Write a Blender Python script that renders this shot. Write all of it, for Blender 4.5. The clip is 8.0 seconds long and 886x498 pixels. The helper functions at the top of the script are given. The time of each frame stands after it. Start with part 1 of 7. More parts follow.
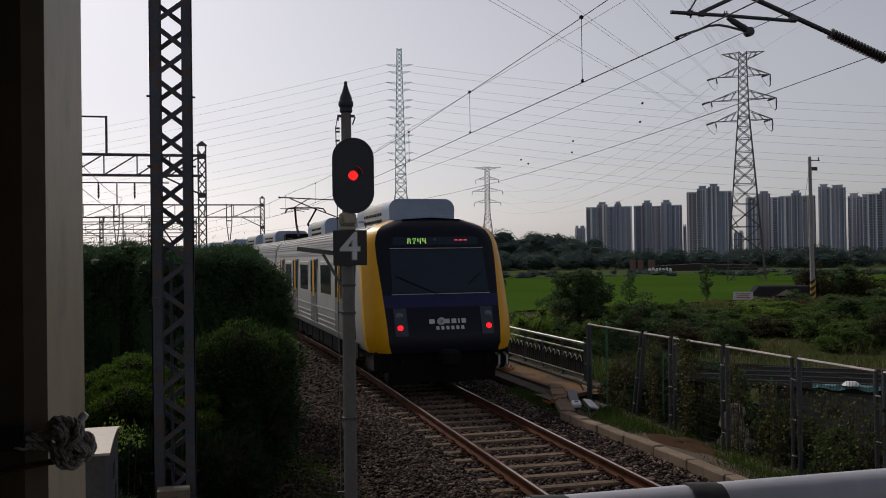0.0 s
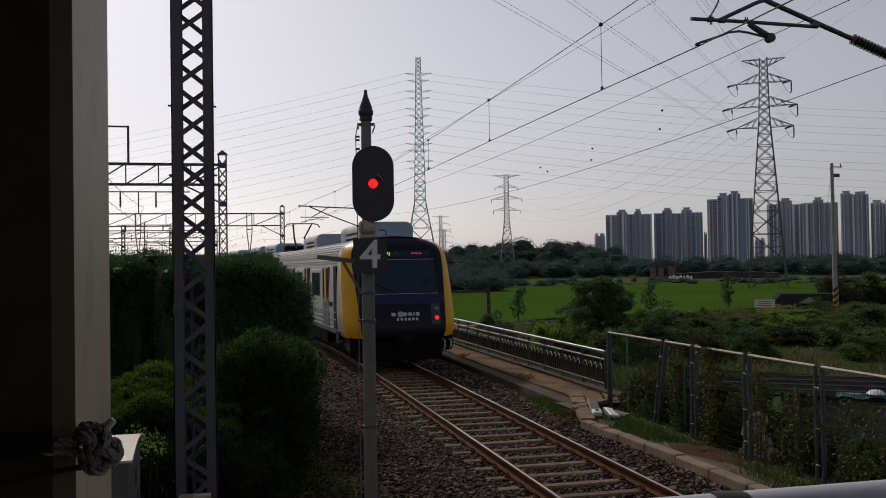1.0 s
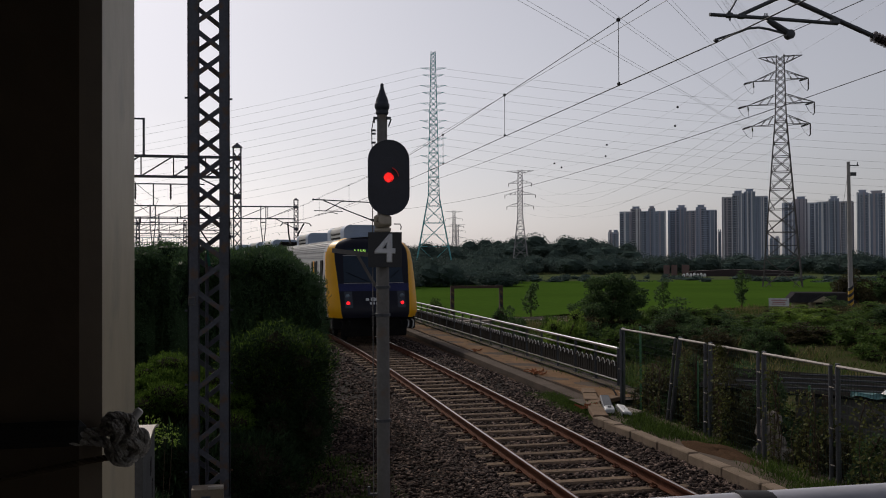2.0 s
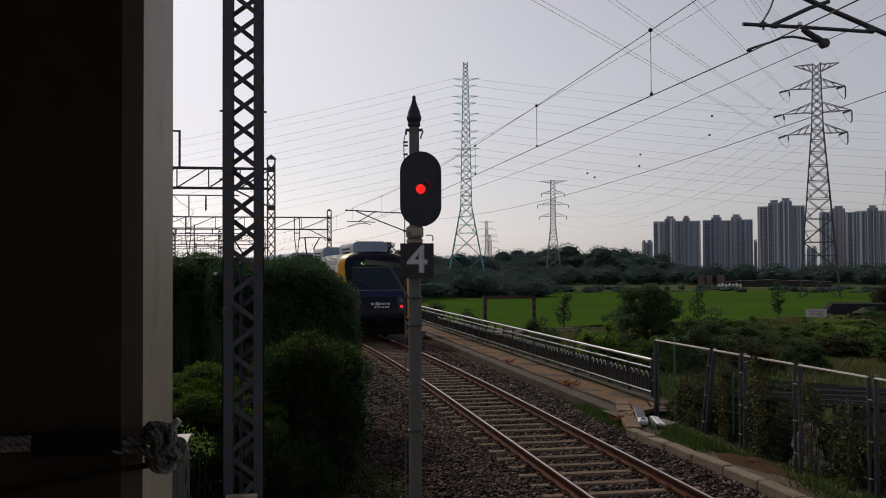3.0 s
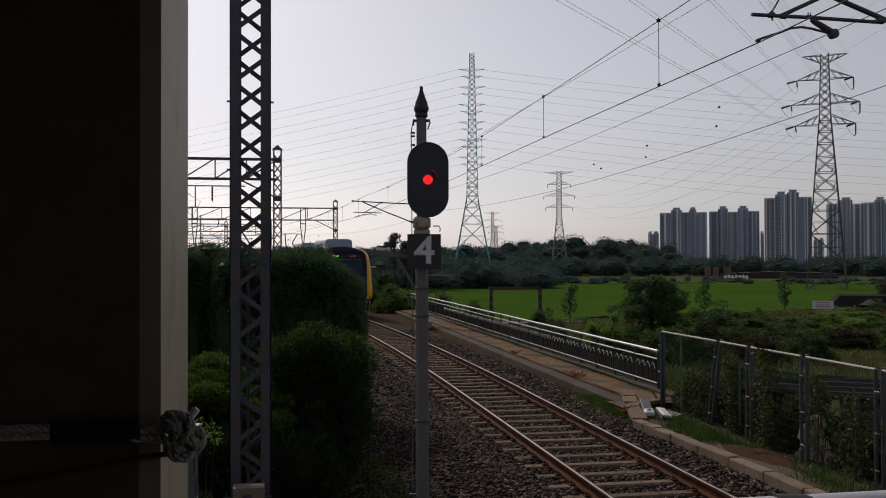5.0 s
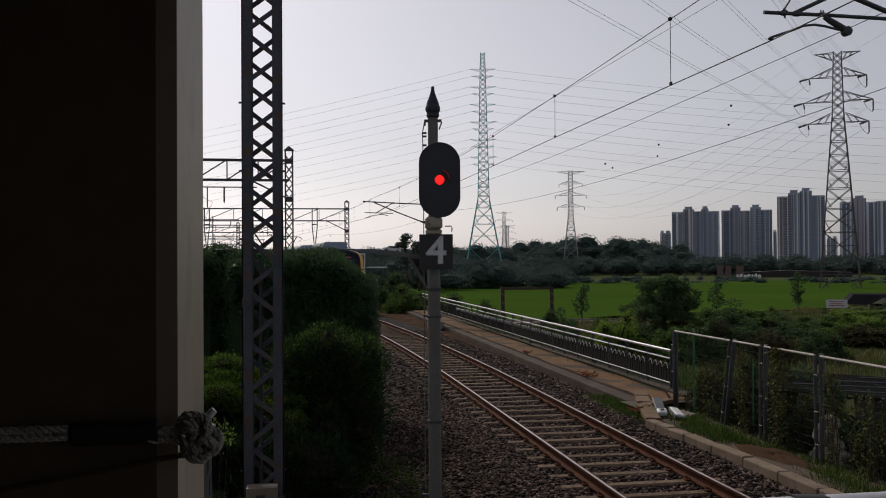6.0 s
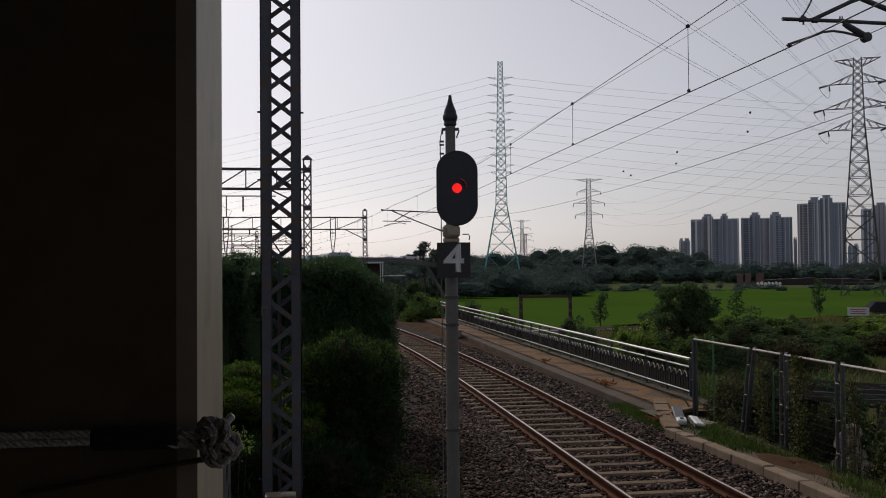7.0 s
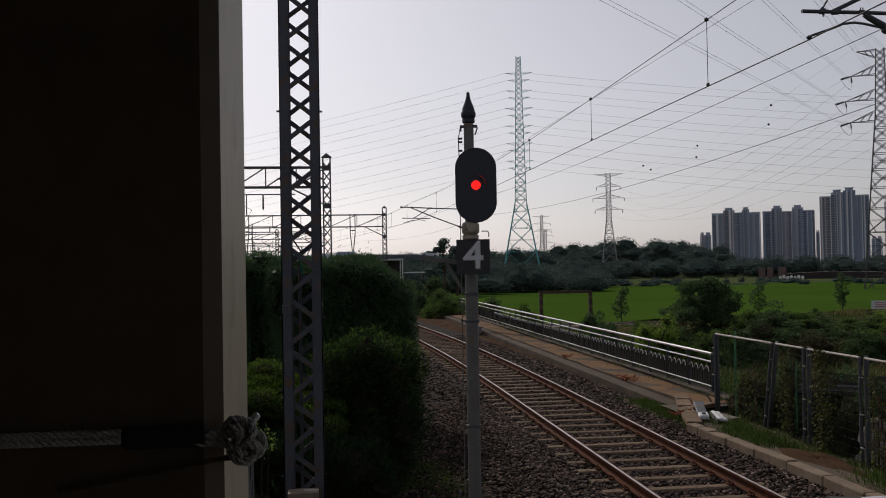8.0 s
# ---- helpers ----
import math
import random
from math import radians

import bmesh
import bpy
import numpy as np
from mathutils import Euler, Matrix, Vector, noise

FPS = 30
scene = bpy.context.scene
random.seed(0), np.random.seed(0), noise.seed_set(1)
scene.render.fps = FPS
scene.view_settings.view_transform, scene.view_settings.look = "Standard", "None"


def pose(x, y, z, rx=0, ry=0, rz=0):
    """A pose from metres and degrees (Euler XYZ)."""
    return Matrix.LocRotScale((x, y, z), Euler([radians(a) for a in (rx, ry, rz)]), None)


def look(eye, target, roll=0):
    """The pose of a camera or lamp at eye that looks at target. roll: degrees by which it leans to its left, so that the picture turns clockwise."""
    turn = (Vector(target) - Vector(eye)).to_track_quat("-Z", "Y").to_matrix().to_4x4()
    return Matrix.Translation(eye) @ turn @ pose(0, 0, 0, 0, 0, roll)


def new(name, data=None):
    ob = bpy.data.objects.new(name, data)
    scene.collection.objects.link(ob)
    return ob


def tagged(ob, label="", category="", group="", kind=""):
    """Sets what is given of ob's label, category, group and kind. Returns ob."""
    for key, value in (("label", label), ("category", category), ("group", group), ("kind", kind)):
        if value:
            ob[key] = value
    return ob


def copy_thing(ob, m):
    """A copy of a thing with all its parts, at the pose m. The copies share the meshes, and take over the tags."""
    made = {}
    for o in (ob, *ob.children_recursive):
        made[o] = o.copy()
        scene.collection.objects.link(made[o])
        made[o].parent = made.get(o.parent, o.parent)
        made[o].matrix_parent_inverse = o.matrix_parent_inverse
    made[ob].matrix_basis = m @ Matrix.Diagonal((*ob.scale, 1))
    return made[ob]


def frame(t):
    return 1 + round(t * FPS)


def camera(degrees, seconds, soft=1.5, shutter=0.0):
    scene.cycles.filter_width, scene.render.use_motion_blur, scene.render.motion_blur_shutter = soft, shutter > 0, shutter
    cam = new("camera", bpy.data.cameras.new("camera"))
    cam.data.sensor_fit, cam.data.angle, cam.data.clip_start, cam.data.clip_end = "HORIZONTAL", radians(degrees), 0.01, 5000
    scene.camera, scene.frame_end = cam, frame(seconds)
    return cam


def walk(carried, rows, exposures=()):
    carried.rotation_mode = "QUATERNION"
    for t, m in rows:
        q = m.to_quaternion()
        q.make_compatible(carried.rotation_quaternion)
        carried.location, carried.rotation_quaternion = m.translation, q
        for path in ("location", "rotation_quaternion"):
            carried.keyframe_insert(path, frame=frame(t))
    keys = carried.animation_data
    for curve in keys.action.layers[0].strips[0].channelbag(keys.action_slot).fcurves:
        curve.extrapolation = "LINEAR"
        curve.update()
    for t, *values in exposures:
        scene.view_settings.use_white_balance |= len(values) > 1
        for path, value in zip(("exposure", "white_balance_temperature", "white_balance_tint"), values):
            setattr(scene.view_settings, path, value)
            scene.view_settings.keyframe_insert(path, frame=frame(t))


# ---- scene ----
cam = camera(51.0, 8.0, soft=1.0)
PATH = [
    (0, (0.039, -0.033, 2.932), (0.538, 1.903, 2.951), -0.8),
    (0.5, (0.037, -0.022, 2.929), (0.505, 1.922, 2.955), -1.0),
    (1, (0.034, -0.029, 2.93), (0.493, 1.917, 2.967), -0.9),
    (2.3, (0.019, -0.007, 2.927), (0.436, 1.949, 2.952), -0.1),
    (2.5, (0.019, -0.017, 2.929), (0.411, 1.944, 2.967), -0.4),
    (3, (0.021, -0.042, 2.933), (0.384, 1.924, 2.982), -0.3),
    (3.5, (0.024, -0.038, 2.931), (0.38, 1.929, 2.97), -0.7),
    (4, (0.022, -0.039, 2.933), (0.377, 1.929, 2.967), -0.6),
    (4.5, (0.016, -0.04, 2.932), (0.372, 1.927, 2.962), -0.3),
    (6, (0.007, -0.035, 2.932), (0.333, 1.937, 2.962), -0.4),
    (6.5, (0.009, -0.043, 2.932), (0.315, 1.933, 2.978), -0.7),
    (7, (0.008, -0.046, 2.931), (0.296, 1.932, 2.979), -0.5),
    (7.5, (0.007, -0.059, 2.934), (0.269, 1.923, 2.977), -1.0),
    (8, (0.007, -0.068, 2.936), (0.253, 1.916, 2.977), -1.0),
]
EXPOSURE = 0.0
walk(cam, [(t, look(eye, target, roll)) for t, eye, target, roll in PATH], exposures=[(0, EXPOSURE), (8, EXPOSURE)])

# ---- hazy sky with a veiled sun ahead and to the left of the track ----
SUN_AZ, SUN_EL = -17.0, 38.0   # degrees from +y towards +x, and above the horizon
world = bpy.data.worlds.new("hazy_sky")
scene.world = world
world.use_nodes = True
wn, wl = world.node_tree.nodes, world.node_tree.links
wn.clear()
sky = wn.new("ShaderNodeTexSky")
sky.sky_type, sky.sun_disc = "NISHITA", False
sky.sun_elevation, sky.sun_rotation = radians(SUN_EL), radians(SUN_AZ)
sky.altitude, sky.air_density, sky.dust_density, sky.ozone_density = 20, 1.0, 1.6, 1.0
haze = wn.new("ShaderNodeHueSaturation")
haze.inputs["Saturation"].default_value = 0.29
tint = wn.new("ShaderNodeMix")
tint.data_type, tint.blend_type = "RGBA", "MULTIPLY"
tint.inputs["Factor"].default_value = 1.0
tint.inputs["B"].default_value = (0.992, 0.962, 1.015, 1)
back = wn.new("ShaderNodeBackground")
back.inputs["Strength"].default_value = 0.078
out = wn.new("ShaderNodeOutputWorld")
wl.new(sky.outputs[0], haze.inputs["Color"])
wl.new(haze.outputs[0], tint.inputs["A"])
wl.new(tint.outputs["Result"], back.inputs["Color"])
wl.new(back.outputs[0], out.inputs[0])

sun = new("sun", bpy.data.lights.new("sun", "SUN"))
sun.data.energy, sun.data.angle, sun.data.color = 1.7, radians(4), (1.0, 0.90, 0.77)
a, e = radians(SUN_AZ), radians(SUN_EL)
sun.matrix_world = look((math.sin(a) * math.cos(e) * 100, math.cos(a) * math.cos(e) * 100, math.sin(e) * 100), (0, 0, 0))


# ---- materials ----
def material(name, one, two=None, scale=3.0, fine=40.0, rough=0.7, metal=0.0, bump=0.15, random_value=0.0, spots=None, coat=0.0, gloss=0.5):
    """A surface of two tones mixed by a coarse and a fine noise, with a fine relief."""
    m = bpy.data.materials.new(name)
    m.use_nodes = True
    n, l = m.node_tree.nodes, m.node_tree.links
    b = n["Principled BSDF"]
    b.inputs["Roughness"].default_value, b.inputs["Metallic"].default_value = rough, metal
    b.inputs["Coat Weight"].default_value, b.inputs["Specular IOR Level"].default_value = coat, gloss
    two = two or tuple(0.72 * c for c in one)
    co = n.new("ShaderNodeTexCoord")
    big, small = n.new("ShaderNodeTexNoise"), n.new("ShaderNodeTexNoise")
    big.inputs["Scale"].default_value, small.inputs["Scale"].default_value = scale, fine
    big.inputs["Detail"].default_value, small.inputs["Detail"].default_value = 5, 4
    for t in (big, small):
        l.new(co.outputs["Object"], t.inputs["Vector"])
    add = n.new("ShaderNodeMath")
    add.operation = "MULTIPLY_ADD"
    add.inputs[1].default_value = 0.45
    l.new(small.outputs["Fac"], add.inputs[0])
    half = n.new("ShaderNodeMath")
    half.operation = "MULTIPLY"
    half.inputs[1].default_value = 0.55
    l.new(big.outputs["Fac"], half.inputs[0])
    l.new(half.outputs[0], add.inputs[2])
    ramp = n.new("ShaderNodeValToRGB")
    ramp.color_ramp.elements[0].position, ramp.color_ramp.elements[1].position = 0.34, 0.66
    ramp.color_ramp.elements[0].color, ramp.color_ramp.elements[1].color = (*two, 1), (*one, 1)
    l.new(add.outputs[0], ramp.inputs["Fac"])
    colour = ramp.outputs["Color"]
    if spots:
        sn = n.new("ShaderNodeTexNoise")
        sn.inputs["Scale"].default_value, sn.inputs["Detail"].default_value = scale * 2.3, 8
        l.new(co.outputs["Object"], sn.inputs["Vector"])
        sr = n.new("ShaderNodeValToRGB")
        sr.color_ramp.elements[0].position, sr.color_ramp.elements[1].position = 0.55, 0.68
        l.new(sn.outputs["Fac"], sr.inputs["Fac"])
        mix = n.new("ShaderNodeMix")
        mix.data_type = "RGBA"
        mix.inputs["B"].default_value = (*spots, 1)
        l.new(sr.outputs["Color"], mix.inputs["Factor"])
        l.new(colour, mix.inputs["A"])
        colour = mix.outputs["Result"]
    if random_value:
        info, hs, mr = n.new("ShaderNodeObjectInfo"), n.new("ShaderNodeHueSaturation"), n.new("ShaderNodeMapRange")
        mr.inputs["To Min"].default_value, mr.inputs["To Max"].default_value = 1 - random_value, 1 + random_value
        l.new(info.outputs["Random"], mr.inputs["Value"])
        l.new(mr.outputs[0], hs.inputs["Value"])
        l.new(colour, hs.inputs["Color"])
        colour = hs.outputs["Color"]
    l.new(colour, b.inputs["Base Color"])
    if bump:
        bp = n.new("ShaderNodeBump")
        bp.inputs["Strength"].default_value, bp.inputs["Distance"].default_value = bump, 0.02
        l.new(small.outputs["Fac"], bp.inputs["Height"])
        l.new(bp.outputs[0], b.inputs["Normal"])
    return m


def leafy(name, one, two, through_light=0.3, rough=0.6):
    """Leaves: each island has its own tone, and lets some light through."""
    m = bpy.data.materials.new(name)
    m.use_nodes = True
    n, l = m.node_tree.nodes, m.node_tree.links
    b, o = n["Principled BSDF"], n["Material Output"]
    b.inputs["Roughness"].default_value = rough
    b.inputs["Specular IOR Level"].default_value = 0.1
    geo, ramp, tr, mix = n.new("ShaderNodeNewGeometry"), n.new("ShaderNodeValToRGB"), n.new("ShaderNodeBsdfTranslucent"), n.new("ShaderNodeMixShader")
    ramp.color_ramp.elements[0].color, ramp.color_ramp.elements[1].color = (*two, 1), (*one, 1)
    l.new(geo.outputs["Random Per Island"], ramp.inputs["Fac"])
    l.new(ramp.outputs["Color"], b.inputs["Base Color"])
    l.new(ramp.outputs["Color"], tr.inputs["Color"])
    mix.inputs["Fac"].default_value = through_light
    l.new(b.outputs[0], mix.inputs[1])
    l.new(tr.outputs[0], mix.inputs[2])
    l.new(mix.outputs[0], o.inputs["Surface"])
    return m


def stones(name, dark, light, warm):
    """Ballast stones: every stone has its own grey or brown."""
    m = material(name, light, dark, 6, 60, 0.85, bump=0.3, gloss=0.12)
    n, l = m.node_tree.nodes, m.node_tree.links
    geo, ramp = n.new("ShaderNodeNewGeometry"), n.new("ShaderNodeValToRGB")
    ramp.color_ramp.elements[0].color, ramp.color_ramp.elements[1].color = (*dark, 1), (*light, 1)
    mid = ramp.color_ramp.elements.new(0.55)
    mid.color = (*warm, 1)
    l.new(geo.outputs["Random Per Island"], ramp.inputs["Fac"])
    l.new(ramp.outputs["Color"], n["Principled BSDF"].inputs["Base Color"])
    return m


def glow(name, colour, strength):
    m = bpy.data.materials.new(name)
    m.use_nodes = True
    b = m.node_tree.nodes["Principled BSDF"]
    b.inputs["Base Color"].default_value = (*[0.3 * c for c in colour], 1)
    b.inputs["Emission Color"].default_value, b.inputs["Emission Strength"].default_value = (*colour, 1), strength
    return m


STEEL_DARK = material("dark_galvanised_steel", (0.10, 0.105, 0.115), (0.055, 0.058, 0.066), 4, 50, 0.55, 0.6, 0.1)
STEEL_MAST = material("weathered_mast_steel", (0.082, 0.087, 0.108), (0.044, 0.047, 0.062), 3, 30, 0.6, 0.3, 0.12, spots=(0.10, 0.06, 0.04))
STEEL_GREY = material("grey_galvanised_steel", (0.33, 0.34, 0.35), (0.2, 0.21, 0.22), 5, 60, 0.45, 0.7, 0.08)
STAINLESS = material("brushed_stainless", (0.62, 0.61, 0.58), (0.45, 0.44, 0.42), 4, 90, 0.28, 1.0, 0.04)
PYLON_STEEL = material("pylon_steel", (0.14, 0.125, 0.125), (0.09, 0.08, 0.08), 0.6, 6, 0.7, 0.3, 0.0)
PYLON_BLUE = material("painted_pylon_steel", (0.13, 0.46, 0.50), (0.10, 0.35, 0.39), 0.5, 6, 0.7, 0.1, 0.0)
WIRE = material("dark_wire", (0.05, 0.05, 0.055), (0.03, 0.03, 0.035), 5, 30, 0.6, 0.5, 0.0)
# Paler than the near pylon's steel, with haze mixed into the colour.
PYLON_FAR = material("hazed_pylon_steel", (0.30, 0.29, 0.31), (0.24, 0.23, 0.245), 0.6, 6, 0.7, 0.2, 0.0)
# Aluminium lines lightened in colour, as haze would fade them.
CABLE_FAR = material("hazed_aluminium_line", (0.42, 0.41, 0.42), (0.34, 0.33, 0.34), 1, 8, 0.6, 0.3, 0.0)
PORCELAIN = material("brown_porcelain", (0.05, 0.035, 0.035), (0.03, 0.022, 0.024), 8, 60, 0.25, 0, 0.0)
RUST = material("rusty_rail_steel", (0.105, 0.036, 0.018), (0.052, 0.020, 0.011), 5, 60, 0.85, 0.0, 0.25, gloss=0.1)
RAIL_TOP = material("polished_rail_head", (0.48, 0.44, 0.42), (0.32, 0.28, 0.265), 3, 50, 0.32, 0.95, 0.04)
SLEEPER = material("weathered_concrete_sleeper", (0.215, 0.152, 0.105), (0.09, 0.062, 0.044), 4, 45, 0.9, 0, 0.3, 0.18, spots=(0.07, 0.05, 0.04), gloss=0.1)
CONCRETE = material("aged_concrete", (0.33, 0.29, 0.25), (0.2, 0.17, 0.15), 2, 30, 0.9, 0, 0.25, 0.1, spots=(0.13, 0.105, 0.085), gloss=0.1)
KERB = material("kerb_concrete", (0.28, 0.215, 0.16), (0.17, 0.13, 0.095), 3, 40, 0.9, 0, 0.25, 0.12, spots=(0.16, 0.12, 0.095), gloss=0.1)
LEDGE = material("dark_ledge_concrete", (0.115, 0.088, 0.07), (0.06, 0.047, 0.039), 1.2, 25, 0.9, 0, 0.25, gloss=0.1)
SAND = material("sandy_walkway", (0.215, 0.125, 0.065), (0.12, 0.075, 0.045), 1.4, 18, 0.95, 0, 0.5, spots=(0.085, 0.060, 0.042), gloss=0.1)
BALLAST = stones("ballast_stone", (0.014, 0.010, 0.010), (0.23, 0.165, 0.138), (0.050, 0.034, 0.029))
# Dirty brown stones, darkened further for the shade of the bushes.
CESS = stones("dirty_shaded_ballast", (0.010, 0.007, 0.006), (0.17, 0.115, 0.09), (0.042, 0.028, 0.023))
BALLAST_BED = material("packed_ballast", (0.030, 0.022, 0.018), (0.011, 0.008, 0.007), 5, 26, 0.95, 0, 0.9, gloss=0.1)
EARTH = material("grassy_earth", (0.058, 0.072, 0.026), (0.06, 0.05, 0.03), 0.35, 5, 0.95, 0, 0.5, spots=(0.035, 0.06, 0.016), gloss=0.0)
PADDY = material("rice_paddy", (0.060, 0.112, 0.017), (0.040, 0.082, 0.013), 0.035, 1.1, 0.9, 0, 0.3, gloss=0.0)
MEADOW = material("rough_meadow", (0.095, 0.115, 0.05), (0.055, 0.075, 0.035), 0.06, 1.1, 0.95, 0, 0.3, gloss=0.0)
JUNIPER = leafy("juniper_needles", (0.082, 0.138, 0.062), (0.034, 0.066, 0.036), 0.35)
# Darker copy of the juniper green, with the shade put into the colour.
JUNIPER_DARK = leafy("shaded_juniper", (0.036, 0.066, 0.026), (0.012, 0.026, 0.012), 0.25)
JUNIPER_LIGHT = leafy("fresh_juniper", (0.110, 0.180, 0.028), (0.034, 0.068, 0.012), 0.45)
LEAF_DARK = leafy("dark_leaves", (0.095, 0.15, 0.058), (0.034, 0.062, 0.028), 0.4)
LEAF_MID = leafy("green_leaves", (0.12, 0.185, 0.045), (0.05, 0.092, 0.024), 0.4)
LEAF_FRESH = leafy("fresh_leaves", (0.20, 0.29, 0.055), (0.095, 0.155, 0.03), 0.45)
# Far foliage is tinted bluish: the distance haze is put into the colour.
LEAF_FAR = leafy("hazed_leaves", (0.080, 0.114, 0.100), (0.050, 0.075, 0.068), 0.3)
CANOPY = material("hazed_canopy", (0.066, 0.094, 0.083), (0.046, 0.068, 0.060), 0.3, 2.2, 0.95, 0, 0.6, gloss=0.0)
LEAF_BROWN = leafy("dry_scrub_leaves", (0.075, 0.066, 0.030), (0.034, 0.032, 0.018), 0.35)
LEAF_DRY = leafy("dry_grass_blades", (0.23, 0.18, 0.085), (0.10, 0.11, 0.04), 0.3)
GRASS = leafy("grass_blades", (0.095, 0.145, 0.03), (0.03, 0.055, 0.014), 0.35)
# Dark colour of the lumps that stand in for shade inside bushes.
INNER_SHADE = material("inner_shade", (0.04, 0.034, 0.022), (0.02, 0.018, 0.012), 5, 30, 0.95, 0, 0.6, gloss=0.05)
BARK = material("bark", (0.09, 0.065, 0.045), (0.045, 0.033, 0.025), 6, 40, 0.95, 0, 0.5, gloss=0.1)
SIGNAL_BLACK = material("signal_black_paint", (0.018, 0.022, 0.036), (0.012, 0.015, 0.025), 6, 60, 0.55, 0, 0.06)
SIGN_BLACK = material("sign_black", (0.016, 0.017, 0.022), (0.012, 0.012, 0.016), 5, 50, 0.5, 0, 0.03)
SIGN_WHITE = material("sign_grey_white", (0.60, 0.61, 0.64), (0.50, 0.51, 0.54), 6, 60, 0.5, 0, 0.03)
POLE_GREY = material("pole_grey_paint", (0.15, 0.142, 0.138), (0.10, 0.094, 0.09), 3, 35, 0.6, 0.15, 0.1, spots=(0.13, 0.10, 0.08))
LID = material("aged_cream_paint", (0.47, 0.41, 0.35), (0.36, 0.31, 0.26), 4, 30, 0.55, 0, 0.08)
CREAM = material("cream_paint", (0.43, 0.385, 0.32), (0.33, 0.29, 0.24), 3, 30, 0.5, 0, 0.06)
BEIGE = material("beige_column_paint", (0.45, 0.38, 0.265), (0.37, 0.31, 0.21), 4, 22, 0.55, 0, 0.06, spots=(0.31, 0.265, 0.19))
BROWN = material("dark_brown_front", (0.115, 0.082, 0.052), (0.08, 0.057, 0.037), 5, 30, 0.6, 0, 0.05)
ROPE = material("dirty_rope", (0.50, 0.48, 0.45), (0.26, 0.25, 0.24), 30, 300, 0.95, 0, 0.5)
TAPE = material("black_tape", (0.012, 0.012, 0.012), (0.008, 0.008, 0.008), 20, 90, 0.6, 0, 0.05)
RED_LAMP = glow("red_signal_led", (1.0, 0.012, 0.014), 0.42)
TAIL_LAMP = glow("red_tail_lamp", (1.0, 0.012, 0.02), 1.6)
LED_GREEN = glow("green_led", (0.45, 0.9, 0.15), 0.8)
LED_RED = glow("red_led", (1.0, 0.08, 0.12), 0.8)


# ---- mesh tools ----
class Shape:
    """Collects vertices and faces for one mesh."""

    def __init__(self):
        self.v, self.f = [], []

    def add(self, verts, faces):
        k = len(self.v)
        self.v += [tuple(p) for p in verts]
        self.f += [tuple(i + k for i in q) for q in faces]
        return self

    def box(self, c, s, m=None, ch=0.0):
        """A box with centre c and size s; ch chamfers its edges."""
        x, y, z = (0.5 * a for a in s)
        m = m or Matrix.Identity(4)
        c = Vector(c)
        if not ch:
            vs = [(i * x, j * y, k * z) for i in (-1, 1) for j in (-1, 1) for k in (-1, 1)]
            fs = [(0, 1, 3, 2), (4, 6, 7, 5), (0, 4, 5, 1), (2, 3, 7, 6), (0, 2, 6, 4), (1, 5, 7, 3)]
        else:
            vs, fs, idx = [], [], {}
            for i in (-1, 1):
                for j in (-1, 1):
                    for k in (-1, 1):
                        for ax in range(3):
                            p = [i * x, j * y, k * z]
                            for b in range(3):
                                if b != ax:
                                    p[b] -= (i, j, k)[b] * ch
                            idx[i, j, k, ax] = len(vs)
                            vs.append(tuple(p))
            for ax in range(3):
                o = [b for b in range(3) if b != ax]
                for s1 in (-1, 1):
                    q = []
                    for a1, a2 in ((-1, -1), (1, -1), (1, 1), (-1, 1)):
                        key = [0, 0, 0]
                        key[ax], key[o[0]], key[o[1]] = s1, a1, a2
                        q.append(idx[(*key, ax)])
                    fs.append(tuple(q))
            for ax in range(3):
                o = [b for b in range(3) if b != ax]
                for a1 in (-1, 1):
                    for a2 in (-1, 1):
                        ks = []
                        for s1 in (-1, 1):
                            key = [0, 0, 0]
                            key[ax], key[o[0]], key[o[1]] = s1, a1, a2
                            ks.append(tuple(key))
                        fs.append((idx[(*ks[0], o[0])], idx[(*ks[1], o[0])], idx[(*ks[1], o[1])], idx[(*ks[0], o[1])]))
            for i in (-1, 1):
                for j in (-1, 1):
                    for k in (-1, 1):
                        fs.append(tuple(idx[i, j, k, ax] for ax in range(3)))
        return self.add([m @ Vector(p) + c for p in vs], fs)

    def bar(self, p, q, w, h=None, up=(0, 0, 1)):
        """A flat bar of width w and thickness h from p to q."""
        p, q = Vector(p), Vector(q)
        h = h or w
        d = (q - p).normalized()
        u = Vector(up)
        if abs(d.dot(u)) > 0.98:
            u = Vector((0, 1, 0))
        s = d.cross(u).normalized()
        u = s.cross(d)
        vs = [e + s * (i * w / 2) + u * (j * h / 2) for e in (p, q) for i, j in ((-1, -1), (1, -1), (1, 1), (-1, 1))]
        return self.add(vs, [(0, 1, 2, 3), (7, 6, 5, 4), (0, 4, 5, 1), (1, 5, 6, 2), (2, 6, 7, 3), (3, 7, 4, 0)])

    def tube(self, pts, r, n=8, closed=False):
        """A round tube along points; r is one radius or one for each point."""
        pts = [Vector(p) for p in pts]
        rs = r if isinstance(r, (list, tuple)) else [r] * len(pts)
        k = len(pts)
        vs, side = [], None
        for i, p in enumerate(pts):
            d = (pts[min(i + 1, k - 1)] - pts[max(i - 1, 0)]).normalized()
            if side is None or abs(side.dot(d)) > 0.95:
                side = d.orthogonal().normalized()
            side = (side - d * side.dot(d)).normalized()
            up = d.cross(side)
            vs += [p + (side * math.cos(2 * math.pi * j / n) + up * math.sin(2 * math.pi * j / n)) * rs[i] for j in range(n)]
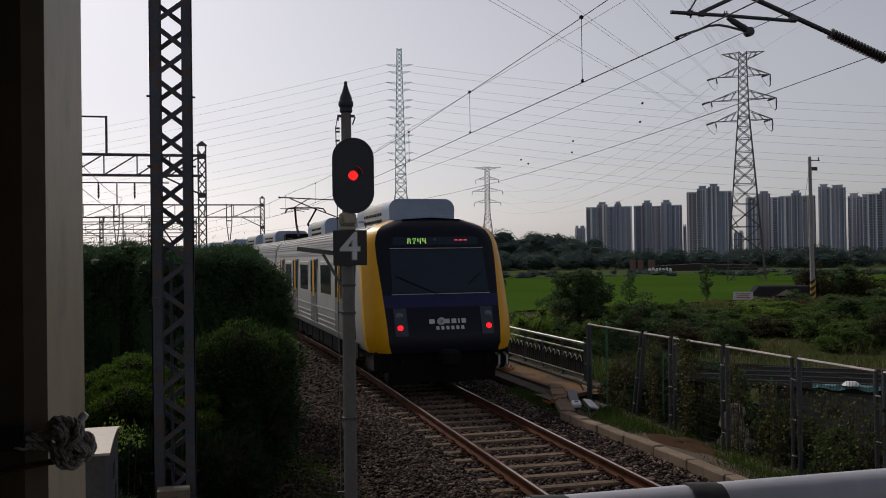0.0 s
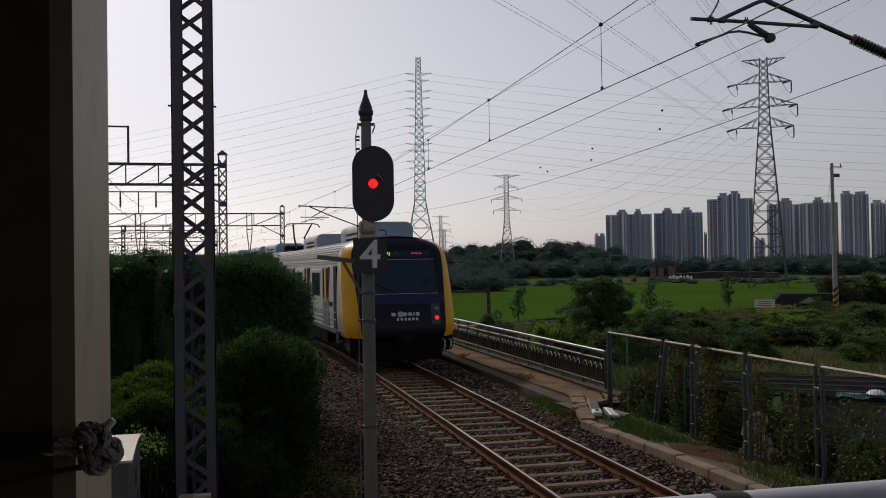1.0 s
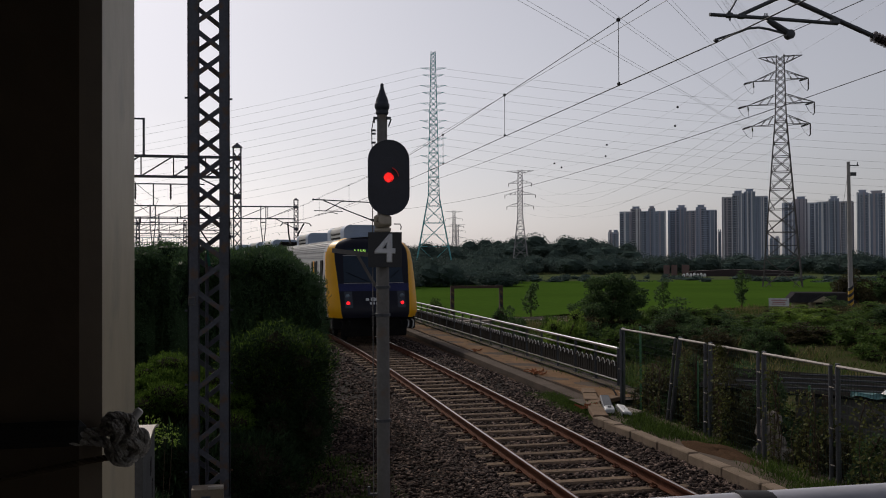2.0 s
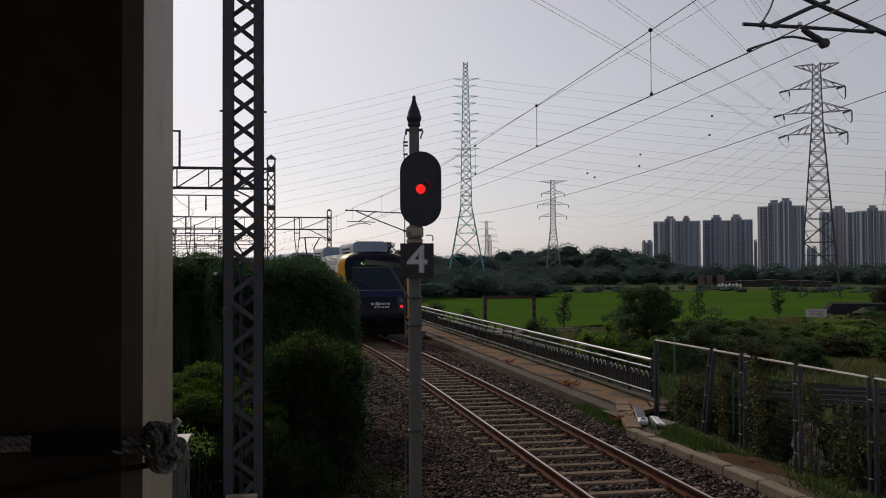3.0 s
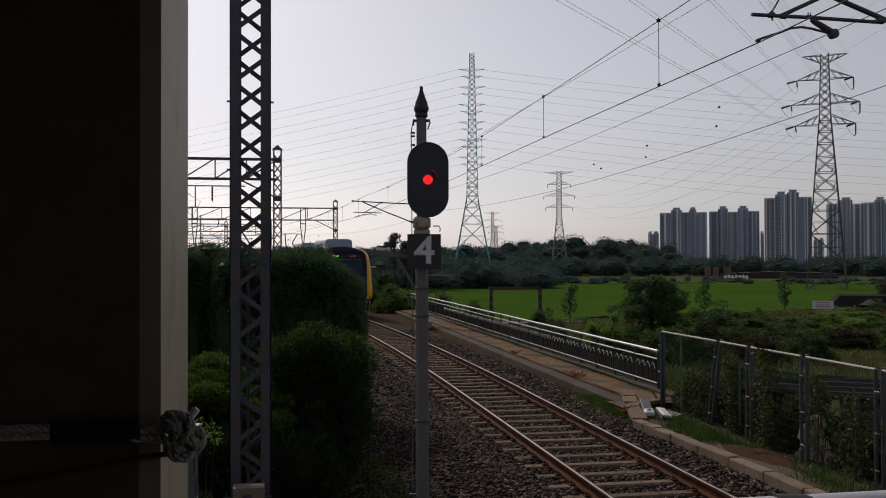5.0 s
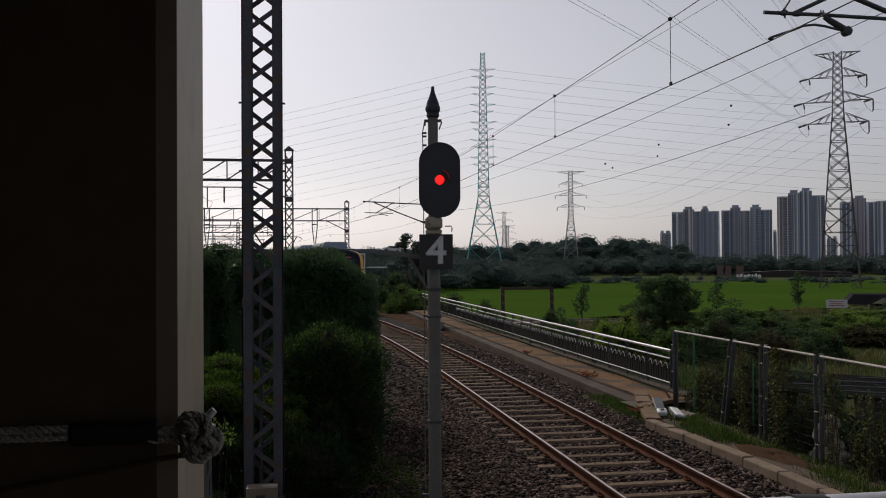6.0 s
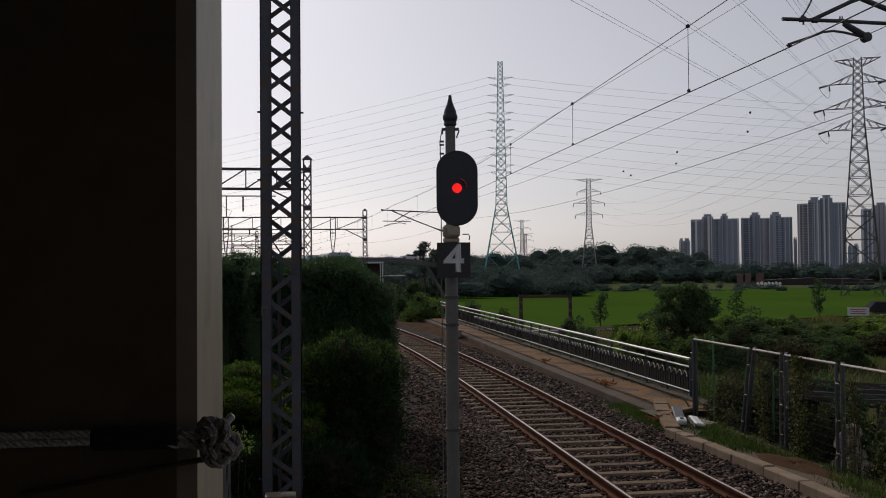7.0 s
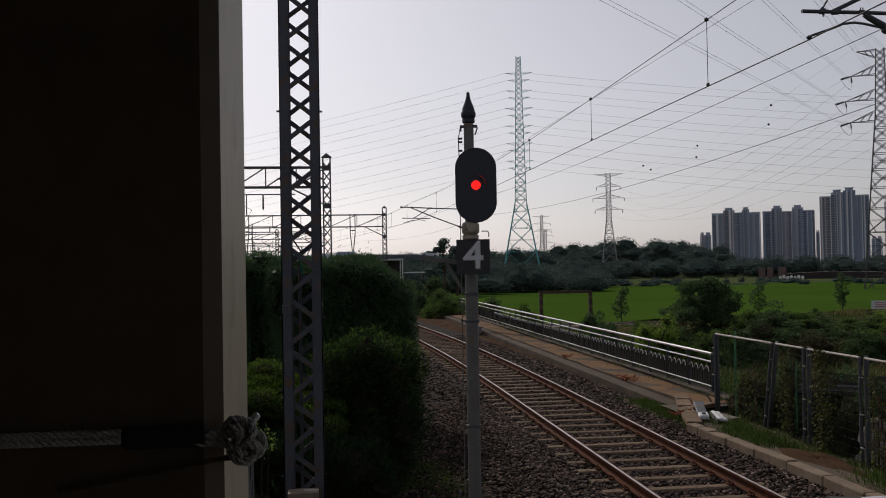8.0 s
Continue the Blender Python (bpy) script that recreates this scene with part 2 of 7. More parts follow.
        fs = [(i * n + j, i * n + (j + 1) % n, (i + 1) * n + (j + 1) % n, (i + 1) * n + j) for i in range(k - 1) for j in range(n)]
        fs += [tuple(range(n - 1, -1, -1)), tuple((k - 1) * n + j for j in range(n))]
        return self.add(vs, fs)

    def lathe(self, profile, n=16, m=None):
        """Turns (radius, height) pairs round z."""
        m = m or Matrix.Identity(4)
        k = len(profile)
        vs = [m @ Vector((r * math.cos(2 * math.pi * j / n), r * math.sin(2 * math.pi * j / n), z)) for r, z in profile for j in range(n)]
        fs = [(i * n + j, i * n + (j + 1) % n, (i + 1) * n + (j + 1) % n, (i + 1) * n + j) for i in range(k - 1) for j in range(n)]
        fs += [tuple(range(n - 1, -1, -1)), tuple((k - 1) * n + j for j in range(n))]
        return self.add(vs, fs)

    def prism(self, outline, depth, m=None):
        """An outline in x, z drawn out along +y by depth."""
        m = m or Matrix.Identity(4)
        k = len(outline)
        vs = [m @ Vector((x, y, z)) for y in (0, depth) for x, z in outline]
        fs = [tuple(range(k)), tuple(range(2 * k - 1, k - 1, -1))]
        fs += [((i + 1) % k, i, k + i, k + (i + 1) % k) for i in range(k)]
        return self.add(vs, fs)

    def grid(self, rows):
        """A sheet through rows of points."""
        a, b = len(rows), len(rows[0])
        return self.add([p for r in rows for p in r], [(i * b + j, i * b + j + 1, (i + 1) * b + j + 1, (i + 1) * b + j) for i in range(a - 1) for j in range(b - 1)])

    def mesh(self, name, mat, smooth=False):
        me = bpy.data.meshes.new(name)
        me.from_pydata(self.v, [], self.f)
        me.materials.append(mat)
        if smooth:
            me.polygons.foreach_set("use_smooth", [True] * len(me.polygons))
            me.set_sharp_from_angle(angle=radians(38))
        me.update()
        return me


def part(name, shape, mat, parent=None, label="", smooth=False, m=None):
    """Links a shape as one mesh object under its thing."""
    ob = new(name, shape.mesh(name, mat, smooth) if isinstance(shape, Shape) else shape)
    if parent:
        ob.parent = parent
    if m is not None:
        ob.matrix_basis = m
    if label:
        ob["label"] = label
    return ob


def thing(name, label, category, group="", kind="", m=None):
    ob = new(name)
    ob.empty_display_size = 0.2
    if m is not None:
        ob.matrix_basis = m
    return tagged(ob, label, category, group, kind)


def numpy_mesh(name, verts, faces, mat, smooth=False):
    """A mesh of many equal-sided faces out of arrays."""
    me = bpy.data.meshes.new(name)
    n, k = faces.shape
    me.vertices.add(len(verts))
    me.vertices.foreach_set("co", np.ascontiguousarray(verts, dtype=np.float32).ravel())
    me.loops.add(n * k)
    me.loops.foreach_set("vertex_index", np.ascontiguousarray(faces, dtype=np.int32).ravel())
    me.polygons.add(n)
    me.polygons.foreach_set("loop_start", np.arange(0, n * k, k, dtype=np.int32))
    me.materials.append(mat)
    me.update(calc_edges=True)
    if smooth:
        me.polygons.foreach_set("use_smooth", [True] * n)
    return me


def unit(a):
    return a / (np.linalg.norm(a, axis=1, keepdims=True) + 1e-9)


def leaf_mesh(name, pos, along, length, width, mat, rng):
    """One four-sided pointed leaf at each position, long along the given direction."""
    n = len(pos)
    along = unit(along)
    side = unit(np.cross(along, rng.normal(size=(n, 3))))
    ln = (length * rng.uniform(0.6, 1.3, n))[:, None]
    wd = (width * rng.uniform(0.6, 1.3, n))[:, None]
    droop = np.c_[np.zeros((n, 2)), -0.12 * ln[:, 0]]
    v = np.stack([pos, pos + along * ln * 0.45 + side * wd * 0.5, pos + along * ln + droop, pos + along * ln * 0.45 - side * wd * 0.5], 1).reshape(-1, 3)
    return numpy_mesh(name, v, np.arange(4 * n).reshape(-1, 4), mat)


def crown(blobs, n, rng, inner=0.55):
    """Points in the shells of round lumps (x, y, z, rx, ry, rz), with the way outwards."""
    b = np.array(blobs, float)
    w = b[:, 3] * b[:, 5] + b[:, 4] * b[:, 5]
    k = rng.choice(len(b), n, p=w / w.sum())
    d = unit(rng.normal(size=(n, 3)))
    r = rng.uniform(inner, 1.0, n) ** 0.6
    r *= 1 + 0.06 * np.abs(rng.normal(size=n)) ** 2 * (rng.uniform(size=n) < 0.25)
    r *= 1 + 0.16 * np.sin(7 * d[:, 0] + 3 * k) * np.sin(6 * d[:, 2] + 5 * d[:, 1] + k)
    p = b[k, :3] + d * b[k, 3:] * r[:, None]
    return p, unit(d / b[k, 3:])


def uneven(i, j, f):
    return 0.16 * math.sin(3 * f + 2.1 * i + 1.7 * j) + 0.10 * math.sin(5 * f + 5.3 * i - 2.9 * j)


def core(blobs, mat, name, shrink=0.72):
    """Rough lumps inside a crown that stand in for its inner shade."""
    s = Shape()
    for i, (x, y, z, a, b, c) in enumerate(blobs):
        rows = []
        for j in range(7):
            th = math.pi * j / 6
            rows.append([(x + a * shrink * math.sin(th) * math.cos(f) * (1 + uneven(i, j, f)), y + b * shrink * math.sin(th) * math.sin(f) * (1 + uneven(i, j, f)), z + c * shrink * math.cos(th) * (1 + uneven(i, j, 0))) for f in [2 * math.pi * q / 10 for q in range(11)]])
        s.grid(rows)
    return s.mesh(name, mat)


# ---- track alignment: straight along y, then a curve to the left ----
TRACK_X, CURVE_Y, RADIUS = 4.865, 21.0, 350.0
WIRE_X = 0.06   # the overhead line hangs this far right of the track's middle


def along(s, offset=0.0, z=0.0):
    """A point at s along the track, offset to the right, and the heading (degrees, left positive)."""
    if s <= CURVE_Y:
        return Vector((TRACK_X + offset, s, z)), 0.0
    a = (s - CURVE_Y) / RADIUS
    return Vector((TRACK_X - RADIUS + (RADIUS + offset) * math.cos(a), CURVE_Y + (RADIUS + offset) * math.sin(a), z)), math.degrees(a)


def sweep(shape, profile, ss, offset=0.0):
    """Draws a profile of (right, up) pairs along the track."""
    rows = []
    for s in ss:
        p, h = along(s, offset)
        r = Vector((math.cos(radians(h)), math.sin(radians(h)), 0))
        rows.append([p + r * x + Vector((0, 0, z)) for x, z in profile])
    shape.grid(rows)
    k = len(profile)
    return shape


def smooth(a, b, x):
    t = min(1.0, max(0.0, (x - a) / (b - a)))
    return t * t * (3 - 2 * t)


def ground_z(x, y):
    """Height of the land: level by the track, a bank down to the fields, a mound under the shed."""
    shift = (max(0.0, min(y, 200.0) - CURVE_Y) ** 2) / (2 * RADIUS)
    d = x + shift
    z = -0.42 - 2.55 * smooth(9.3, 15.5, d)
    z += 1.75 * math.exp(-((x - 52) ** 2 + (y - 62) ** 2) / (2 * 17.0 ** 2)) * smooth(10, 20, d)
    z += 0.12 * math.sin(0.31 * x + 0.2 * y) * smooth(15, 25, d) * smooth(300, 120, math.hypot(x, y))
    return z


def spread(lo, hi, fine_lo, fine_hi, fine, growth=1.22):
    xs = list(np.arange(fine_lo, fine_hi + 1e-6, fine))
    step, x = fine, fine_hi
    while x < hi:
        step *= growth
        x += step
        xs.append(min(x, hi))
    step, x = fine, fine_lo
    while x > lo:
        step *= growth
        x -= step
        xs.insert(0, max(x, lo))
    return xs


gx, gy = spread(-3000, 3500, -14, 84, 1.4), spread(-800, 4500, -10, 110, 1.8)
ground = part("ground", Shape().grid([[(x, y, ground_z(x, y)) for x in gx] for y in gy]), EARTH, smooth=True)
tagged(ground, "earth and rough grass beside the railway, sloping to the fields", "ground", kind="structure")

field = Shape()
fx, fy = list(np.linspace(20, 330, 60)), list(np.linspace(84, 238, 30))
field.grid([[(x - 0.03 * (y - 84), y, max(ground_z(x, y), -2.97) + 0.35) for x in fx] for y in fy])
tagged(part("rice_field", field, PADDY, smooth=True), "bright green rice paddy on the low plain", "field", kind="stuff")
far_meadow = Shape().grid([[(x, y, -2.7 + 0.9 * math.exp(-((x - 70) / 45) ** 2 - ((y - 300) / 12) ** 2)) for x in np.linspace(-60, 520, 40)] for y in np.linspace(241, 372, 16)])
tagged(part("meadow", far_meadow, MEADOW, smooth=True), "rough grassy bank beyond the rice paddy", "meadow", kind="stuff")

# ---- track ----
rng = np.random.default_rng(7)
SS = list(np.arange(-14, 20, 2.0)) + list(np.arange(20, 150, 2.5))
track = thing("railway_track", "single railway track with rusty rails on concrete sleepers", "railway track", kind="structure")
bed = Shape()
sweep(bed, [(-4.3, -0.46), (-3.1, -0.34), (-2.1, -0.22), (-1.35, -0.185), (-1.0, -0.195), (0, -0.205), (1.0, -0.19), (1.3, -0.165), (1.72, -0.165), (1.86, -0.17), (2.36, -0.26)], SS)
part("ballast_bed", bed, BALLAST_BED, track, smooth=True)
RAIL = [(-0.065, -0.15), (-0.065, -0.138), (-0.012, -0.118), (-0.009, -0.045), (-0.034, -0.032), (-0.034, -0.004), (-0.026, 0), (0.026, 0), (0.034, -0.004), (0.034, -0.032), (0.009, -0.045), (0.012, -0.118), (0.065, -0.138), (0.065, -0.15)]
for side in (-0.7525, 0.7525):
    rail = part("rail", sweep(Shape(), RAIL, SS, side), RUST, track, "rusty steel rail with a worn bright head")
    part("running_surface", sweep(Shape(), [(-0.027, 0.0), (-0.025, 0.003), (0.006, 0.003), (0.008, 0.0)], SS, side), RAIL_TOP, rail)
sleeper_mesh = Shape().box((0, 0, -0.1), (2.36, 0.2, 0.2), ch=0.025).mesh("sleeper", SLEEPER)
clip_mesh = Shape()
clip_mesh.box((0.105, 0, 0.008), (0.075, 0.11, 0.022), ch=0.006).tube([(0.07, -0.05, 0.02), (0.105, -0.055, 0.05), (0.13, 0, 0.035), (0.105, 0.055, 0.05), (0.07, 0.05, 0.02)], 0.009, 5)
clip_mesh = clip_mesh.mesh("rail_clip", RUST)
s = 6.52
while s < 112:
    p, h = along(s)
    sl = part("sleeper", sleeper_mesh, SLEEPER, track, m=pose(p.x, p.y, -0.152 + rng.uniform(-0.006, 0.006), 0, 0, h + rng.uniform(-0.5, 0.5)))
    if s < 36:
        for side in (-0.7525, 0.7525):
            for turn in (0, 180):
                part("rail_clip", clip_mesh, RUST, sl, m=pose(side, 0, 0.004, 0, 0, turn))
    s += 0.647

# bare earth between the ballast and the bridge edge, round the curve
strip = Shape().grid([[(along(s, 2.2)[0].x + (max(7.3, along(s, 2.2)[0].x + 1.2) - along(s, 2.2)[0].x) * f, along(s, 2.2)[0].y, -0.275 + 0.02 * math.sin(1.3 * s + 5 * f)) for f in (0, 0.25, 0.5, 0.75, 1)] for s in np.arange(20, 112, 1.5)])
tagged(part("formation_earth", strip, material("bare_formation_earth", (0.10, 0.066, 0.046), (0.05, 0.035, 0.026), 0.9, 12, 0.95, 0, 0.4, gloss=0.0, spots=(0.15, 0.10, 0.07)), smooth=True), "bare brown earth beside the curving ballast", "earth", kind="structure")

# loose stones on the bed
ico = np.array([(0, 1, 1.618), (0, -1, 1.618), (0, 1, -1.618), (0, -1, -1.618), (1, 1.618, 0), (-1, 1.618, 0), (1, -1.618, 0), (-1, -1.618, 0), (1.618, 0, 1), (-1.618, 0, 1), (1.618, 0, -1), (-1.618, 0, -1)]) / 1.902
ico_f = np.array([(0, 1, 8), (0, 9, 1), (0, 4, 5), (0, 5, 9), (0, 8, 4), (1, 7, 6), (1, 6, 8), (1, 9, 7), (2, 3, 11), (2, 10, 3), (2, 5, 4), (2, 4, 10), (2, 11, 5), (3, 6, 7), (3, 10, 6), (3, 7, 11), (4, 8, 10), (6, 10, 8), (5, 11, 9), (7, 9, 11)])


def bed_height(o):
    return np.interp(o, [-4.3, -3.1, -2.1, -1.35, -1.0, 0, 1.0, 1.3, 1.72, 1.86, 2.36], [-0.46, -0.34, -0.22, -0.185, -0.195, -0.205, -0.19, -0.165, -0.165, -0.17, -0.26])


def scatter_stones(name, label, n, s0, s1, o0, o1, size, mat=BALLAST):
    """Broken stones lying on the ballast between s0 and s1 along the track."""
    ss, oo = rng.uniform(s0, s1, n), rng.uniform(o0, o1, n)
    hz = bed_height(oo)
    sh = (np.maximum(0, ss - CURVE_Y) ** 2) / (2 * RADIUS)
    c = np.c_[TRACK_X + oo - sh, ss, hz + rng.uniform(-0.014, 0.024, n)]
    rad = size * rng.uniform(0.55, 1.25, n)
    jit = 1 + rng.uniform(-0.34, 0.34, (n, 12))
    flat = np.c_[rng.uniform(0.9, 1.4, n), rng.uniform(0.5, 0.85, n), rng.uniform(0.35, 0.6, n)]
    v = ico[None] * jit[..., None] * flat[:, None] * rad[:, None, None]
    tip = rng.uniform(-0.6, 0.6, n)
    ct, st = np.cos(tip)[:, None], np.sin(tip)[:, None]
    v = np.stack([v[..., 0] * ct - v[..., 2] * st, v[..., 1], v[..., 0] * st + v[..., 2] * ct], 2)
    th = rng.uniform(0, 6.28, n)
    cs, sn = np.cos(th)[:, None], np.sin(th)[:, None]
    v = np.stack([v[..., 0] * cs - v[..., 1] * sn, v[..., 0] * sn + v[..., 1] * cs, v[..., 2]], 2) + c[:, None]
    f = (ico_f[None] + 12 * np.arange(n)[:, None, None]).reshape(-1, 3)
    ob = new(name, numpy_mesh(name, v.reshape(-1, 3), f, mat))
    return tagged(ob, label, "ballast", kind="stuff")


scatter_stones("ballast_stones", "broken grey and brown ballast stones round the sleepers", 27000, 7.5, 21, -1.75, 1.84, 0.036)
scatter_stones("cess_stones", "earthy stones beside the ballast, coloured darker for the shade", 21000, 7.5, 21, -4.1, -1.25, 0.036, CESS)
scatter_stones("ballast_stones", "broken grey and brown ballast stones along the rails", 8500, 21, 42, -1.9, 1.84, 0.046)
scatter_stones("cess_stones", "earthy stones beside the far ballast, coloured darker for the shade", 3500, 21, 42, -3.2, -1.6, 0.046, CESS)
scatter_stones("ballast_stones", "broken ballast stones on the shoulder by the kerb", 5500, 9, 42, 1.7, 2.3, 0.040)

# ---- right-hand edge of the formation ----
kerb = thing("concrete_kerb", "weathered concrete kerb blocks edging the ballast", "kerb", kind="structure")
kerb_line = [(6.76, 6.0), (6.78, 9.0), (6.77, 11.0), (6.77, 13.1), (6.72, 14.7), (6.60, 16.3)]


def on_line(pts, d):
    for (x0, y0), (x1, y1) in zip(pts, pts[1:]):
        l = math.hypot(x1 - x0, y1 - y0)
        if d <= l:
            return x0 + (x1 - x0) * d / l, y0 + (y1 - y0) * d / l, math.degrees(math.atan2(y1 - y0, x1 - x0)) - 90
        d -= l
    return pts[-1][0], pts[-1][1], math.degrees(math.atan2(y1 - y0, x1 - x0)) - 90


block = Shape().box((0, 0, -0.125), (0.2, 0.975, 0.25), ch=0.018).mesh("kerb_block", KERB)
short_block = Shape().box((0, 0, -0.125), (0.2, 0.40, 0.25), ch=0.018).mesh("kerb_block", KERB)
d = 0.5
while d < 9.6:
    x, y, h = on_line(kerb_line, d)
    part("kerb_block", block, KERB, kerb, m=pose(x, y, 0.0 + rng.uniform(-0.012, 0.012), rng.uniform(-0.6, 0.6), 0, h + rng.uniform(-1, 1)))
    d += 0.995
for d in (9.75, 10.18):
    x, y, h = on_line(kerb_line, d)
    part("kerb_block", short_block, KERB, kerb, m=pose(x, y, 0.01, 0, 0, h + 2))

ledge = Shape().grid([[(x0, y, z) for x0, z in ((7.28, -0.42), (7.28, -0.115), (7.34, -0.1), (7.62, -0.1), (7.62, -0.06), (8.50, -0.055), (8.50, 0.0), (8.92, 0.0), (8.92, -0.6))] for y in np.linspace(18.6, 62, 40)])
tagged(part("bridge_edge", ledge, LEDGE), "dark concrete edge beam along the track", "ledge", kind="structure")
walkway = Shape().grid([[(x, y, -0.05 + 0.012 * math.sin(3 * x + 1.7 * y) + 0.006 * math.sin(9 * y)) for x in np.linspace(7.63, 8.5, 5)] for y in np.linspace(18.9, 62, 90)])
tagged(part("walkway", walkway, SAND, smooth=True), "sandy brown walkway strip beside the railing", "walkway", kind="structure")
shoulder = Shape().grid([[(x, y, (-0.06 if x < 7.3 else -0.13) + 0.03 * math.sin(2.1 * x + y) - 0.26 * smooth(7.9, 9.4, x)) for x in np.linspace(6.92, 9.4, 9)] for y in np.linspace(4, 18.9, 30)])
tagged(part("shoulder", shoulder, material("trodden_earth", (0.105, 0.066, 0.042), (0.045, 0.036, 0.022), 0.8, 14, 0.95, 0, 0.5, spots=(0.045, 0.06, 0.02)), smooth=True), "trodden earth strip between kerb and fence", "earth", kind="structure")

heap = Shape().grid([[(7.32 + (0.42 + 0.05 * math.sin(3 * f)) * math.cos(f) * q, 13.2 + (1.15 + 0.1 * math.sin(4 * f)) * math.sin(f) * q, -0.12 + 0.10 * (1 - q ** 4) * (1 + 0.15 * math.sin(5 * f))) for f in [2 * math.pi * k / 20 for k in range(21)]] for q in (1.0, 0.85, 0.65, 0.45, 0.22, 0.0)])
tagged(part("earth_mound", heap, material("bare_brown_earth", (0.095, 0.058, 0.037), (0.05, 0.032, 0.021), 2, 25, 0.95, 0, 0.6, gloss=0.0), smooth=True), "low mound of bare brown earth behind the kerb", "earth mound")

# cable trough lids between kerb and walkway
trough = thing("cable_trough", "displaced concrete cable trough lids", "cable trough", kind="structure")
TROUGH = material("brown_trough_lid", (0.24, 0.165, 0.11), (0.14, 0.10, 0.07), 3, 30, 0.9, 0, 0.25, 0.12, gloss=0.1)
lid = Shape().box((0, 0, 0), (0.29, 0.69, 0.09), ch=0.012).mesh("trough_lid", TROUGH)
for x, y, z, rz, rx in ((7.67, 19.58, -0.01, 18, 0), (7.43, 18.86, -0.03, 18, 2), (7.19, 18.13, -0.05, 19, -3), (6.97, 17.42, -0.03, 17, 2), (6.80, 16.86, -0.02, 14, 3), (7.62, 18.55, -0.04, 70, 4)):
    part("trough_lid", lid, TROUGH, trough, m=pose(x, y, z, rx, 0, -rz))
WHITE_BOX = material("white_plastic", (0.7, 0.7, 0.7), (0.55, 0.55, 0.56), 5, 40, 0.5, 0, 0.05)
litter = thing("discarded_cover", "dark plastic tray with white ends beside the kerb", "litter", m=pose(7.22, 17.45, -0.02, 4, 0, -17))
part("tray", Shape().box((0, 0, 0.07), (0.19, 1.1, 0.08), pose(0, 0, 0, 4, 0, 0), ch=0.015), STEEL_DARK, litter, "dark plastic tray")
for y, l in ((-0.52, 0.26), (0.5, 0.14)):
    part("end_piece", Shape().box((0, y, 0.09), (0.185, l, 0.09), pose(0, 0, 0, 4, 0, 0), ch=0.02), WHITE_BOX, litter, "white plastic end")
part("slot", Shape().box((0, -0.52, 0.148), (0.07, 0.09, 0.008)), TAPE, litter)
spare = thing("plastic_lid", "white plastic duct lid lying beside the kerb", "litter", m=pose(7.36, 16.95, -0.03, 0, 10, -15))
part("plate", Shape().box((0, 0, 0.05), (0.17, 0.95, 0.06), ch=0.02), WHITE_BOX, spare)
part("rim", Shape().box((-0.09, 0, 0.02), (0.02, 0.95, 0.09), ch=0.004), STEEL_GREY, spare)
scrap = thing("torn_board", "torn brown board lying at the fence foot", "litter", m=pose(7.58, 16.75, -0.04, 6, -8, 30))
part("board", Shape().prism([(-0.18, 0.0), (-0.12, 0.03), (0.06, 0.04), (0.2, 0.0), (0.12, -0.012), (-0.12, -0.012)], 0.36), CONCRETE, scrap)
MATT_BLACK = material("black_rubber", (0.012, 0.011, 0.011), (0.008, 0.008, 0.008), 20, 90, 0.95, 0, 0.1, gloss=0.1)
cable = thing("ground_cable", "black cable lying along the walkway beside the railing", "cable")
part("run", Shape().tube([(8.46 - 0.03 * math.sin(y * 0.7), y, 0.0) for y in np.arange(21.0, 46, 0.8)][::-1] + [(8.42, 20.4, 0.01), (8.3, 19.7, 0.02), (8.1, 19.1, 0.02), (7.98, 18.6, -0.1)], 0.018, 8), MATT_BLACK, cable, "", True)
ORANGE = material("orange_twine", (0.30, 0.10, 0.03), (0.2, 0.06, 0.02), 20, 90, 0.9)
r2 = random.Random(4)
for cx, cy, k in ((7.75, 23.3, 12), (7.72, 29.5, 5), (6.88, 17.6, 5)):
    pts = []
    for _ in range(k):
        x, y = cx + r2.uniform(-0.18, 0.18), cy + r2.uniform(-0.45, 0.45) * (1 if k > 10 else 0.25)
        pts += [(x, y, -0.02), (x + r2.uniform(-0.15, 0.15), y + 0.12, 0.045), (x + r2.uniform(-0.2, 0.2), y + r2.uniform(0.1, 0.4), -0.02)]
    twine = Shape().tube(pts, 0.013, 5)
    tagged(part("twine_heap", twine, ORANGE), "tangle of orange twine lying on the walkway", "twine", "twine heaps")

# ---- stainless railing along the walkway ----
RX, R0, R1 = 8.70, 20.35, 61.0
railing = thing("handrail", "stainless steel railing with curved dark balusters", "railing")
part("top_rail", Shape().tube([(RX, R0, 0.865), (RX, R1, 0.90)], 0.034, 10), STAINLESS, railing, "bright stainless top tube", True)
part("second_rail", Shape().tube([(RX, R0, 0.68), (RX, R1, 0.715)], 0.021, 8), STAINLESS, railing, "", True)
part("bottom_rail", Shape().tube([(RX, R0, 0.12), (RX, R1, 0.12)], 0.021, 8), STAINLESS, railing, "", True)
post = Shape().box((0, 0, 0.43), (0.05, 0.012, 0.86)).box((0.03, 0, 0.43), (0.012, 0.05, 0.86)).box((0, 0, 0.006), (0.14, 0.1, 0.012)).mesh("post", STEEL_DARK)
bal = Shape().bar((0.0, 0.05, 0.13), (0.0, 0.05, 0.555), 0.008, 0.138, (0, 1, 0)).bar((-0.008, 0.0, 0.13), (-0.008, 0.0, 0.555), 0.012, 0.014, (0, 1, 0))
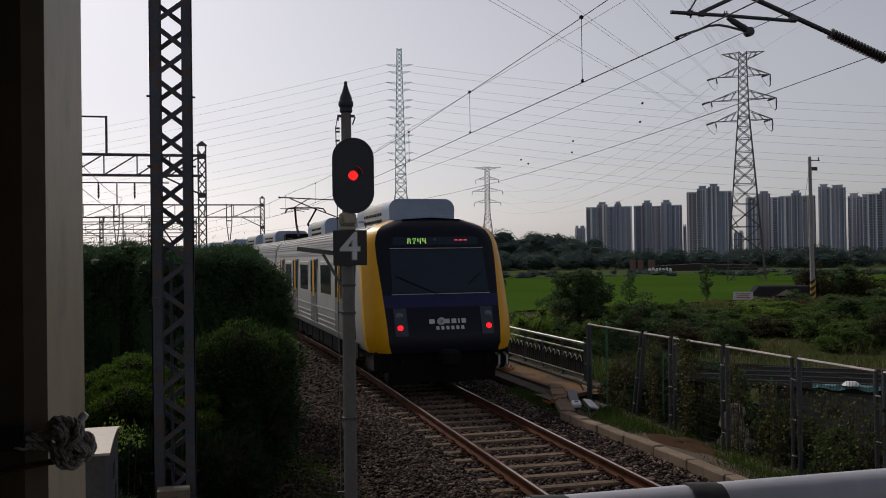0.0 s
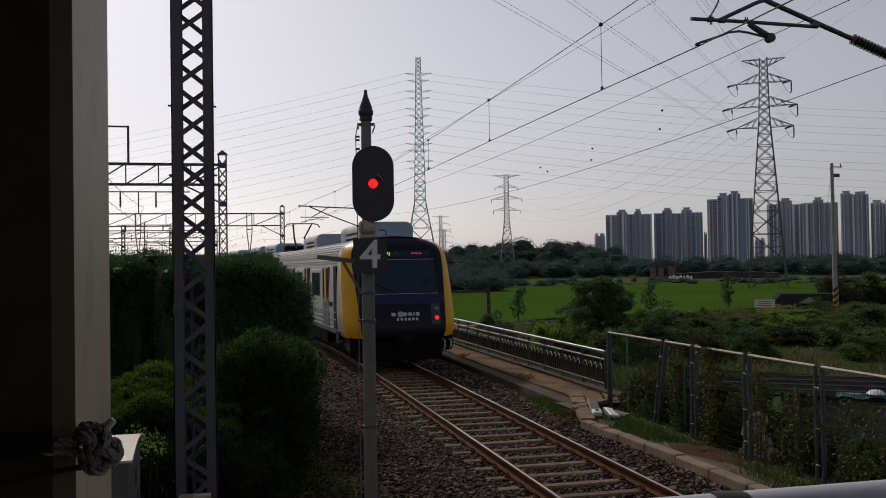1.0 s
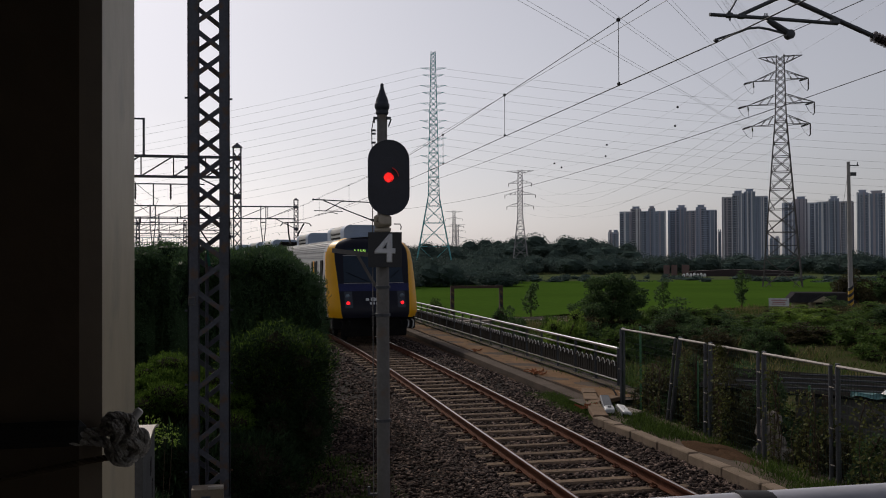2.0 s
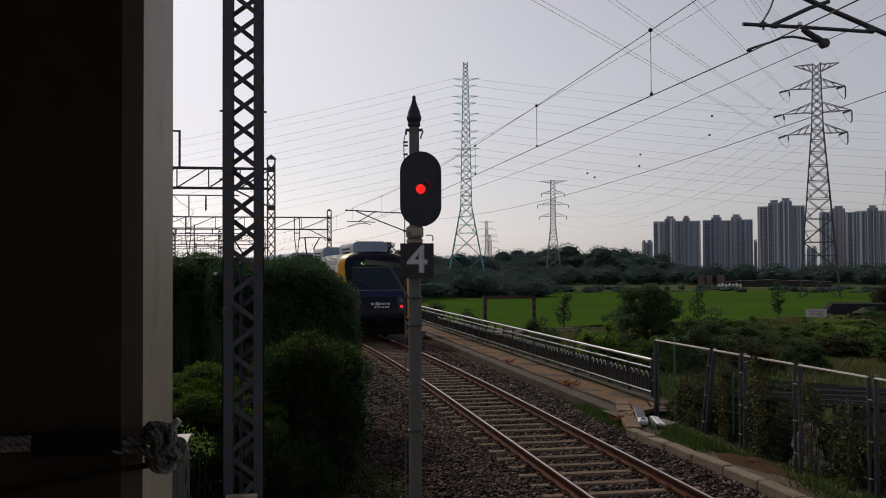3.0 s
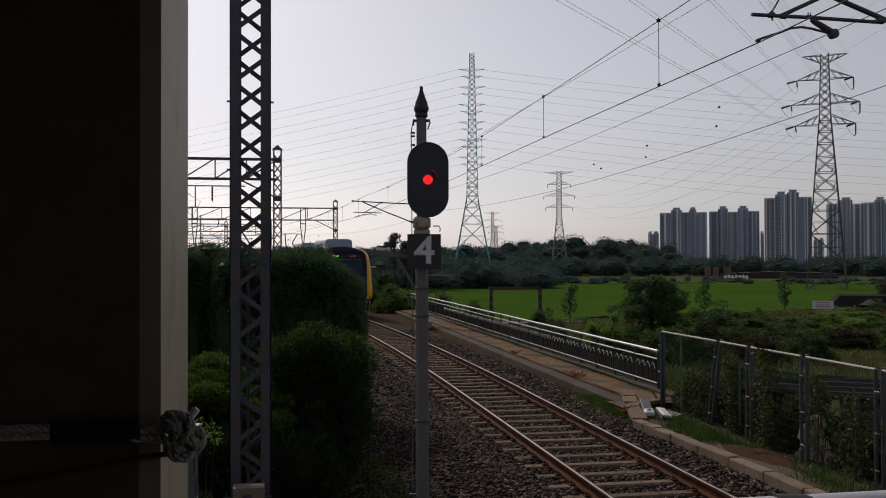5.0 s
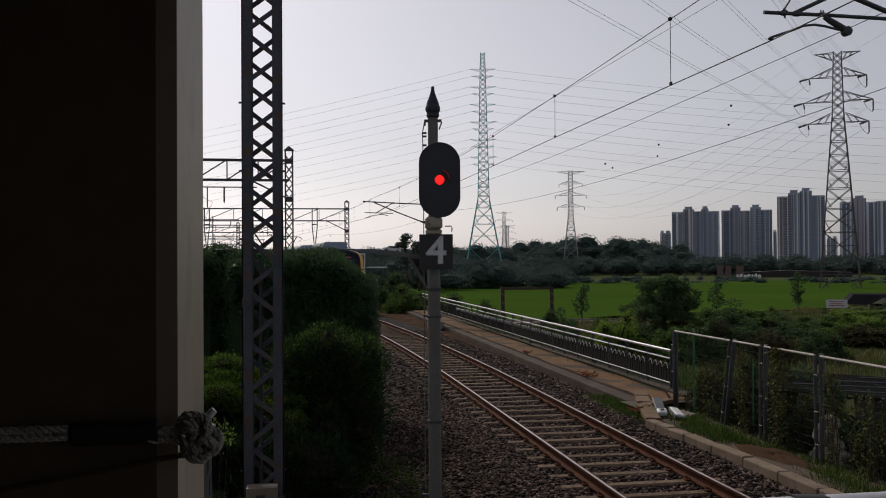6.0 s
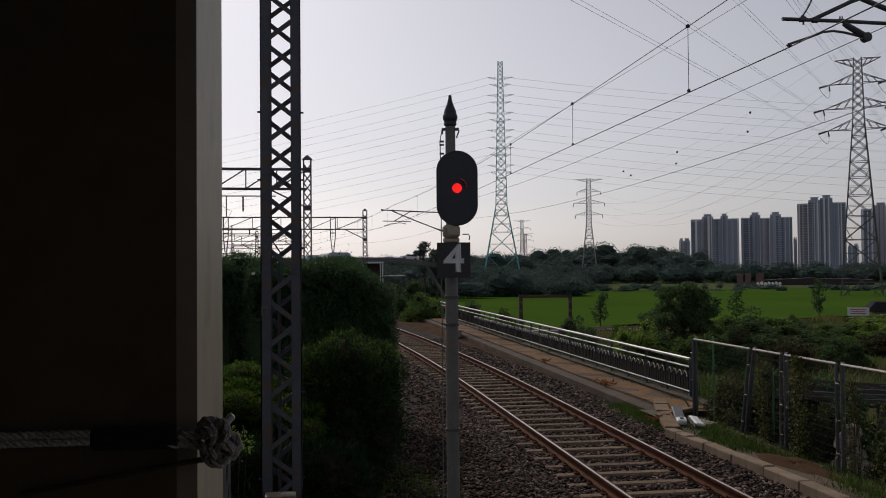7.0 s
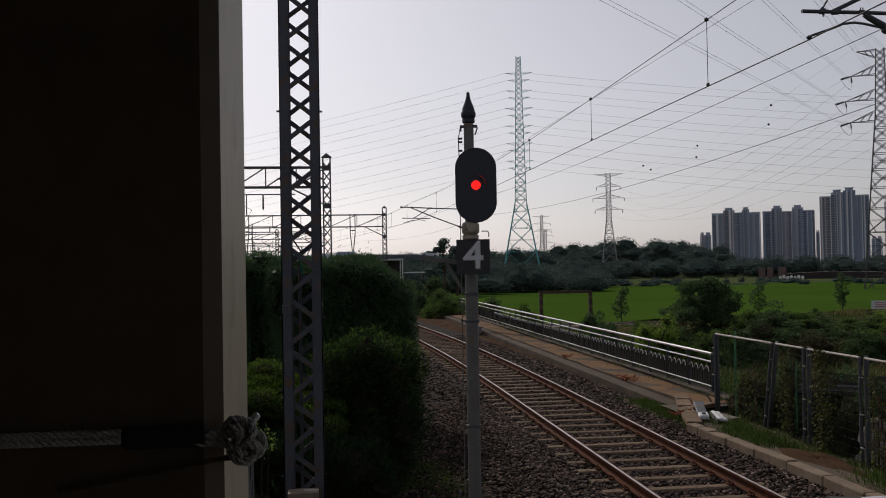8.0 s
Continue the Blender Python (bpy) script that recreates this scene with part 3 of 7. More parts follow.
curl = Shape().tube([(-0.04, 0, 0.45), (-0.044, 0.02, 0.535), (-0.048, 0.10, 0.575), (-0.048, 0.17, 0.55), (-0.044, 0.215, 0.49)], 0.011, 6).mesh("curl", STAINLESS, True)
BALUSTER = material("dark_steel_baluster", (0.026, 0.023, 0.020), (0.017, 0.015, 0.013), 5, 60, 0.7, 0.0, 0.05, gloss=0.12)
bal = bal.mesh("baluster", BALUSTER, True)
y = R0
while y < R1:
    part("post", post, STEEL_DARK, railing, m=pose(RX, y, 0))
    if y < R1 - 1.4:
        for k in range(1, 9):
            if y < R1:
                b = part("baluster", bal, BALUSTER, railing, m=pose(RX, y + 0.155 * k - 0.06, 0))
                if y < 48 and k % 2:
                    part("curl", curl, STAINLESS, b, "bright curled baluster head" if k == 1 else "")
    y += 1.4

# ---- mesh fence panels ----
fence = thing("mesh_fence", "grey steel mesh fence panels overgrown with creepers", "fence")
PIPE = material("fence_pipe", (0.115, 0.118, 0.13), (0.07, 0.072, 0.08), 5, 50, 0.5, 0.4, 0.08, 0.1)
PIPE_TOP = material("fence_top_pipe", (0.42, 0.38, 0.34), (0.27, 0.24, 0.21), 5, 50, 0.5, 0.3, 0.08)
MESHWIRE = material("fence_wire", (0.026, 0.060, 0.036), (0.018, 0.040, 0.025), 9, 60, 0.8, 0.0, 0.0)
fence_pts = [(7.97, 18.48), (7.97, 15.87), (7.97, 14.75), (7.97, 13.07), (7.97, 11.25), (7.99, 9.6), (8.0, 7.9), (8.0, 6.2)]
lean = [0, 0.42, 0.04, 0, 0, 0, 0, 0]
FB, FT = -0.3, 1.47
for i, (x, y) in enumerate(fence_pts):
    for dy in ((0,) if i == 0 else (-0.075, 0.075)):
        part("fence_post", Shape().tube([(x, y + dy + lean[i], FB), (x, y + dy, FT)], 0.028, 8), PIPE, fence, smooth=True)
    for z in (0.12, 0.62, 1.18):
        part("post_clamp", Shape().box((x - 0.035, y + lean[i] * (FT - z) / (FT - FB), z), (0.008, 0.10, 0.014), ch=0.002).box((x - 0.046, y + lean[i] * (FT - z) / (FT - FB), z), (0.014, 0.02, 0.014)), PIPE_TOP, fence, "small galvanised clamp")
    part("main_post", Shape().tube([(x + 0.06, y + lean[i], FB - 0.1), (x + 0.06, y, FT + 0.03)], 0.036, 8), PIPE, fence, smooth=True)
for i, ((x0, y0), (x1, y1)) in enumerate(zip(fence_pts, fence_pts[1:])):
    part("top_pipe", Shape().tube([(x0, y0 - 0.075, FT), (x1, y1 + 0.075, FT)], 0.021, 8), PIPE_TOP, fence, smooth=True)
    part("bottom_pipe", Shape().tube([(x0, y0 - 0.075, FB + 0.12), (x1, y1 + 0.075, FB + 0.12)], 0.02, 6), PIPE, fence, smooth=True)
    w = Shape()
    n = int((y0 - y1) / 0.06)
    for k in range(1, n):
        f = k / n
        w.tube([(x0 + (x1 - x0) * f, y0 + (y1 - y0) * f, FB + 0.12), (x0 + (x1 - x0) * f, y0 + (y1 - y0) * f, FT)], 0.0022, 3)
    for k in range(1, 13):
        z = FB + 0.12 + (FT - FB - 0.12) * k / 13
        w.tube([(x0, y0, z), (x1, y1, z)], 0.0018, 3)
    part("mesh_panel", w, MESHWIRE, fence, "welded wire mesh")
green = Shape().tube([(8.02, 17.6, -0.3), (8.02, 17.6, 1.58)], 0.022, 6)
GREENPAINT = material("green_post_paint", (0.06, 0.22, 0.09), (0.04, 0.14, 0.06), 5, 40, 0.5)
tagged(part("green_post", green, GREENPAINT, smooth=True), "slim green painted stake behind the mesh fence", "post", "green stakes")
for y in (15.35, 12.0):
    tagged(part("green_post", Shape().tube([(8.1, y, -0.3), (8.1, y, 1.1)], 0.018, 6), GREENPAINT, smooth=True), "slim green painted stake behind the mesh fence", "post", "green stakes")


# ---- platform end: column, rope, rail, unseen light-blocking walls round the viewpoint ----
PLAT = material("platform_concrete", (0.26, 0.245, 0.23), (0.18, 0.17, 0.16), 1.5, 25, 0.9, 0, 0.2)
WALL_DARK = material("light_block_wall", (0.34, 0.30, 0.27), (0.26, 0.23, 0.205), 1.5, 20, 0.8, 0, 0.1)
tagged(part("platform", Shape().box((-1.5, -8.3, 0.35), (9.2, 19.6, 1.55), ch=0.03), PLAT), "concrete station platform end", "platform", kind="structure")
# Ceiling and walls are out of view, added to keep the column front dark.
tagged(part("ceiling", Shape().box((-0.9, -4.4, 3.98), (5.0, 11.2, 0.16)), WALL_DARK), "unseen ceiling added above the viewpoint to block light", "ceiling", kind="structure")
tagged(part("wall_back", Shape().box((-1.4, -9.9, 2.52), (6.2, 0.16, 2.75)), WALL_DARK), "unseen wall added to block light", "wall", kind="structure")
tagged(part("wall_left", Shape().box((-2.4, -4.4, 2.52), (0.16, 10.8, 2.75)), WALL_DARK), "unseen wall added to block light", "wall", kind="structure")
tagged(part("wall_right", Shape().box((1.5, -5.4, 2.52), (0.16, 8.8, 2.75)), WALL_DARK), "unseen wall added to block light", "wall", kind="structure")

tagged(part("wall_front", Shape().box((-1.40, 0.95, 2.52), (1.9, 0.12, 2.75)), WALL_DARK), "unseen wall added beside the column to block light", "wall", kind="structure")

column = thing("canopy_column", "square beige painted steel column with rounded corners", "column")
CX0, CX1, CY0, CY1, CR = -0.46, -0.0925, 0.818, 1.094, 0.017


ring = [(CX1, CY0 + 0.010), (CX1, CY1 - 0.012), (CX1 - 0.012, CY1), (CX0, CY1), (CX0, CY0), (CX1 - CR, CY0)]
heights = (1.125, 2.0, 2.6, 3.0, 3.4, 3.9)
part("shaft", Shape().grid([[(x, y, z) for x, y in ring[:5]] for z in heights]), BEIGE, column, "beige side of the column")
# Front and chamfer are coloured far darker than the beige side.
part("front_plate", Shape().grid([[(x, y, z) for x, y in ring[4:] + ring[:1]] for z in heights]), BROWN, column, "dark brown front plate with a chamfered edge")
part("base_plate", Shape().box((-0.277, 0.955, 1.135), (0.48, 0.40, 0.02), ch=0.004), STEEL_DARK, column)

# rope wound once round the column, with a knot at its corner


def strands(pts, r, pitch, count=3):
    """A laid rope: strands twisted round the line through pts."""
    pts = [Vector(p) for p in pts]
    fine, run = [], 0.0
    out = [[] for _ in range(count)]
    for p, q in zip(pts, pts[1:]):
        l = (q - p).length
        k = max(2, int(l / (pitch / 7)))
        d = (q - p).normalized()
        s1 = d.cross(Vector((0.3, 0.2, 1))).normalized()
        s2 = d.cross(s1)
        for j in range(k):
            c = p + (q - p) * (j / k)
            for i in range(count):
                a = 2 * math.pi * (run + l * j / k) / pitch + 2 * math.pi * i / count
                out[i].append(c + (s1 * math.cos(a) + s2 * math.sin(a)) * r * 0.52)
        run += l
    return [(o, r * 0.56) for o in out]


def spline(pts, k=10):
    pts = [Vector(p) for p in pts]
    res = []
    for i in range(len(pts) - 1):
        a, b, c, d = pts[max(i - 1, 0)], pts[i], pts[i + 1], pts[min(i + 2, len(pts) - 1)]
        for j in range(k):
            t = j / k
            res.append(0.5 * ((2 * b) + (c - a) * t + (2 * a - 5 * b + 4 * c - d) * t * t + (3 * b - a - 3 * c + d) * t ** 3))
    return res + [pts[-1]]


rope = thing("knotted_rope", "grey twisted rope tied round the column with a bulky knot", "rope")
fy, RR = CY0 - 0.0044, 0.0039


def at_knot(u, v, out=0.0):
    """A point in front of the column: u across and v down, in about half millimetres."""
    return (-0.083 + (u - 150) * 0.00045, fy - out, 2.7862 - (v - 782) * 0.00047)


def cord(name, path, r=RR, label="", k=8, mat=ROPE):
    s = Shape()
    for pts, q in strands(spline([at_knot(*p) for p in path], k), r, r * 5.6):
        s.tube(pts, q, 6)
    return part(name, s, mat, rope, label, True)


for v in (773, 787):
    cord("rope_run", [(-700, v + 1), (-400, v), (-70, v)], RR * 0.95, "two strands of twisted rope lying side by side", 60)
part("tape_wrap", Shape().box((-0.1435, fy, 2.7858), (0.080, 0.0115, 0.0215), ch=0.005), TAPE, rope, "black tape round the rope")
for path in (
    # the upper strand runs in, arches over itself and dips behind
    [(78, 784), (100, 784), (125, 783, 0.001), (143, 781, 0.003), (149, 771, 0.008), (156, 766, 0.011), (163, 770, 0.012), (167, 782, 0.011), (165, 796, 0.008), (157, 803, 0.003)],
    # the lower strand sinks to the right under the arch
    [(78, 797), (104, 796), (128, 798, 0.002), (148, 803, 0.006), (163, 812, 0.009), (172, 822, 0.007), (170, 832, 0.002)],
    # bottom bight with the frayed tail
    [(146, 812, 0.001), (151, 823, 0.005), (162, 831, 0.008), (176, 834, 0.009), (188, 830, 0.008), (192, 822, 0.006)],
    # wide loop over the top
    [(138, 777, 0.0), (141, 763, 0.002), (150, 755, 0.004), (161, 754, 0.006), (170, 760, 0.007), (175, 773, 0.006), (174, 788, 0.004)],
    # outer loop down the side of the column
    [(166, 758, 0.003), (178, 756, 0.007), (188, 762, 0.010), (191, 775, 0.012), (187, 787, 0.012), (178, 795, 0.010), (172, 804, 0.006)],
    [(184, 782, 0.004), (198, 783, 0.005), (208, 790, 0.005), (212, 802, 0.005), (209, 815, 0.005), (199, 823, 0.004), (186, 824, 0.001)],
    # crossing turn in the middle
    [(170, 788, 0.006), (180, 794, 0.011), (191, 799, 0.012), (201, 806, 0.010), (205, 815, 0.006)],
    [(176, 800, 0.0), (188, 808, 0.002), (196, 816, 0.001)],
    # turns packed behind the loops
    [(146, 772, -0.003), (156, 780, -0.003), (166, 792, -0.003), (180, 806, -0.003), (190, 814, -0.003)],
    [(143, 784, -0.002), (152, 772, 0.008), (160, 768, 0.012), (166, 776, 0.012), (165, 789, 0.008), (156, 795, 0.002)],
    [(160, 806, -0.003), (176, 814, -0.003), (190, 806, -0.003), (200, 797, -0.003)],
):
    cord("knot_loop", path, RR * 1.14)
part("rope_end", Shape().tube([at_knot(186, 765, 0.004), at_knot(193, 755, 0.005), at_knot(200, 747, 0.005), at_knot(203, 744, 0.005)], [0.0032, 0.0036, 0.0037, 0.0028], 10), WHITE_BOX, rope, "white taped rope end", True)
for k in range(5):
    part("frayed_strand", Shape().tube([at_knot(188 + k, 826 - k, 0.007), at_knot(191 + k, 820 - 1.5 * k, 0.008), at_knot(189 + 1.6 * k, 815 - k, 0.008)], 0.0006, 4), ROPE, rope)
# The tail takes dark bark brown, so its shade sits in the colour.
cord("thin_tail", [(150, 828, 0.001), (100, 834, 0.001), (0, 850, 0.001), (-200, 880, 0.0)], 0.0026, "thin cord trailing from the knot, coloured dark for shade", 16, BARK)

# the rail across the platform end
BAR = material("worn_painted_rail", (0.50, 0.50, 0.56), (0.40, 0.40, 0.45), 5, 25, 0.4, 0.1, 0.06)
bar = thing("end_rail", "pale grey tubular rail across the platform end with dark straps", "rail")
BY, BZ, BRAD = 1.40, 2.497, 0.042
part("tube", Shape().tube([(0.20, BY, BZ), (2.9, BY, BZ)], BRAD, 20), BAR, bar, "", True)
for x in (0.56, 0.84):
    part("strap", Shape().tube([(x - 0.012, BY, BZ), (x + 0.05, BY, BZ - 0.004)], BRAD + 0.004, 20), TAPE, bar, "dark strap round the rail", True)
for x in (0.24, 1.55, 2.85):
    part("upright", Shape().tube([(x, BY, 1.125), (x, BY, BZ)], 0.03, 12), BAR, bar, "", True)

# ---- starting signal ----
SX, SY = 1.284, 8.2
signal = thing("railway_signal", "grey post with a black oval signal head showing red", "railway signal", m=pose(SX, SY, 0, 0, 0, -8))
part("post", Shape().lathe([(0.057, -0.45), (0.057, 3.1), (0.055, 3.12), (0.046, 3.2), (0.045, 4.24), (0.042, 4.25)], 20), POLE_GREY, signal, "weathered grey steel post", True)
for z in (1.516, 2.453, 2.70):
    part("post_band", Shape().lathe([(0.056, z - 0.014), (0.067, z - 0.012), (0.067, z + 0.012), (0.056, z + 0.014)], 20), STEEL_DARK, signal, "dark clamp band", True)
part("finial", Shape().lathe([(0.044, 4.235), (0.056, 4.245), (0.058, 4.262), (0.055, 4.268), (0.056, 4.285), (0.062, 4.292), (0.066, 4.305), (0.067, 4.325), (0.064, 4.338), (0.058, 4.345), (0.057, 4.36), (0.050, 4.385), (0.040, 4.41), (0.032, 4.43), (0.024, 4.455), (0.017, 4.48), (0.0145, 4.497), (0.016, 4.506), (0.012, 4.517), (0.003, 4.523)], 20), SIGNAL_BLACK, signal, "dark pointed finial", True)
part("cap_bracket", Shape().box((0, -0.01, 4.208), (0.155, 0.03, 0.022)).box((0.068, -0.01, 4.165), (0.012, 0.02, 0.07), pose(0, 0, 0, 0, 20, 0)).box((-0.07, -0.01, 4.185), (0.012, 0.02, 0.04)), STEEL_DARK, signal)
oval = []
W, Hh = 0.175, 0.3235
for k in range(33):
    t = math.pi * k / 32
    oval.append((W * math.cos(t), (Hh - W) + W * math.sin(t)))
for k in range(33):
    t = math.pi + math.pi * k / 32
    oval.append((W * math.cos(t), -(Hh - W) + W * math.sin(t)))
HZ, HYF = 3.657, -0.24
hx = 0.052
head = part("signal_head", Shape().prism([(x + hx, z + HZ) for x, z in oval], 0.02, Matrix.Translation((0, HYF, 0))), SIGNAL_BLACK, signal, "black oval backboard")
rim = Shape().tube([(x + hx, HYF, z + HZ) for x, z in oval + oval[:1]], 0.006, 6)
part("rim", rim, SIGNAL_BLACK, head, "", True)
part("lamp_case", Shape().box((hx, HYF + 0.1, HZ), (0.2, 0.17, 0.46), ch=0.03), SIGNAL_BLACK, head)
for dz, lit in ((0.135, 0), (0.0, 1), (-0.135, 0)):
    part("lens", Shape().lathe([(0.002, 0.002), (0.042, 0.0018), (0.043, 0)], 24, pose(hx, HYF - 0.0005, HZ + dz, 90, 0, 0)), RED_LAMP if lit else SIGNAL_BLACK, head, "glowing red lamp" if lit else "", True)
dots = Shape()
for i in range(-4, 5):
    for j in range(-4, 5):
        if i * i + j * j < 18:
            dots.lathe([(0.0012, 0.004), (0.0038, 0.002), (0.004, 0)], 6, pose(hx + i * 0.0094, HYF - 0.007, HZ + j * 0.0094, 90, 0, 0))
part("led_cluster", dots, glow("bright_red_led", (1.0, 0.03, 0.025), 1.3), head)
# The red lamplight on the visor is painted in as its base colour.
visor = Shape().grid([[(hx + q * math.cos(f), HYF - 0.055 * w, HZ + q * math.sin(f)) for f in [radians(5 + 6.5 * k) for k in range(11)]] for q, w in ((0.083, 0.0), (0.083, 1.0), (0.088, 1.0), (0.088, 0.0))])
part("visor", visor, material("visor_lamp_red", (0.75, 0.035, 0.04), (0.6, 0.025, 0.03), 8, 40, 0.35), head, "curved visor coloured red as if lit by the lamp", True)
part("head_bracket", Shape().box((0, -0.06, 3.285), (0.155, 0.16, 0.11), ch=0.02).lathe([(0.03, -0.1), (0.052, -0.09), (0.052, 0.07), (0.03, 0.08)], 14, pose(0.012, -0.14, 3.295, 90, 0, 0)).box((0, -0.03, 3.208), (0.145, 0.16, 0.04), ch=0.008).box((-0.055, -0.13, 3.30), (0.03, 0.05, 0.05), ch=0.006), CREAM, signal, "cream painted cast bracket", True)
part("bracket_hook", Shape().tube([(0.1, -0.05, 3.26), (0.155, -0.05, 3.26), (0.165, -0.05, 3.235), (0.16, -0.05, 3.21)], 0.005, 6), STEEL_DARK, signal)
sign = part("number_board", Shape().box((0.019, -0.13, 3.031), (0.296, 0.008, 0.309), ch=0.002), SIGN_BLACK, signal, "square black board with a grey numeral")
part("board_clamp", Shape().box((0.0, -0.085, 2.95), (0.16, 0.08, 0.04)), STEEL_DARK, sign)
numeral = bpy.data.curves.new("numeral", "FONT")
numeral.body, numeral.size, numeral.extrude, numeral.align_x, numeral.align_y = "4", 0.335, 0.0, "CENTER", "CENTER"
numeral.bevel_depth, numeral.bevel_resolution = 0.008, 0
numeral.materials.append(SIGN_WHITE)
num = new("numeral", numeral)
num.parent = sign
num.matrix_basis = pose(0.022, -0.136, 3.031, 90, 0, 0) @ Matrix.Diagonal((1.08, 1.02, 1, 1))
# cable tube and thin rod beside the post
part("cable_tube", Shape().tube([(-0.088, 0.0, 0.6), (-0.088, 0.0, 3.85), (-0.094, 0.0, 4.1), (-0.075, 0, 4.205)], 0.0045, 6), POLE_GREY, signal, "", True)
for z in (2.46, 3.3, 3.42, 3.99, 4.07, 4.10):
    part("tube_clip", Shape().box((-0.078, 0, z), (0.04, 0.02, 0.016)), STEEL_DARK, signal)
part("side_arm", Shape().bar((-0.45, 0.05, 3.03), (-0.02, 0.05, 2.975), 0.05, 0.04).bar((-0.22, 0.05, 2.98), (-0.06, 0.05, 2.70), 0.026, 0.026), POLE_GREY, signal, "thin steel bracket arm")
part("foot_bracket", Shape().tube([(-0.13, 0, 0.85), (-0.13, 0, 0.93)], 0.012, 6).box((-0.09, 0, 0.86), (0.1, 0.02, 0.02)), STEEL_DARK, signal)

# ---- near lattice mast of the overhead line ----
def lattice_mast(label, x, y, z0, z1, w, leg, lace, pitch, group="", rise=None, crossed=True):
    """A square mast: four angle legs, crossed flat bars on all four sides."""
    t = thing("lattice_mast", label, "catenary mast", group, m=pose(x, y, z0))
    h, rise = z1 - z0, rise or pitch
    a = w / 2 - leg / 2
    for sx in (-1, 1):
        for sy in (-1, 1):
            l = Shape().box((sx * a, sy * (w / 2 - 0.006), h / 2), (leg, 0.012, h)).box((sx * (w / 2 - 0.006), sy * a, h / 2), (0.012, leg, h))
            part("mast_leg", l, STEEL_MAST, t)
    k = int(h / pitch) - 1
    f = Shape().bar((-w / 2 + leg * 0.35, 0, -rise / 2), (w / 2 - leg * 0.35, 0, rise / 2), lace, 0.010, (0, 1, 0)).mesh("lacing_bar", STEEL_MAST)
    for face_i in range(4):
        for i in range(k):
            for sgn in (0, 1) if crossed else (i % 2,):
                m = pose(0, 0, 0, 0, 0, 90 * face_i) @ Matrix.Translation((0, -w / 2 + 0.014 + 0.012 * sgn, (i + 0.5) * pitch + ((0, 0.25, 0.5, 0.75)[face_i] if crossed else (0, 0, 0.22, 0)[face_i]) * pitch)) @ pose(0, 0, 0, 0, 0, 180 * sgn)
                part("lacing_bar", f, STEEL_MAST, t, m=m)
    return t


mast = lattice_mast("dark weathered steel lattice mast standing among the junipers", -0.304, 11.25, -0.375, 8.6, 0.472, 0.118, 0.056, 0.3014, rise=0.3014, crossed=False)
for z in (0.9, 1.9, 2.75, 3.6, 4.4, 5.2):
    for sx in (-0.238, 0.238):
        part("bolt_step", Shape().tube([(sx, -0.2, z), (sx * 1.13, -0.2, z)], 0.012, 6), STEEL_MAST, mast)
part("small_plate", Shape().box((-0.19, -0.243, 2.86), (0.085, 0.012, 0.10), ch=0.004), POLE_GREY, mast, "small pale-edged identification plate")
part("plate_face", Shape().box((-0.19, -0.251, 2.86), (0.066, 0.004, 0.08)), STEEL_MAST, mast)
part("inner_pole", Shape().tube([(-0.03, 0, 0.0), (-0.03, 0, 3.4)], 0.02, 8), STEEL_MAST, mast, "", True)
strap = thing("loose_rope", "loose dark rope with a green strap caught in the mast", "rope")
part("cord", Shape().tube([(-0.43, 11.2, 3.43), (-0.40, 11.18, 3.30), (-0.33, 11.2, 3.19), (-0.285, 11.21, 3.13)], 0.009, 6), TAPE, strap, "", True)
part("strap_end", Shape().bar((-0.325, 11.2, 3.10), (-0.318, 11.19, 3.0), 0.022, 0.006, (0, 1, 0)).bar((-0.318, 11.19, 3.0), (-0.302, 11.2, 2.885), 0.03, 0.006, (0, 1, 0)), material("green_webbing", (0.02, 0.16, 0.10), (0.014, 0.10, 0.065), 8, 60, 0.8), strap, "faded green strap")
JBOX = material("junction_box_cream", (0.24, 0.185, 0.13), (0.17, 0.13, 0.095), 4, 30, 0.6, 0, 0.05)
jb = thing("junction_box", "small cream junction box fixed to the mast foot", "junction box")
part("case", Shape().box((-0.315, 10.85, 0.14), (0.35, 0.24, 0.5), ch=0.006), JBOX, jb)
part("cover", Shape().box((-0.225, 10.745, 0.405), (0.17, 0.06, 0.035), ch=0.006), LID, jb, "pale folded cover")
part("hasp", Shape().box((-0.33, 10.72, 0.30), (0.1, 0.02, 0.03)), STEEL_DARK, jb)
part("pin", Shape().tube([(-0.6, 10.85, 0.25), (-0.06, 10.85, 0.25)], 0.02, 6), STEEL_DARK, jb)
FND = thing("mast_foundation", "concrete footing under the lattice mast", "foundation", kind="structure")
part("block", Shape().box((-0.305, 11.25, -0.4), (0.95, 0.95, 0.5), ch=0.04), CONCRETE, FND)

# ---- equipment cabinet near the column ----
cab = thing("equipment_cabinet", "grey steel equipment cabinet with a cream domed lid", "cabinet", m=pose(-0.77, 5.26, 0, 0, 0, 0.5))
DOME = [(-0.375 + 0.75 * i / 12, 1.968 + 0.042 * math.sin(math.pi * i / 12)) for i in range(13)]
turn = pose(-0.32, 0, 0, 0, 0, 90) @ Matrix.Diagonal((1, -1, 1, 1))
part("body", Shape().prism([(-0.375, 0.0)] + DOME + [(0.375, 0.0)], 0.64, turn), STEEL_DARK, cab)
part("lid", Shape().prism([(y * 1.05, z + 0.004) for y, z in DOME] + [(y * 1.05, z + 0.016) for y, z in DOME[::-1]], 0.685, pose(-0.342, 0, 0, 0, 0, 90) @ Matrix.Diagonal((1, -1, 1, 1))), LID, cab, "cream painted domed lid")
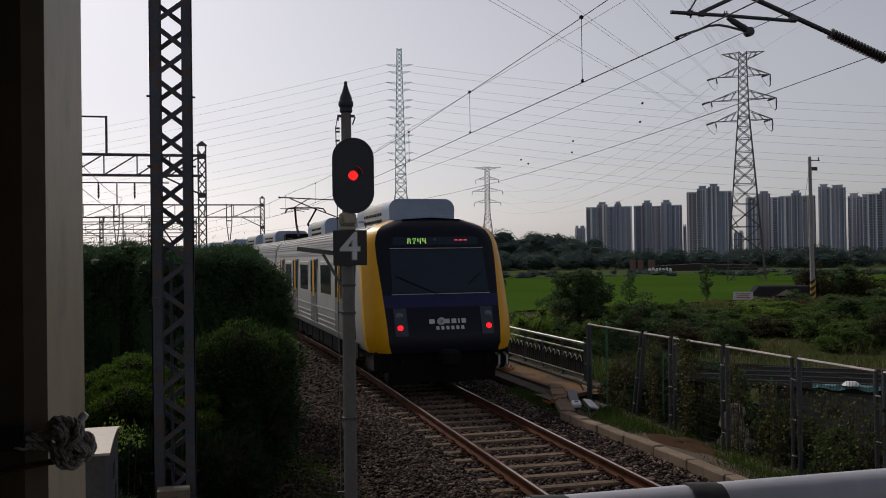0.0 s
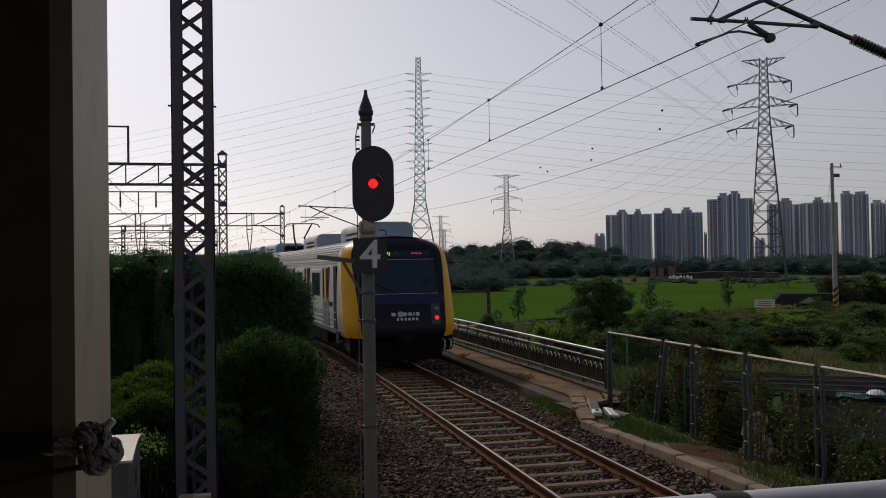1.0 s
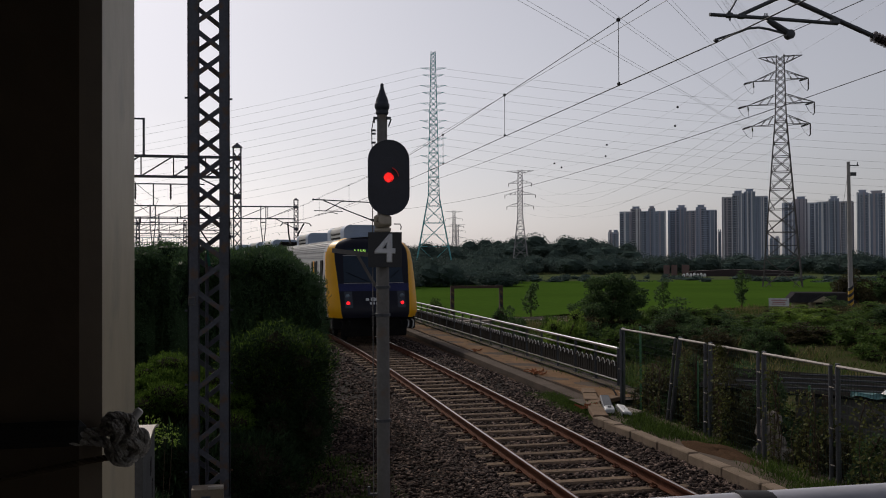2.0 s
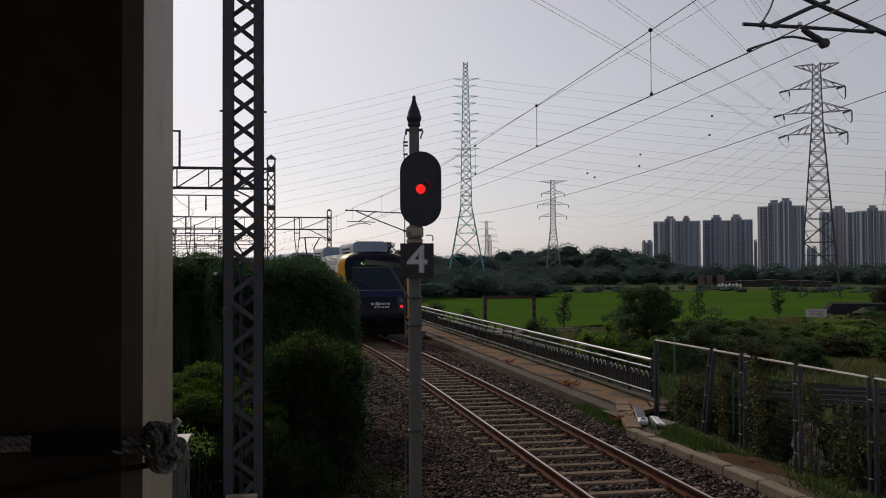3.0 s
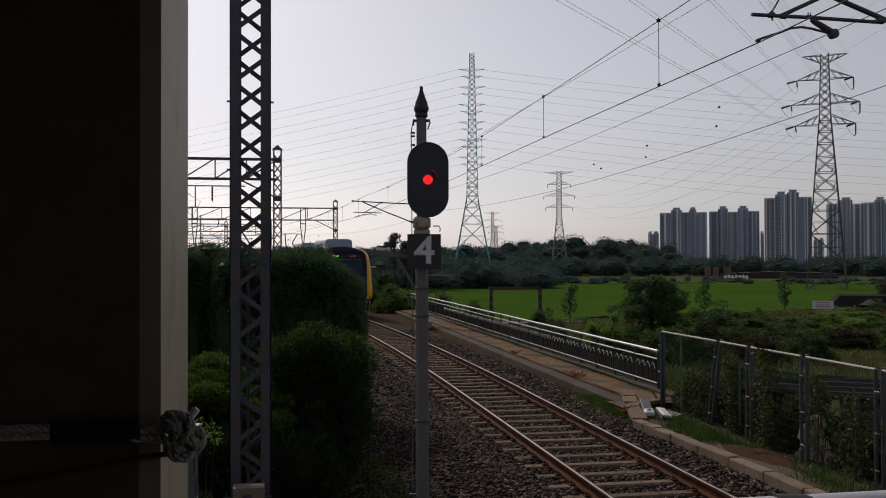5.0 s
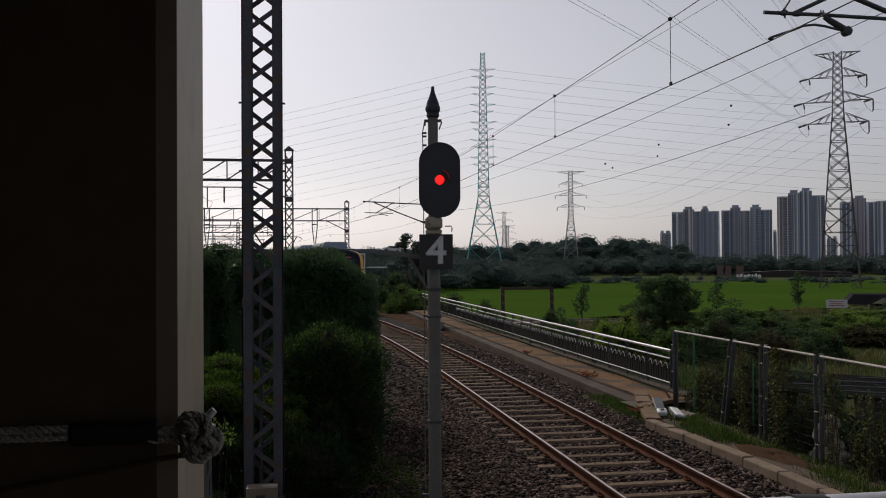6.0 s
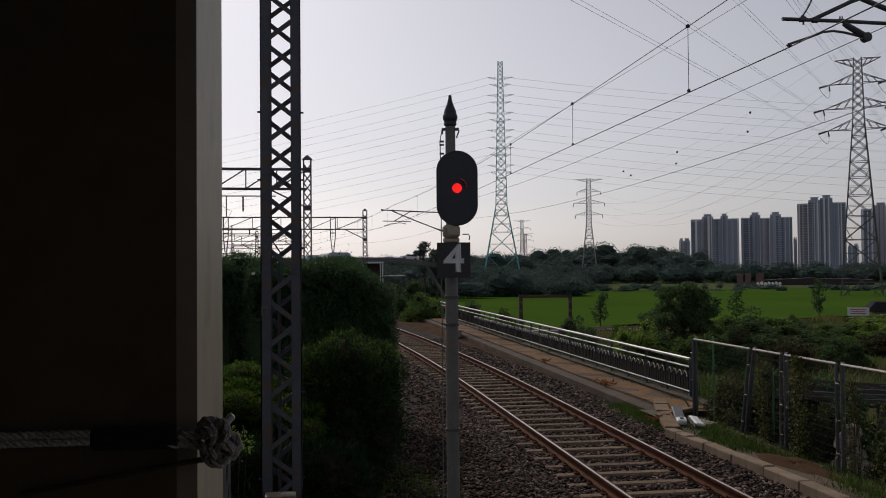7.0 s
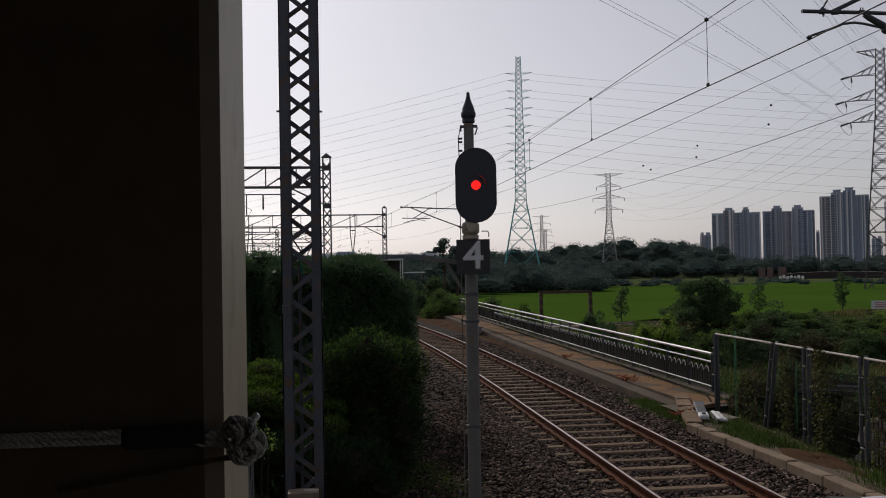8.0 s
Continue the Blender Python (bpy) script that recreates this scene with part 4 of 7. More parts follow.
part("door_panel", Shape().box((0.0, -0.379, 0.95), (0.54, 0.008, 1.6), ch=0.003), STEEL_DARK, cab)
for y, z in ((0.07, 1.80), (0.12, 1.81), (0.19, 1.655), (0.22, 1.67)):
    part("vent_slot", Shape().box((0.321, y, z), (0.004, 0.028, 0.085)), TAPE, cab, "dark louvre slot")
part("side_latch", Shape().box((0.326, 0.2, 1.57), (0.014, 0.04, 0.05), ch=0.004), POLE_GREY, cab, "grey latch")
part("foot", Shape().box((0, 0, -0.2), (0.7, 0.82, 0.5), ch=0.03), CONCRETE, cab)


# ---- plants ----
def bush(name, label, category, blobs, n, leaf, wide, mat, seed, up=0.35, group="", stems=True, m=None, inner=0.55, core_mat=None, core_size=0.72, tips=0, stem=1.0, foot=None):
    """A shrub: short stems, dark inner lumps in place of shade, and many single leaves."""
    g = np.random.default_rng(seed)
    t = thing(name, label, category, group, m=m)
    p, d = crown(blobs, n, g, inner)
    part("foliage", leaf_mesh("foliage", p, d + g.normal(size=p.shape) * 0.45 + np.array([0, 0, up]), leaf, wide, mat, g), mat, t)
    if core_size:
        part("inner_foliage", core(blobs[::2] + (blobs[1:18:2] if core_mat else []), core_mat or INNER_SHADE, "inner_foliage", core_size), core_mat or INNER_SHADE, t)
    if tips:
        q, e = crown(blobs, tips, g, 0.92)
        keep = (e[:, 2] > 0.25) & (q[:, 2] > np.quantile(q[:, 2], 0.45))
        tagged(part("new_growth", leaf_mesh("new_growth", q[keep], e[keep] + g.normal(size=e[keep].shape) * 0.6 + np.array([0, 0, 0.3]), leaf * 1.6, wide * 0.6, JUNIPER_LIGHT, g), JUNIPER_LIGHT, t, "lighter feathery shoot tips"), kind="stuff")
    if stems:
        low = min(b[2] - b[5] for b in blobs) if foot is None else foot
        for b in blobs[:4]:
            s = Shape().tube([(b[0] * 0.4 + blobs[0][0] * 0.6, b[1] * 0.4 + blobs[0][1] * 0.6, low - 0.15), (b[0], b[1], b[2] - 0.3 * b[5]), (b[0], b[1], b[2] + 0.5 * b[5])], [0.05 * stem, 0.035 * stem, 0.01 * stem], 6)
            part("stem", s, BARK, t)
    return t


def lumps(cx, cy, z0, z1, rx, ry, k, seed):
    """Overlapping lumps that fill an upright rounded mass."""
    r = random.Random(seed)
    res = [(cx, cy, (z0 + z1) / 2, rx * 0.86, ry * 0.86, (z1 - z0) / 2 * 0.97)]
    for _ in range(k):
        f, h = r.uniform(0, 6.283), r.uniform(0.12, 0.9)
        q = math.sin(math.pi * min(0.93, 0.25 + 0.65 * h)) * 0.62
        res.append((cx + rx * q * math.cos(f), cy + ry * q * math.sin(f), z0 + (z1 - z0) * h, rx * r.uniform(0.28, 0.44), ry * r.uniform(0.28, 0.44), (z1 - z0) * r.uniform(0.13, 0.24)))
    return res


def hedge(tops, y, ry, z0, k, seed):
    """Lumps under a skyline of (x, top height) points, closely set, so that nothing shows through."""
    r = random.Random(seed)
    xs, zs = [p[0] for p in tops], [p[1] for p in tops]
    res = []
    for i in range(9):
        x = xs[0] + (xs[-1] - xs[0]) * (i + 0.5) / 9
        h = float(np.interp(x, xs, zs)) - z0
        res += [(x, y, z0 + 0.47 * h, (xs[-1] - xs[0]) / 9, ry * 0.8, 0.47 * h), (x, y, z0 + 0.76 * h, (xs[-1] - xs[0]) / 9, ry * 0.8, 0.2 * h)]
    for i in range(k):
        x, f = xs[0] + 0.15 + (xs[-1] - xs[0] - 0.25) * ((i * 0.618) % 1), r.uniform(-1, 1)
        top = z0 + (float(np.interp(x, xs, zs)) - z0) * (1 - 0.10 * max(0, abs(f) - 0.4))
        rz = r.uniform(0.2, 0.3)
        v = i % 3
        z = top - rz * 0.9 if v else z0 + (top - z0) * r.uniform(0.15, 0.75)
        res.append((x, y + ry * 0.62 * f, z, r.uniform(0.24, 0.36), r.uniform(0.28, 0.42), rz if v else 0.4))
    return res


def dome(cx, cy, z0, z1, rx, ry, k, seed):
    """Lumps that fill a broad, flat-topped mass with upright sides."""
    r = random.Random(seed)
    h = z1 - z0
    res = [(cx, cy, z0 + 0.5 * h, rx * 0.82, ry * 0.82, h * 0.46), (cx, cy, z0 + 0.66 * h, rx * 0.86, ry * 0.86, h * 0.27)]
    for _ in range(k):
        f, v = r.uniform(0, 6.283), r.choice((0.2, 0.4, 0.6, 0.74, 0.8, 0.86)) + r.uniform(-0.05, 0.05)
        q = (0.78 if v < 0.7 else 0.58) * r.uniform(0.75, 1.08)
        res.append((cx + rx * q * math.cos(f), cy + ry * q * math.sin(f), z0 + h * v, rx * r.uniform(0.24, 0.36), ry * r.uniform(0.24, 0.36), h * r.uniform(0.09, 0.15)))
    return res


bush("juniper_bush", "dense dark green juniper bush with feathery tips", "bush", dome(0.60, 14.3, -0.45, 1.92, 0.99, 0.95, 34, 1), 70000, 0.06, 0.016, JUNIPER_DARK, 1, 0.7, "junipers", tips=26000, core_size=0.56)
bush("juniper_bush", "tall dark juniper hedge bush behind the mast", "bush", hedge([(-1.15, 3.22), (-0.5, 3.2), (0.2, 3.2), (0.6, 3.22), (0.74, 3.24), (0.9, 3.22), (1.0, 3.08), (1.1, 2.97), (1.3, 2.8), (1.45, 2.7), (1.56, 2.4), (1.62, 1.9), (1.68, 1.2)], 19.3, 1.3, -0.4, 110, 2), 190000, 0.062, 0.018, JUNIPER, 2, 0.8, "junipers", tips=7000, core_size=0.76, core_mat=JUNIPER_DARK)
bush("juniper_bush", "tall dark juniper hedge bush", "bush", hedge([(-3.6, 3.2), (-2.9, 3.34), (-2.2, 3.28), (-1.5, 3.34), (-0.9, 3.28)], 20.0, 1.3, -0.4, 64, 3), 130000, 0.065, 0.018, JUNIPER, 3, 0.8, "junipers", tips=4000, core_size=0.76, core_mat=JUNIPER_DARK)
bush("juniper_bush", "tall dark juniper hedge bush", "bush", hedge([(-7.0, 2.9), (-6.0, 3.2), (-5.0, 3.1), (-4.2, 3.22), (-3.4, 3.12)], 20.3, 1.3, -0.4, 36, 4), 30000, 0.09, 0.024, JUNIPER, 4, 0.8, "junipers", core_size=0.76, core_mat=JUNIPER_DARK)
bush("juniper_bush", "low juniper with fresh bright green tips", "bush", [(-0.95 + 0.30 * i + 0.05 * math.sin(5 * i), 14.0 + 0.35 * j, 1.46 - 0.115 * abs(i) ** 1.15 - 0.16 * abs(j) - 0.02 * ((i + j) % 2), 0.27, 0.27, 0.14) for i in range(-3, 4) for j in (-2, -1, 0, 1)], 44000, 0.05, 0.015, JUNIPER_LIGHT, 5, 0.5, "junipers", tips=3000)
# Dark bush in place of the self-shade under the fresh one.
bush("juniper_bush", "low juniper under the fresh green one, coloured dark for shade", "bush", lumps(-1.15, 14.2, -0.4, 1.25, 0.9, 0.75, 12, 15), 14000, 0.1, 0.022, JUNIPER_DARK, 15, 0.5, "junipers")
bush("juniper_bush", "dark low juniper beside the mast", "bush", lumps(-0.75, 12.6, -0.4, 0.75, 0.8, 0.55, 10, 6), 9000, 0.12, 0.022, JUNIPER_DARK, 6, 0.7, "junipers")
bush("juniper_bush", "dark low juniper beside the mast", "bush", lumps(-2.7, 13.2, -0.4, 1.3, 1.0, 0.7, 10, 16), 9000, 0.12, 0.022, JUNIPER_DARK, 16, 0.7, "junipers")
# Added bush that darkens the bright ground where shade should lie.
bush("juniper_bush", "low dark juniper added to cover bright ground at the mast foot", "bush", lumps(0.15, 12.9, -0.45, 0.62, 0.85, 0.5, 10, 18), 12000, 0.10, 0.02, JUNIPER_DARK, 18, 0.7, "junipers")
bush("sapling", "small yellow-green privet sprig by the cabinet", "shrub", [(-0.74, 8.7, 1.47, 0.11, 0.16, 0.07), (-0.62, 8.75, 1.40, 0.12, 0.16, 0.07), (-0.84, 8.75, 1.38, 0.10, 0.15, 0.07), (-0.56, 8.75, 1.33, 0.09, 0.12, 0.05), (-0.72, 8.8, 1.28, 0.10, 0.12, 0.06)], 330, 0.030, 0.015, LEAF_FRESH, 7, 0.4, inner=0.1, core_size=0, stem=0.06, foot=-0.3)
bush("juniper_bush", "dark low juniper behind the cabinet", "bush", lumps(-1.3, 9.8, -0.4, 0.6, 0.9, 0.5, 8, 17), 7000, 0.12, 0.022, JUNIPER_DARK, 17, 0.7, "junipers")


def tufts(name, label, mat, spots, blades, height, width, seed, spread_r=0.12, category="grass"):
    """Grass: blades in tufts at the given spots, one mesh."""
    g = np.random.default_rng(seed)
    c = np.repeat(np.array(spots, float), blades, 0)
    p = c + np.c_[g.normal(size=(len(c), 2)) * spread_r, np.zeros(len(c))]
    d = np.c_[g.normal(size=(len(c), 2)) * 0.38, np.ones(len(c))]
    return tagged(new(name, leaf_mesh(name, p, d, height, width, mat, g)), label, category, kind="stuff")


g = np.random.default_rng(21)
spots = [(x, y, -0.36) for x, y in zip(g.uniform(0.9, 2.25, 90), g.uniform(10.8, 15.5, 90))] + [(x, y, -0.38) for x, y in zip(g.uniform(-0.6, 1.4, 60), g.uniform(8.5, 12, 60))]
tufts("grass", "short dark grass at the foot of the junipers", GRASS, spots, 26, 0.14, 0.012, 22)
spots = [(x, y, -0.14 - 0.1 * (x > 7.6)) for x, y in zip(g.uniform(7.02, 8.0, 430), g.uniform(7.5, 17.9, 430)) if not (12.2 < y < 14.2 and x < 7.6)]
tufts("grass", "grass and weeds between kerb and fence", GRASS, spots, 30, 0.2, 0.014, 23)
spots = [(x, y, -0.22) for x, y in zip(g.uniform(6.6, 7.22, 120), g.uniform(16.9, 20.6, 120))]
tufts("grass", "patch of fresh grass at the ballast edge", GRASS, spots, 40, 0.15, 0.012, 24, 0.1)
spots = [(x, y, -0.06) for x, y in zip(g.uniform(8.45, 8.85, 130), g.uniform(19.2, 46, 130))]
tufts("grass", "thin weeds along the railing foot", GRASS, spots, 14, 0.13, 0.012, 25)
spots = [(x, y, ground_z(x, y)) for x, y in zip(g.uniform(9.2, 14.5, 900), g.uniform(6, 60, 900))]
tufts("tall_grass", "tall rough grass on the bank behind the fence", GRASS, spots, 34, 0.75, 0.03, 26, 0.25)
spots = [(x, y, ground_z(x, y)) for x, y in zip(g.uniform(14, 75, 2400), g.uniform(14, 88, 2400))]
tufts("tall_grass", "tall rough grass and reeds on the low ground", GRASS, spots, 26, 0.42, 0.04, 27, 0.5)
spots = [(x, y, ground_z(x, y)) for x, y in zip(g.uniform(18, 75, 260), g.uniform(30, 84, 260))]
tufts("dry_grass", "clumps of dry straw-coloured grass", LEAF_DRY, spots, 40, 0.75, 0.045, 28, 0.6)

# creepers on the mesh fence
gv = np.random.default_rng(31)
LEAF_VINE = leafy("creeper_leaves", (0.125, 0.135, 0.04), (0.035, 0.037, 0.018), 0.4)
for y, w, n, top in ((17.0, 0.45, 420, 0.9), (15.42, 0.14, 480, 1.3), (14.22, 0.22, 900, 1.5), (12.7, 0.12, 360, 1.25), (11.85, 0.32, 620, 1.05), (10.3, 0.55, 900, 1.1), (8.8, 0.6, 700, 1.2)):
    t = thing("creeper", "climbing creeper with small leaves on the mesh fence", "creeper", "creepers on the fence")
    z = gv.uniform(-0.3, top, n)
    p = np.c_[7.95 + gv.normal(size=n) * 0.05, y + gv.normal(size=n) * w * (0.55 + 0.3 * np.sin(3 * z)), z]
    d = np.c_[-np.ones(n) * 0.6 + gv.normal(size=n) * 0.5, gv.normal(size=n), gv.normal(size=n) * 0.6]
    part("leaves", leaf_mesh("leaves", p, d, 0.055, 0.042, LEAF_VINE, gv), LEAF_VINE, t)
    for k in range(5):
        yy = y + gv.uniform(-w, w)
        st = Shape().tube([(7.97, yy, -0.35), (7.96, yy + gv.uniform(-0.15, 0.15), 0.3), (7.96, yy + gv.uniform(-0.25, 0.25), 0.8), (7.96, yy + gv.uniform(-0.3, 0.3), top)], 0.008, 4)
        part("stem", st, BARK, t)

# shrubs on the bank: a few shapes, repeated
def ragged(k, seed):
    """Small leaf clumps at uneven heights over a low dome."""
    r = random.Random(seed)
    res = []
    for _ in range(k):
        f, q = r.uniform(0, 6.283), math.sqrt(r.random())
        top = 2.3 * (1 - 0.75 * q * q) * r.uniform(0.55, 1.05)
        res.append((1.35 * q * math.cos(f), 1.35 * q * math.sin(f), max(0.15, top * r.uniform(0.45, 1.0)), r.uniform(0.26, 0.5), r.uniform(0.26, 0.5), r.uniform(0.2, 0.36)))
    return res


kinds = [
    bush("shrub", words, "shrub", ragged(30, 40 + k), 5400, 0.15, 0.08, mt, 50 + k, 0.35, "shrubs on the bank", inner=0.2, core_size=0.5, m=pose(34 + 4 * k, 16, ground_z(34 + 4 * k, 16)))
    for k, (mt, words) in enumerate(((LEAF_DARK, "ragged dark green shrub on the low bank"), (LEAF_MID, "ragged green shrub on the low bank"), (LEAF_DARK, "ragged dark green shrub on the low bank"), (LEAF_FRESH, "light yellow-green shrub on the low bank"), (LEAF_MID, "ragged green shrub on the low bank"), (LEAF_BROWN, "brownish half-dry scrub on the low bank")))
]
r3 = random.Random(9)


def shrub_at(x, y, top, wide, k):
    z = ground_z(x, y)
    s = max(0.25, (top - z) / 2.5)
    copy_thing(kinds[k], Matrix.Translation((x, y, z)) @ pose(0, 0, 0, 0, 0, r3.uniform(0, 360)) @ Matrix.Diagonal((wide / 1.5, wide / 1.5, s, 1)))


for x, y, top, wide, k in ((18.8, 51.7, 0.64, 1.66, 3), (18.8, 53.8, 0.20, 1.23, 4), (20.6, 54.2, -0.02, 1.26, 4), (22.2, 55.7, -0.05, 1.55, 5), (24.7, 56.9, -0.22, 1.71, 5), (23.1, 55.4, -0.40, 1.55, 0), (28.1, 59.7, -0.10, 1.88, 1), (29.5, 59.0, 0.42, 2.16, 0), (31.7, 60.2, -0.37, 1.65, 1), (27.8, 57.6, -0.61, 1.82, 0), (35.1, 62.9, -1.02, 2.05, 2), (35.4, 60.4, -1.05, 1.81, 5), (38.8, 63.0, -1.04, 1.92, 0), (40.2, 62.2, -0.93, 1.59, 4), (42.0, 63.3, -0.37, 2.62, 3), (43.3, 62.5, -0.86, 1.63, 1), (45.4, 63.4, -1.39, 1.67, 5), (44.1, 59.4, -0.96, 1.78, 2), (43.8, 57.1, 0.03, 2.61, 1), (44.0, 54.5, 0.50, 2.89, 0), (43.6, 52.1, 0.07, 2.35, 1), (56.8, 77.4, 2.36, 2.23, 5), (59.9, 77.6, 1.80, 2.54, 2), (61.5, 76.3, 1.38, 2.54, 5), (43.2, 49.9, 0.33, 2.28, 0),
                           (20.9, 51.8, -0.66, 1.52, 0), (21.6, 50.0, -0.23, 1.8, 4), (23.2, 50.4, -0.72, 1.63, 0), (26.7, 54.7, -0.72, 1.49, 5), (27.4, 52.7, -0.5, 1.9, 0), (26.0, 47.6, -0.68, 1.54, 5), (30.7, 53.2, -0.8, 2.0, 0), (28.8, 47.0, -0.38, 1.27, 0), (33.2, 52.0, -0.8, 1.88, 4), (33.7, 50.4, -0.8, 1.77, 5), (35.1, 50.2, -0.88, 2.09, 4), (35.3, 47.8, -0.4, 1.98, 1), (34.1, 44.0, -0.56, 1.66, 4), (36.1, 45.2, -0.55, 1.66, 4), (36.8, 43.9, -0.19, 1.5, 5), (33.2, 59.4, -0.6, 1.98, 0), (34.7, 58.5, -0.77, 1.98, 1), (35.9, 57.7, -0.55, 1.74, 4), (37.4, 56.8, -0.13, 2.48, 3), (39.0, 55.7, -0.6, 1.98, 1), (32.0, 60.0, -0.42, 1.98, 1),
                           (7.4, 60, 1.7, 1.6, 1), (9.2, 61.5, 1.3, 1.6, 0), (5.9, 64, 2.2, 1.7, 0), (11.5, 63, 0.9, 1.8, 2), (7.8, 66, 2.4, 1.9, 2), (14.2, 66, 0.4, 1.8, 1), (4.6, 69, 2.4, 2.0, 0), (16.5, 57, 0.0, 1.4, 2), (17.6, 58, 0.1, 1.2, 0), (12.6, 44, 0.1, 1.3, 1), (14.0, 45, 0.2, 1.3, 0)):
    shrub_at(x, y, top, wide, k)
for k in range(24):
    x, y = r3.uniform(26, 64), r3.uniform(46, 76)
    if math.atan2(x, y) > radians(22):
        shrub_at(x, y, ground_z(x, y) + r3.uniform(0.6, 1.5), r3.uniform(0.8, 1.7), r3.choice((5, 5, 2, 4, 0, 1)))
for k in range(9):
    x, y = r3.uniform(8.8, 9.9), r3.uniform(9, 18)
    shrub_at(x, y, r3.uniform(-0.2, 0.3), r3.uniform(0.5, 0.9), r3.choice((5, 2, 5, 0)))


for x, y, top, wide, k in ((8.5, 17.9, 1.0, 0.55, 5), (8.7, 17.0, 1.1, 0.6, 2), (8.45, 16.3, 0.9, 0.5, 5), (8.6, 15.4, 1.15, 0.6, 5), (8.9, 14.6, 0.95, 0.7, 2), (8.4, 14.1, 0.8, 0.45, 5), (8.6, 12.4, 0.75, 0.5, 5), (8.7, 11.2, 0.5, 0.6, 2), (8.5, 10.1, 0.8, 0.5, 5), (9.4, 16.2, 1.0, 0.9, 0), (9.6, 18.0, 0.9, 0.9, 5)):
    shrub_at(x, y, top, wide, k)


def small_tree(x, y, top, low, wide, seed):
    """A bushy tree with a flattish crown of separate clumps on forked limbs."""
    g = np.random.default_rng(seed)
    z = ground_z(x, y)
    t = thing("bushy_tree", "small dark tree with a flat ragged crown by the paddy", "tree")
    part("trunk", Shape().tube([(x, y, z - 0.2), (x + 0.1, y, z + 0.5 * (low - z)), (x, y, low + 0.2)], [0.14, 0.11, 0.07], 7), BARK, t, "", True)
    blobs = []
    for k in range(34):
        f, q = g.uniform(0, 6.28), math.sqrt(g.uniform())
        zz = low + (top - low) * (0.15 + 0.8 * g.uniform()) * (1 - 0.45 * q * q)
        c = (x + wide * q * math.cos(f), y + wide * q * math.sin(f), zz)
        if k % 4 == 0:
            part("limb", Shape().tube([(x, y, low - 0.1), ((x + c[0]) / 2, (y + c[1]) / 2, (low + zz) / 2 - 0.05), c], [0.05, 0.035, 0.012], 5), BARK, t, "", True)
        blobs.append((*c, g.uniform(0.45, 0.85), g.uniform(0.45, 0.85), g.uniform(0.28, 0.5)))
    p, d = crown(blobs, 15000, g, 0.15)
    part("crown", leaf_mesh("crown", p, d + g.normal(size=d.shape) * 0.5, 0.17, 0.10, LEAF_DARK, g), LEAF_DARK, t)


small_tree(23.9, 57.2, 2.0, -0.9, 2.15, 81)


def sapling(x, y, h, seed):
    g = np.random.default_rng(seed)
    z = ground_z(x, y)
    t = thing("young_tree", "thin young tree with sparse dark leaves by the paddy", "tree", "young trees")
    part("trunk", Shape().tube([(x, y, z - 0.2), (x + 0.06, y, z + h * 0.5), (x - 0.04, y, z + h * 0.95)], [0.06, 0.04, 0.012], 6), BARK, t, "", True)
    blobs = [(x + g.normal() * 0.28, y + g.normal() * 0.28, z + h * f, 0.42 * (1.15 - 0.5 * f), 0.42, 0.36) for f in np.linspace(0.35, 0.97, 8)]
    p, d = crown(blobs, 900, g, 0.1)
    part("crown", leaf_mesh("crown", p, d + np.array([0, 0, -0.1]), 0.2, 0.11, LEAF_DARK, g), LEAF_DARK, t)


for i, (x, y, h) in enumerate(((26.9, 83.5, 3.4), (42.5, 88, 3.3), (47, 80.5, 3.8), (59, 83, 3.0), (36, 87, 2.2))):
    sapling(x, y, h, 60 + i)


def far_trees(name, label, spots, mat, leaves, leaf, seed, group=""):
    """Woods far off: many crowns of coarse leaf clumps in one mesh."""
    g = np.random.default_rng(seed)
    ps, ds, cores = [], [], []
    for x, y, z, r, h in spots:
        bl = [(x, y, z + h * 0.55, r, r, h * 0.45)] + [(x + g.uniform(-0.6, 0.6) * r, y + g.uniform(-0.6, 0.6) * r, z + h * g.uniform(0.35, 0.95), r * 0.5, r * 0.5, h * 0.2) for _ in range(5)]
        p, d = crown(bl, leaves, g, 0.75)
        ps.append(p), ds.append(d), cores.extend(bl[:2])
    p, d = np.concatenate(ps), np.concatenate(ds)
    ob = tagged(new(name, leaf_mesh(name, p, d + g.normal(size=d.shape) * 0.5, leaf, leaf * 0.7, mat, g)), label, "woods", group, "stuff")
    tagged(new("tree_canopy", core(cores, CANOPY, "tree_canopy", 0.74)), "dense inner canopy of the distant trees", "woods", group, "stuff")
    return ob


g = np.random.default_rng(77)
spots = []
for _ in range(330):
    a, dist = radians(g.uniform(-6, 46)), g.uniform(372, 430)
    spots.append((dist * math.sin(a), dist * math.cos(a), -3.0, g.uniform(3.5, 6), g.uniform(5.0, 8.2)))
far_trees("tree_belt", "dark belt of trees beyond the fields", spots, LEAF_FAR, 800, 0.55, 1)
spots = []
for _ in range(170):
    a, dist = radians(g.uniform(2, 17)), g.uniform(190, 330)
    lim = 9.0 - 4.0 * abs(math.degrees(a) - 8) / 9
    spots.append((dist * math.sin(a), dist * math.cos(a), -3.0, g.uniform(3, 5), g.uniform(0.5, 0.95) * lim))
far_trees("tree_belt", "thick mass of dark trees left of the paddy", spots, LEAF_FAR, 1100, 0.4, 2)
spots = []
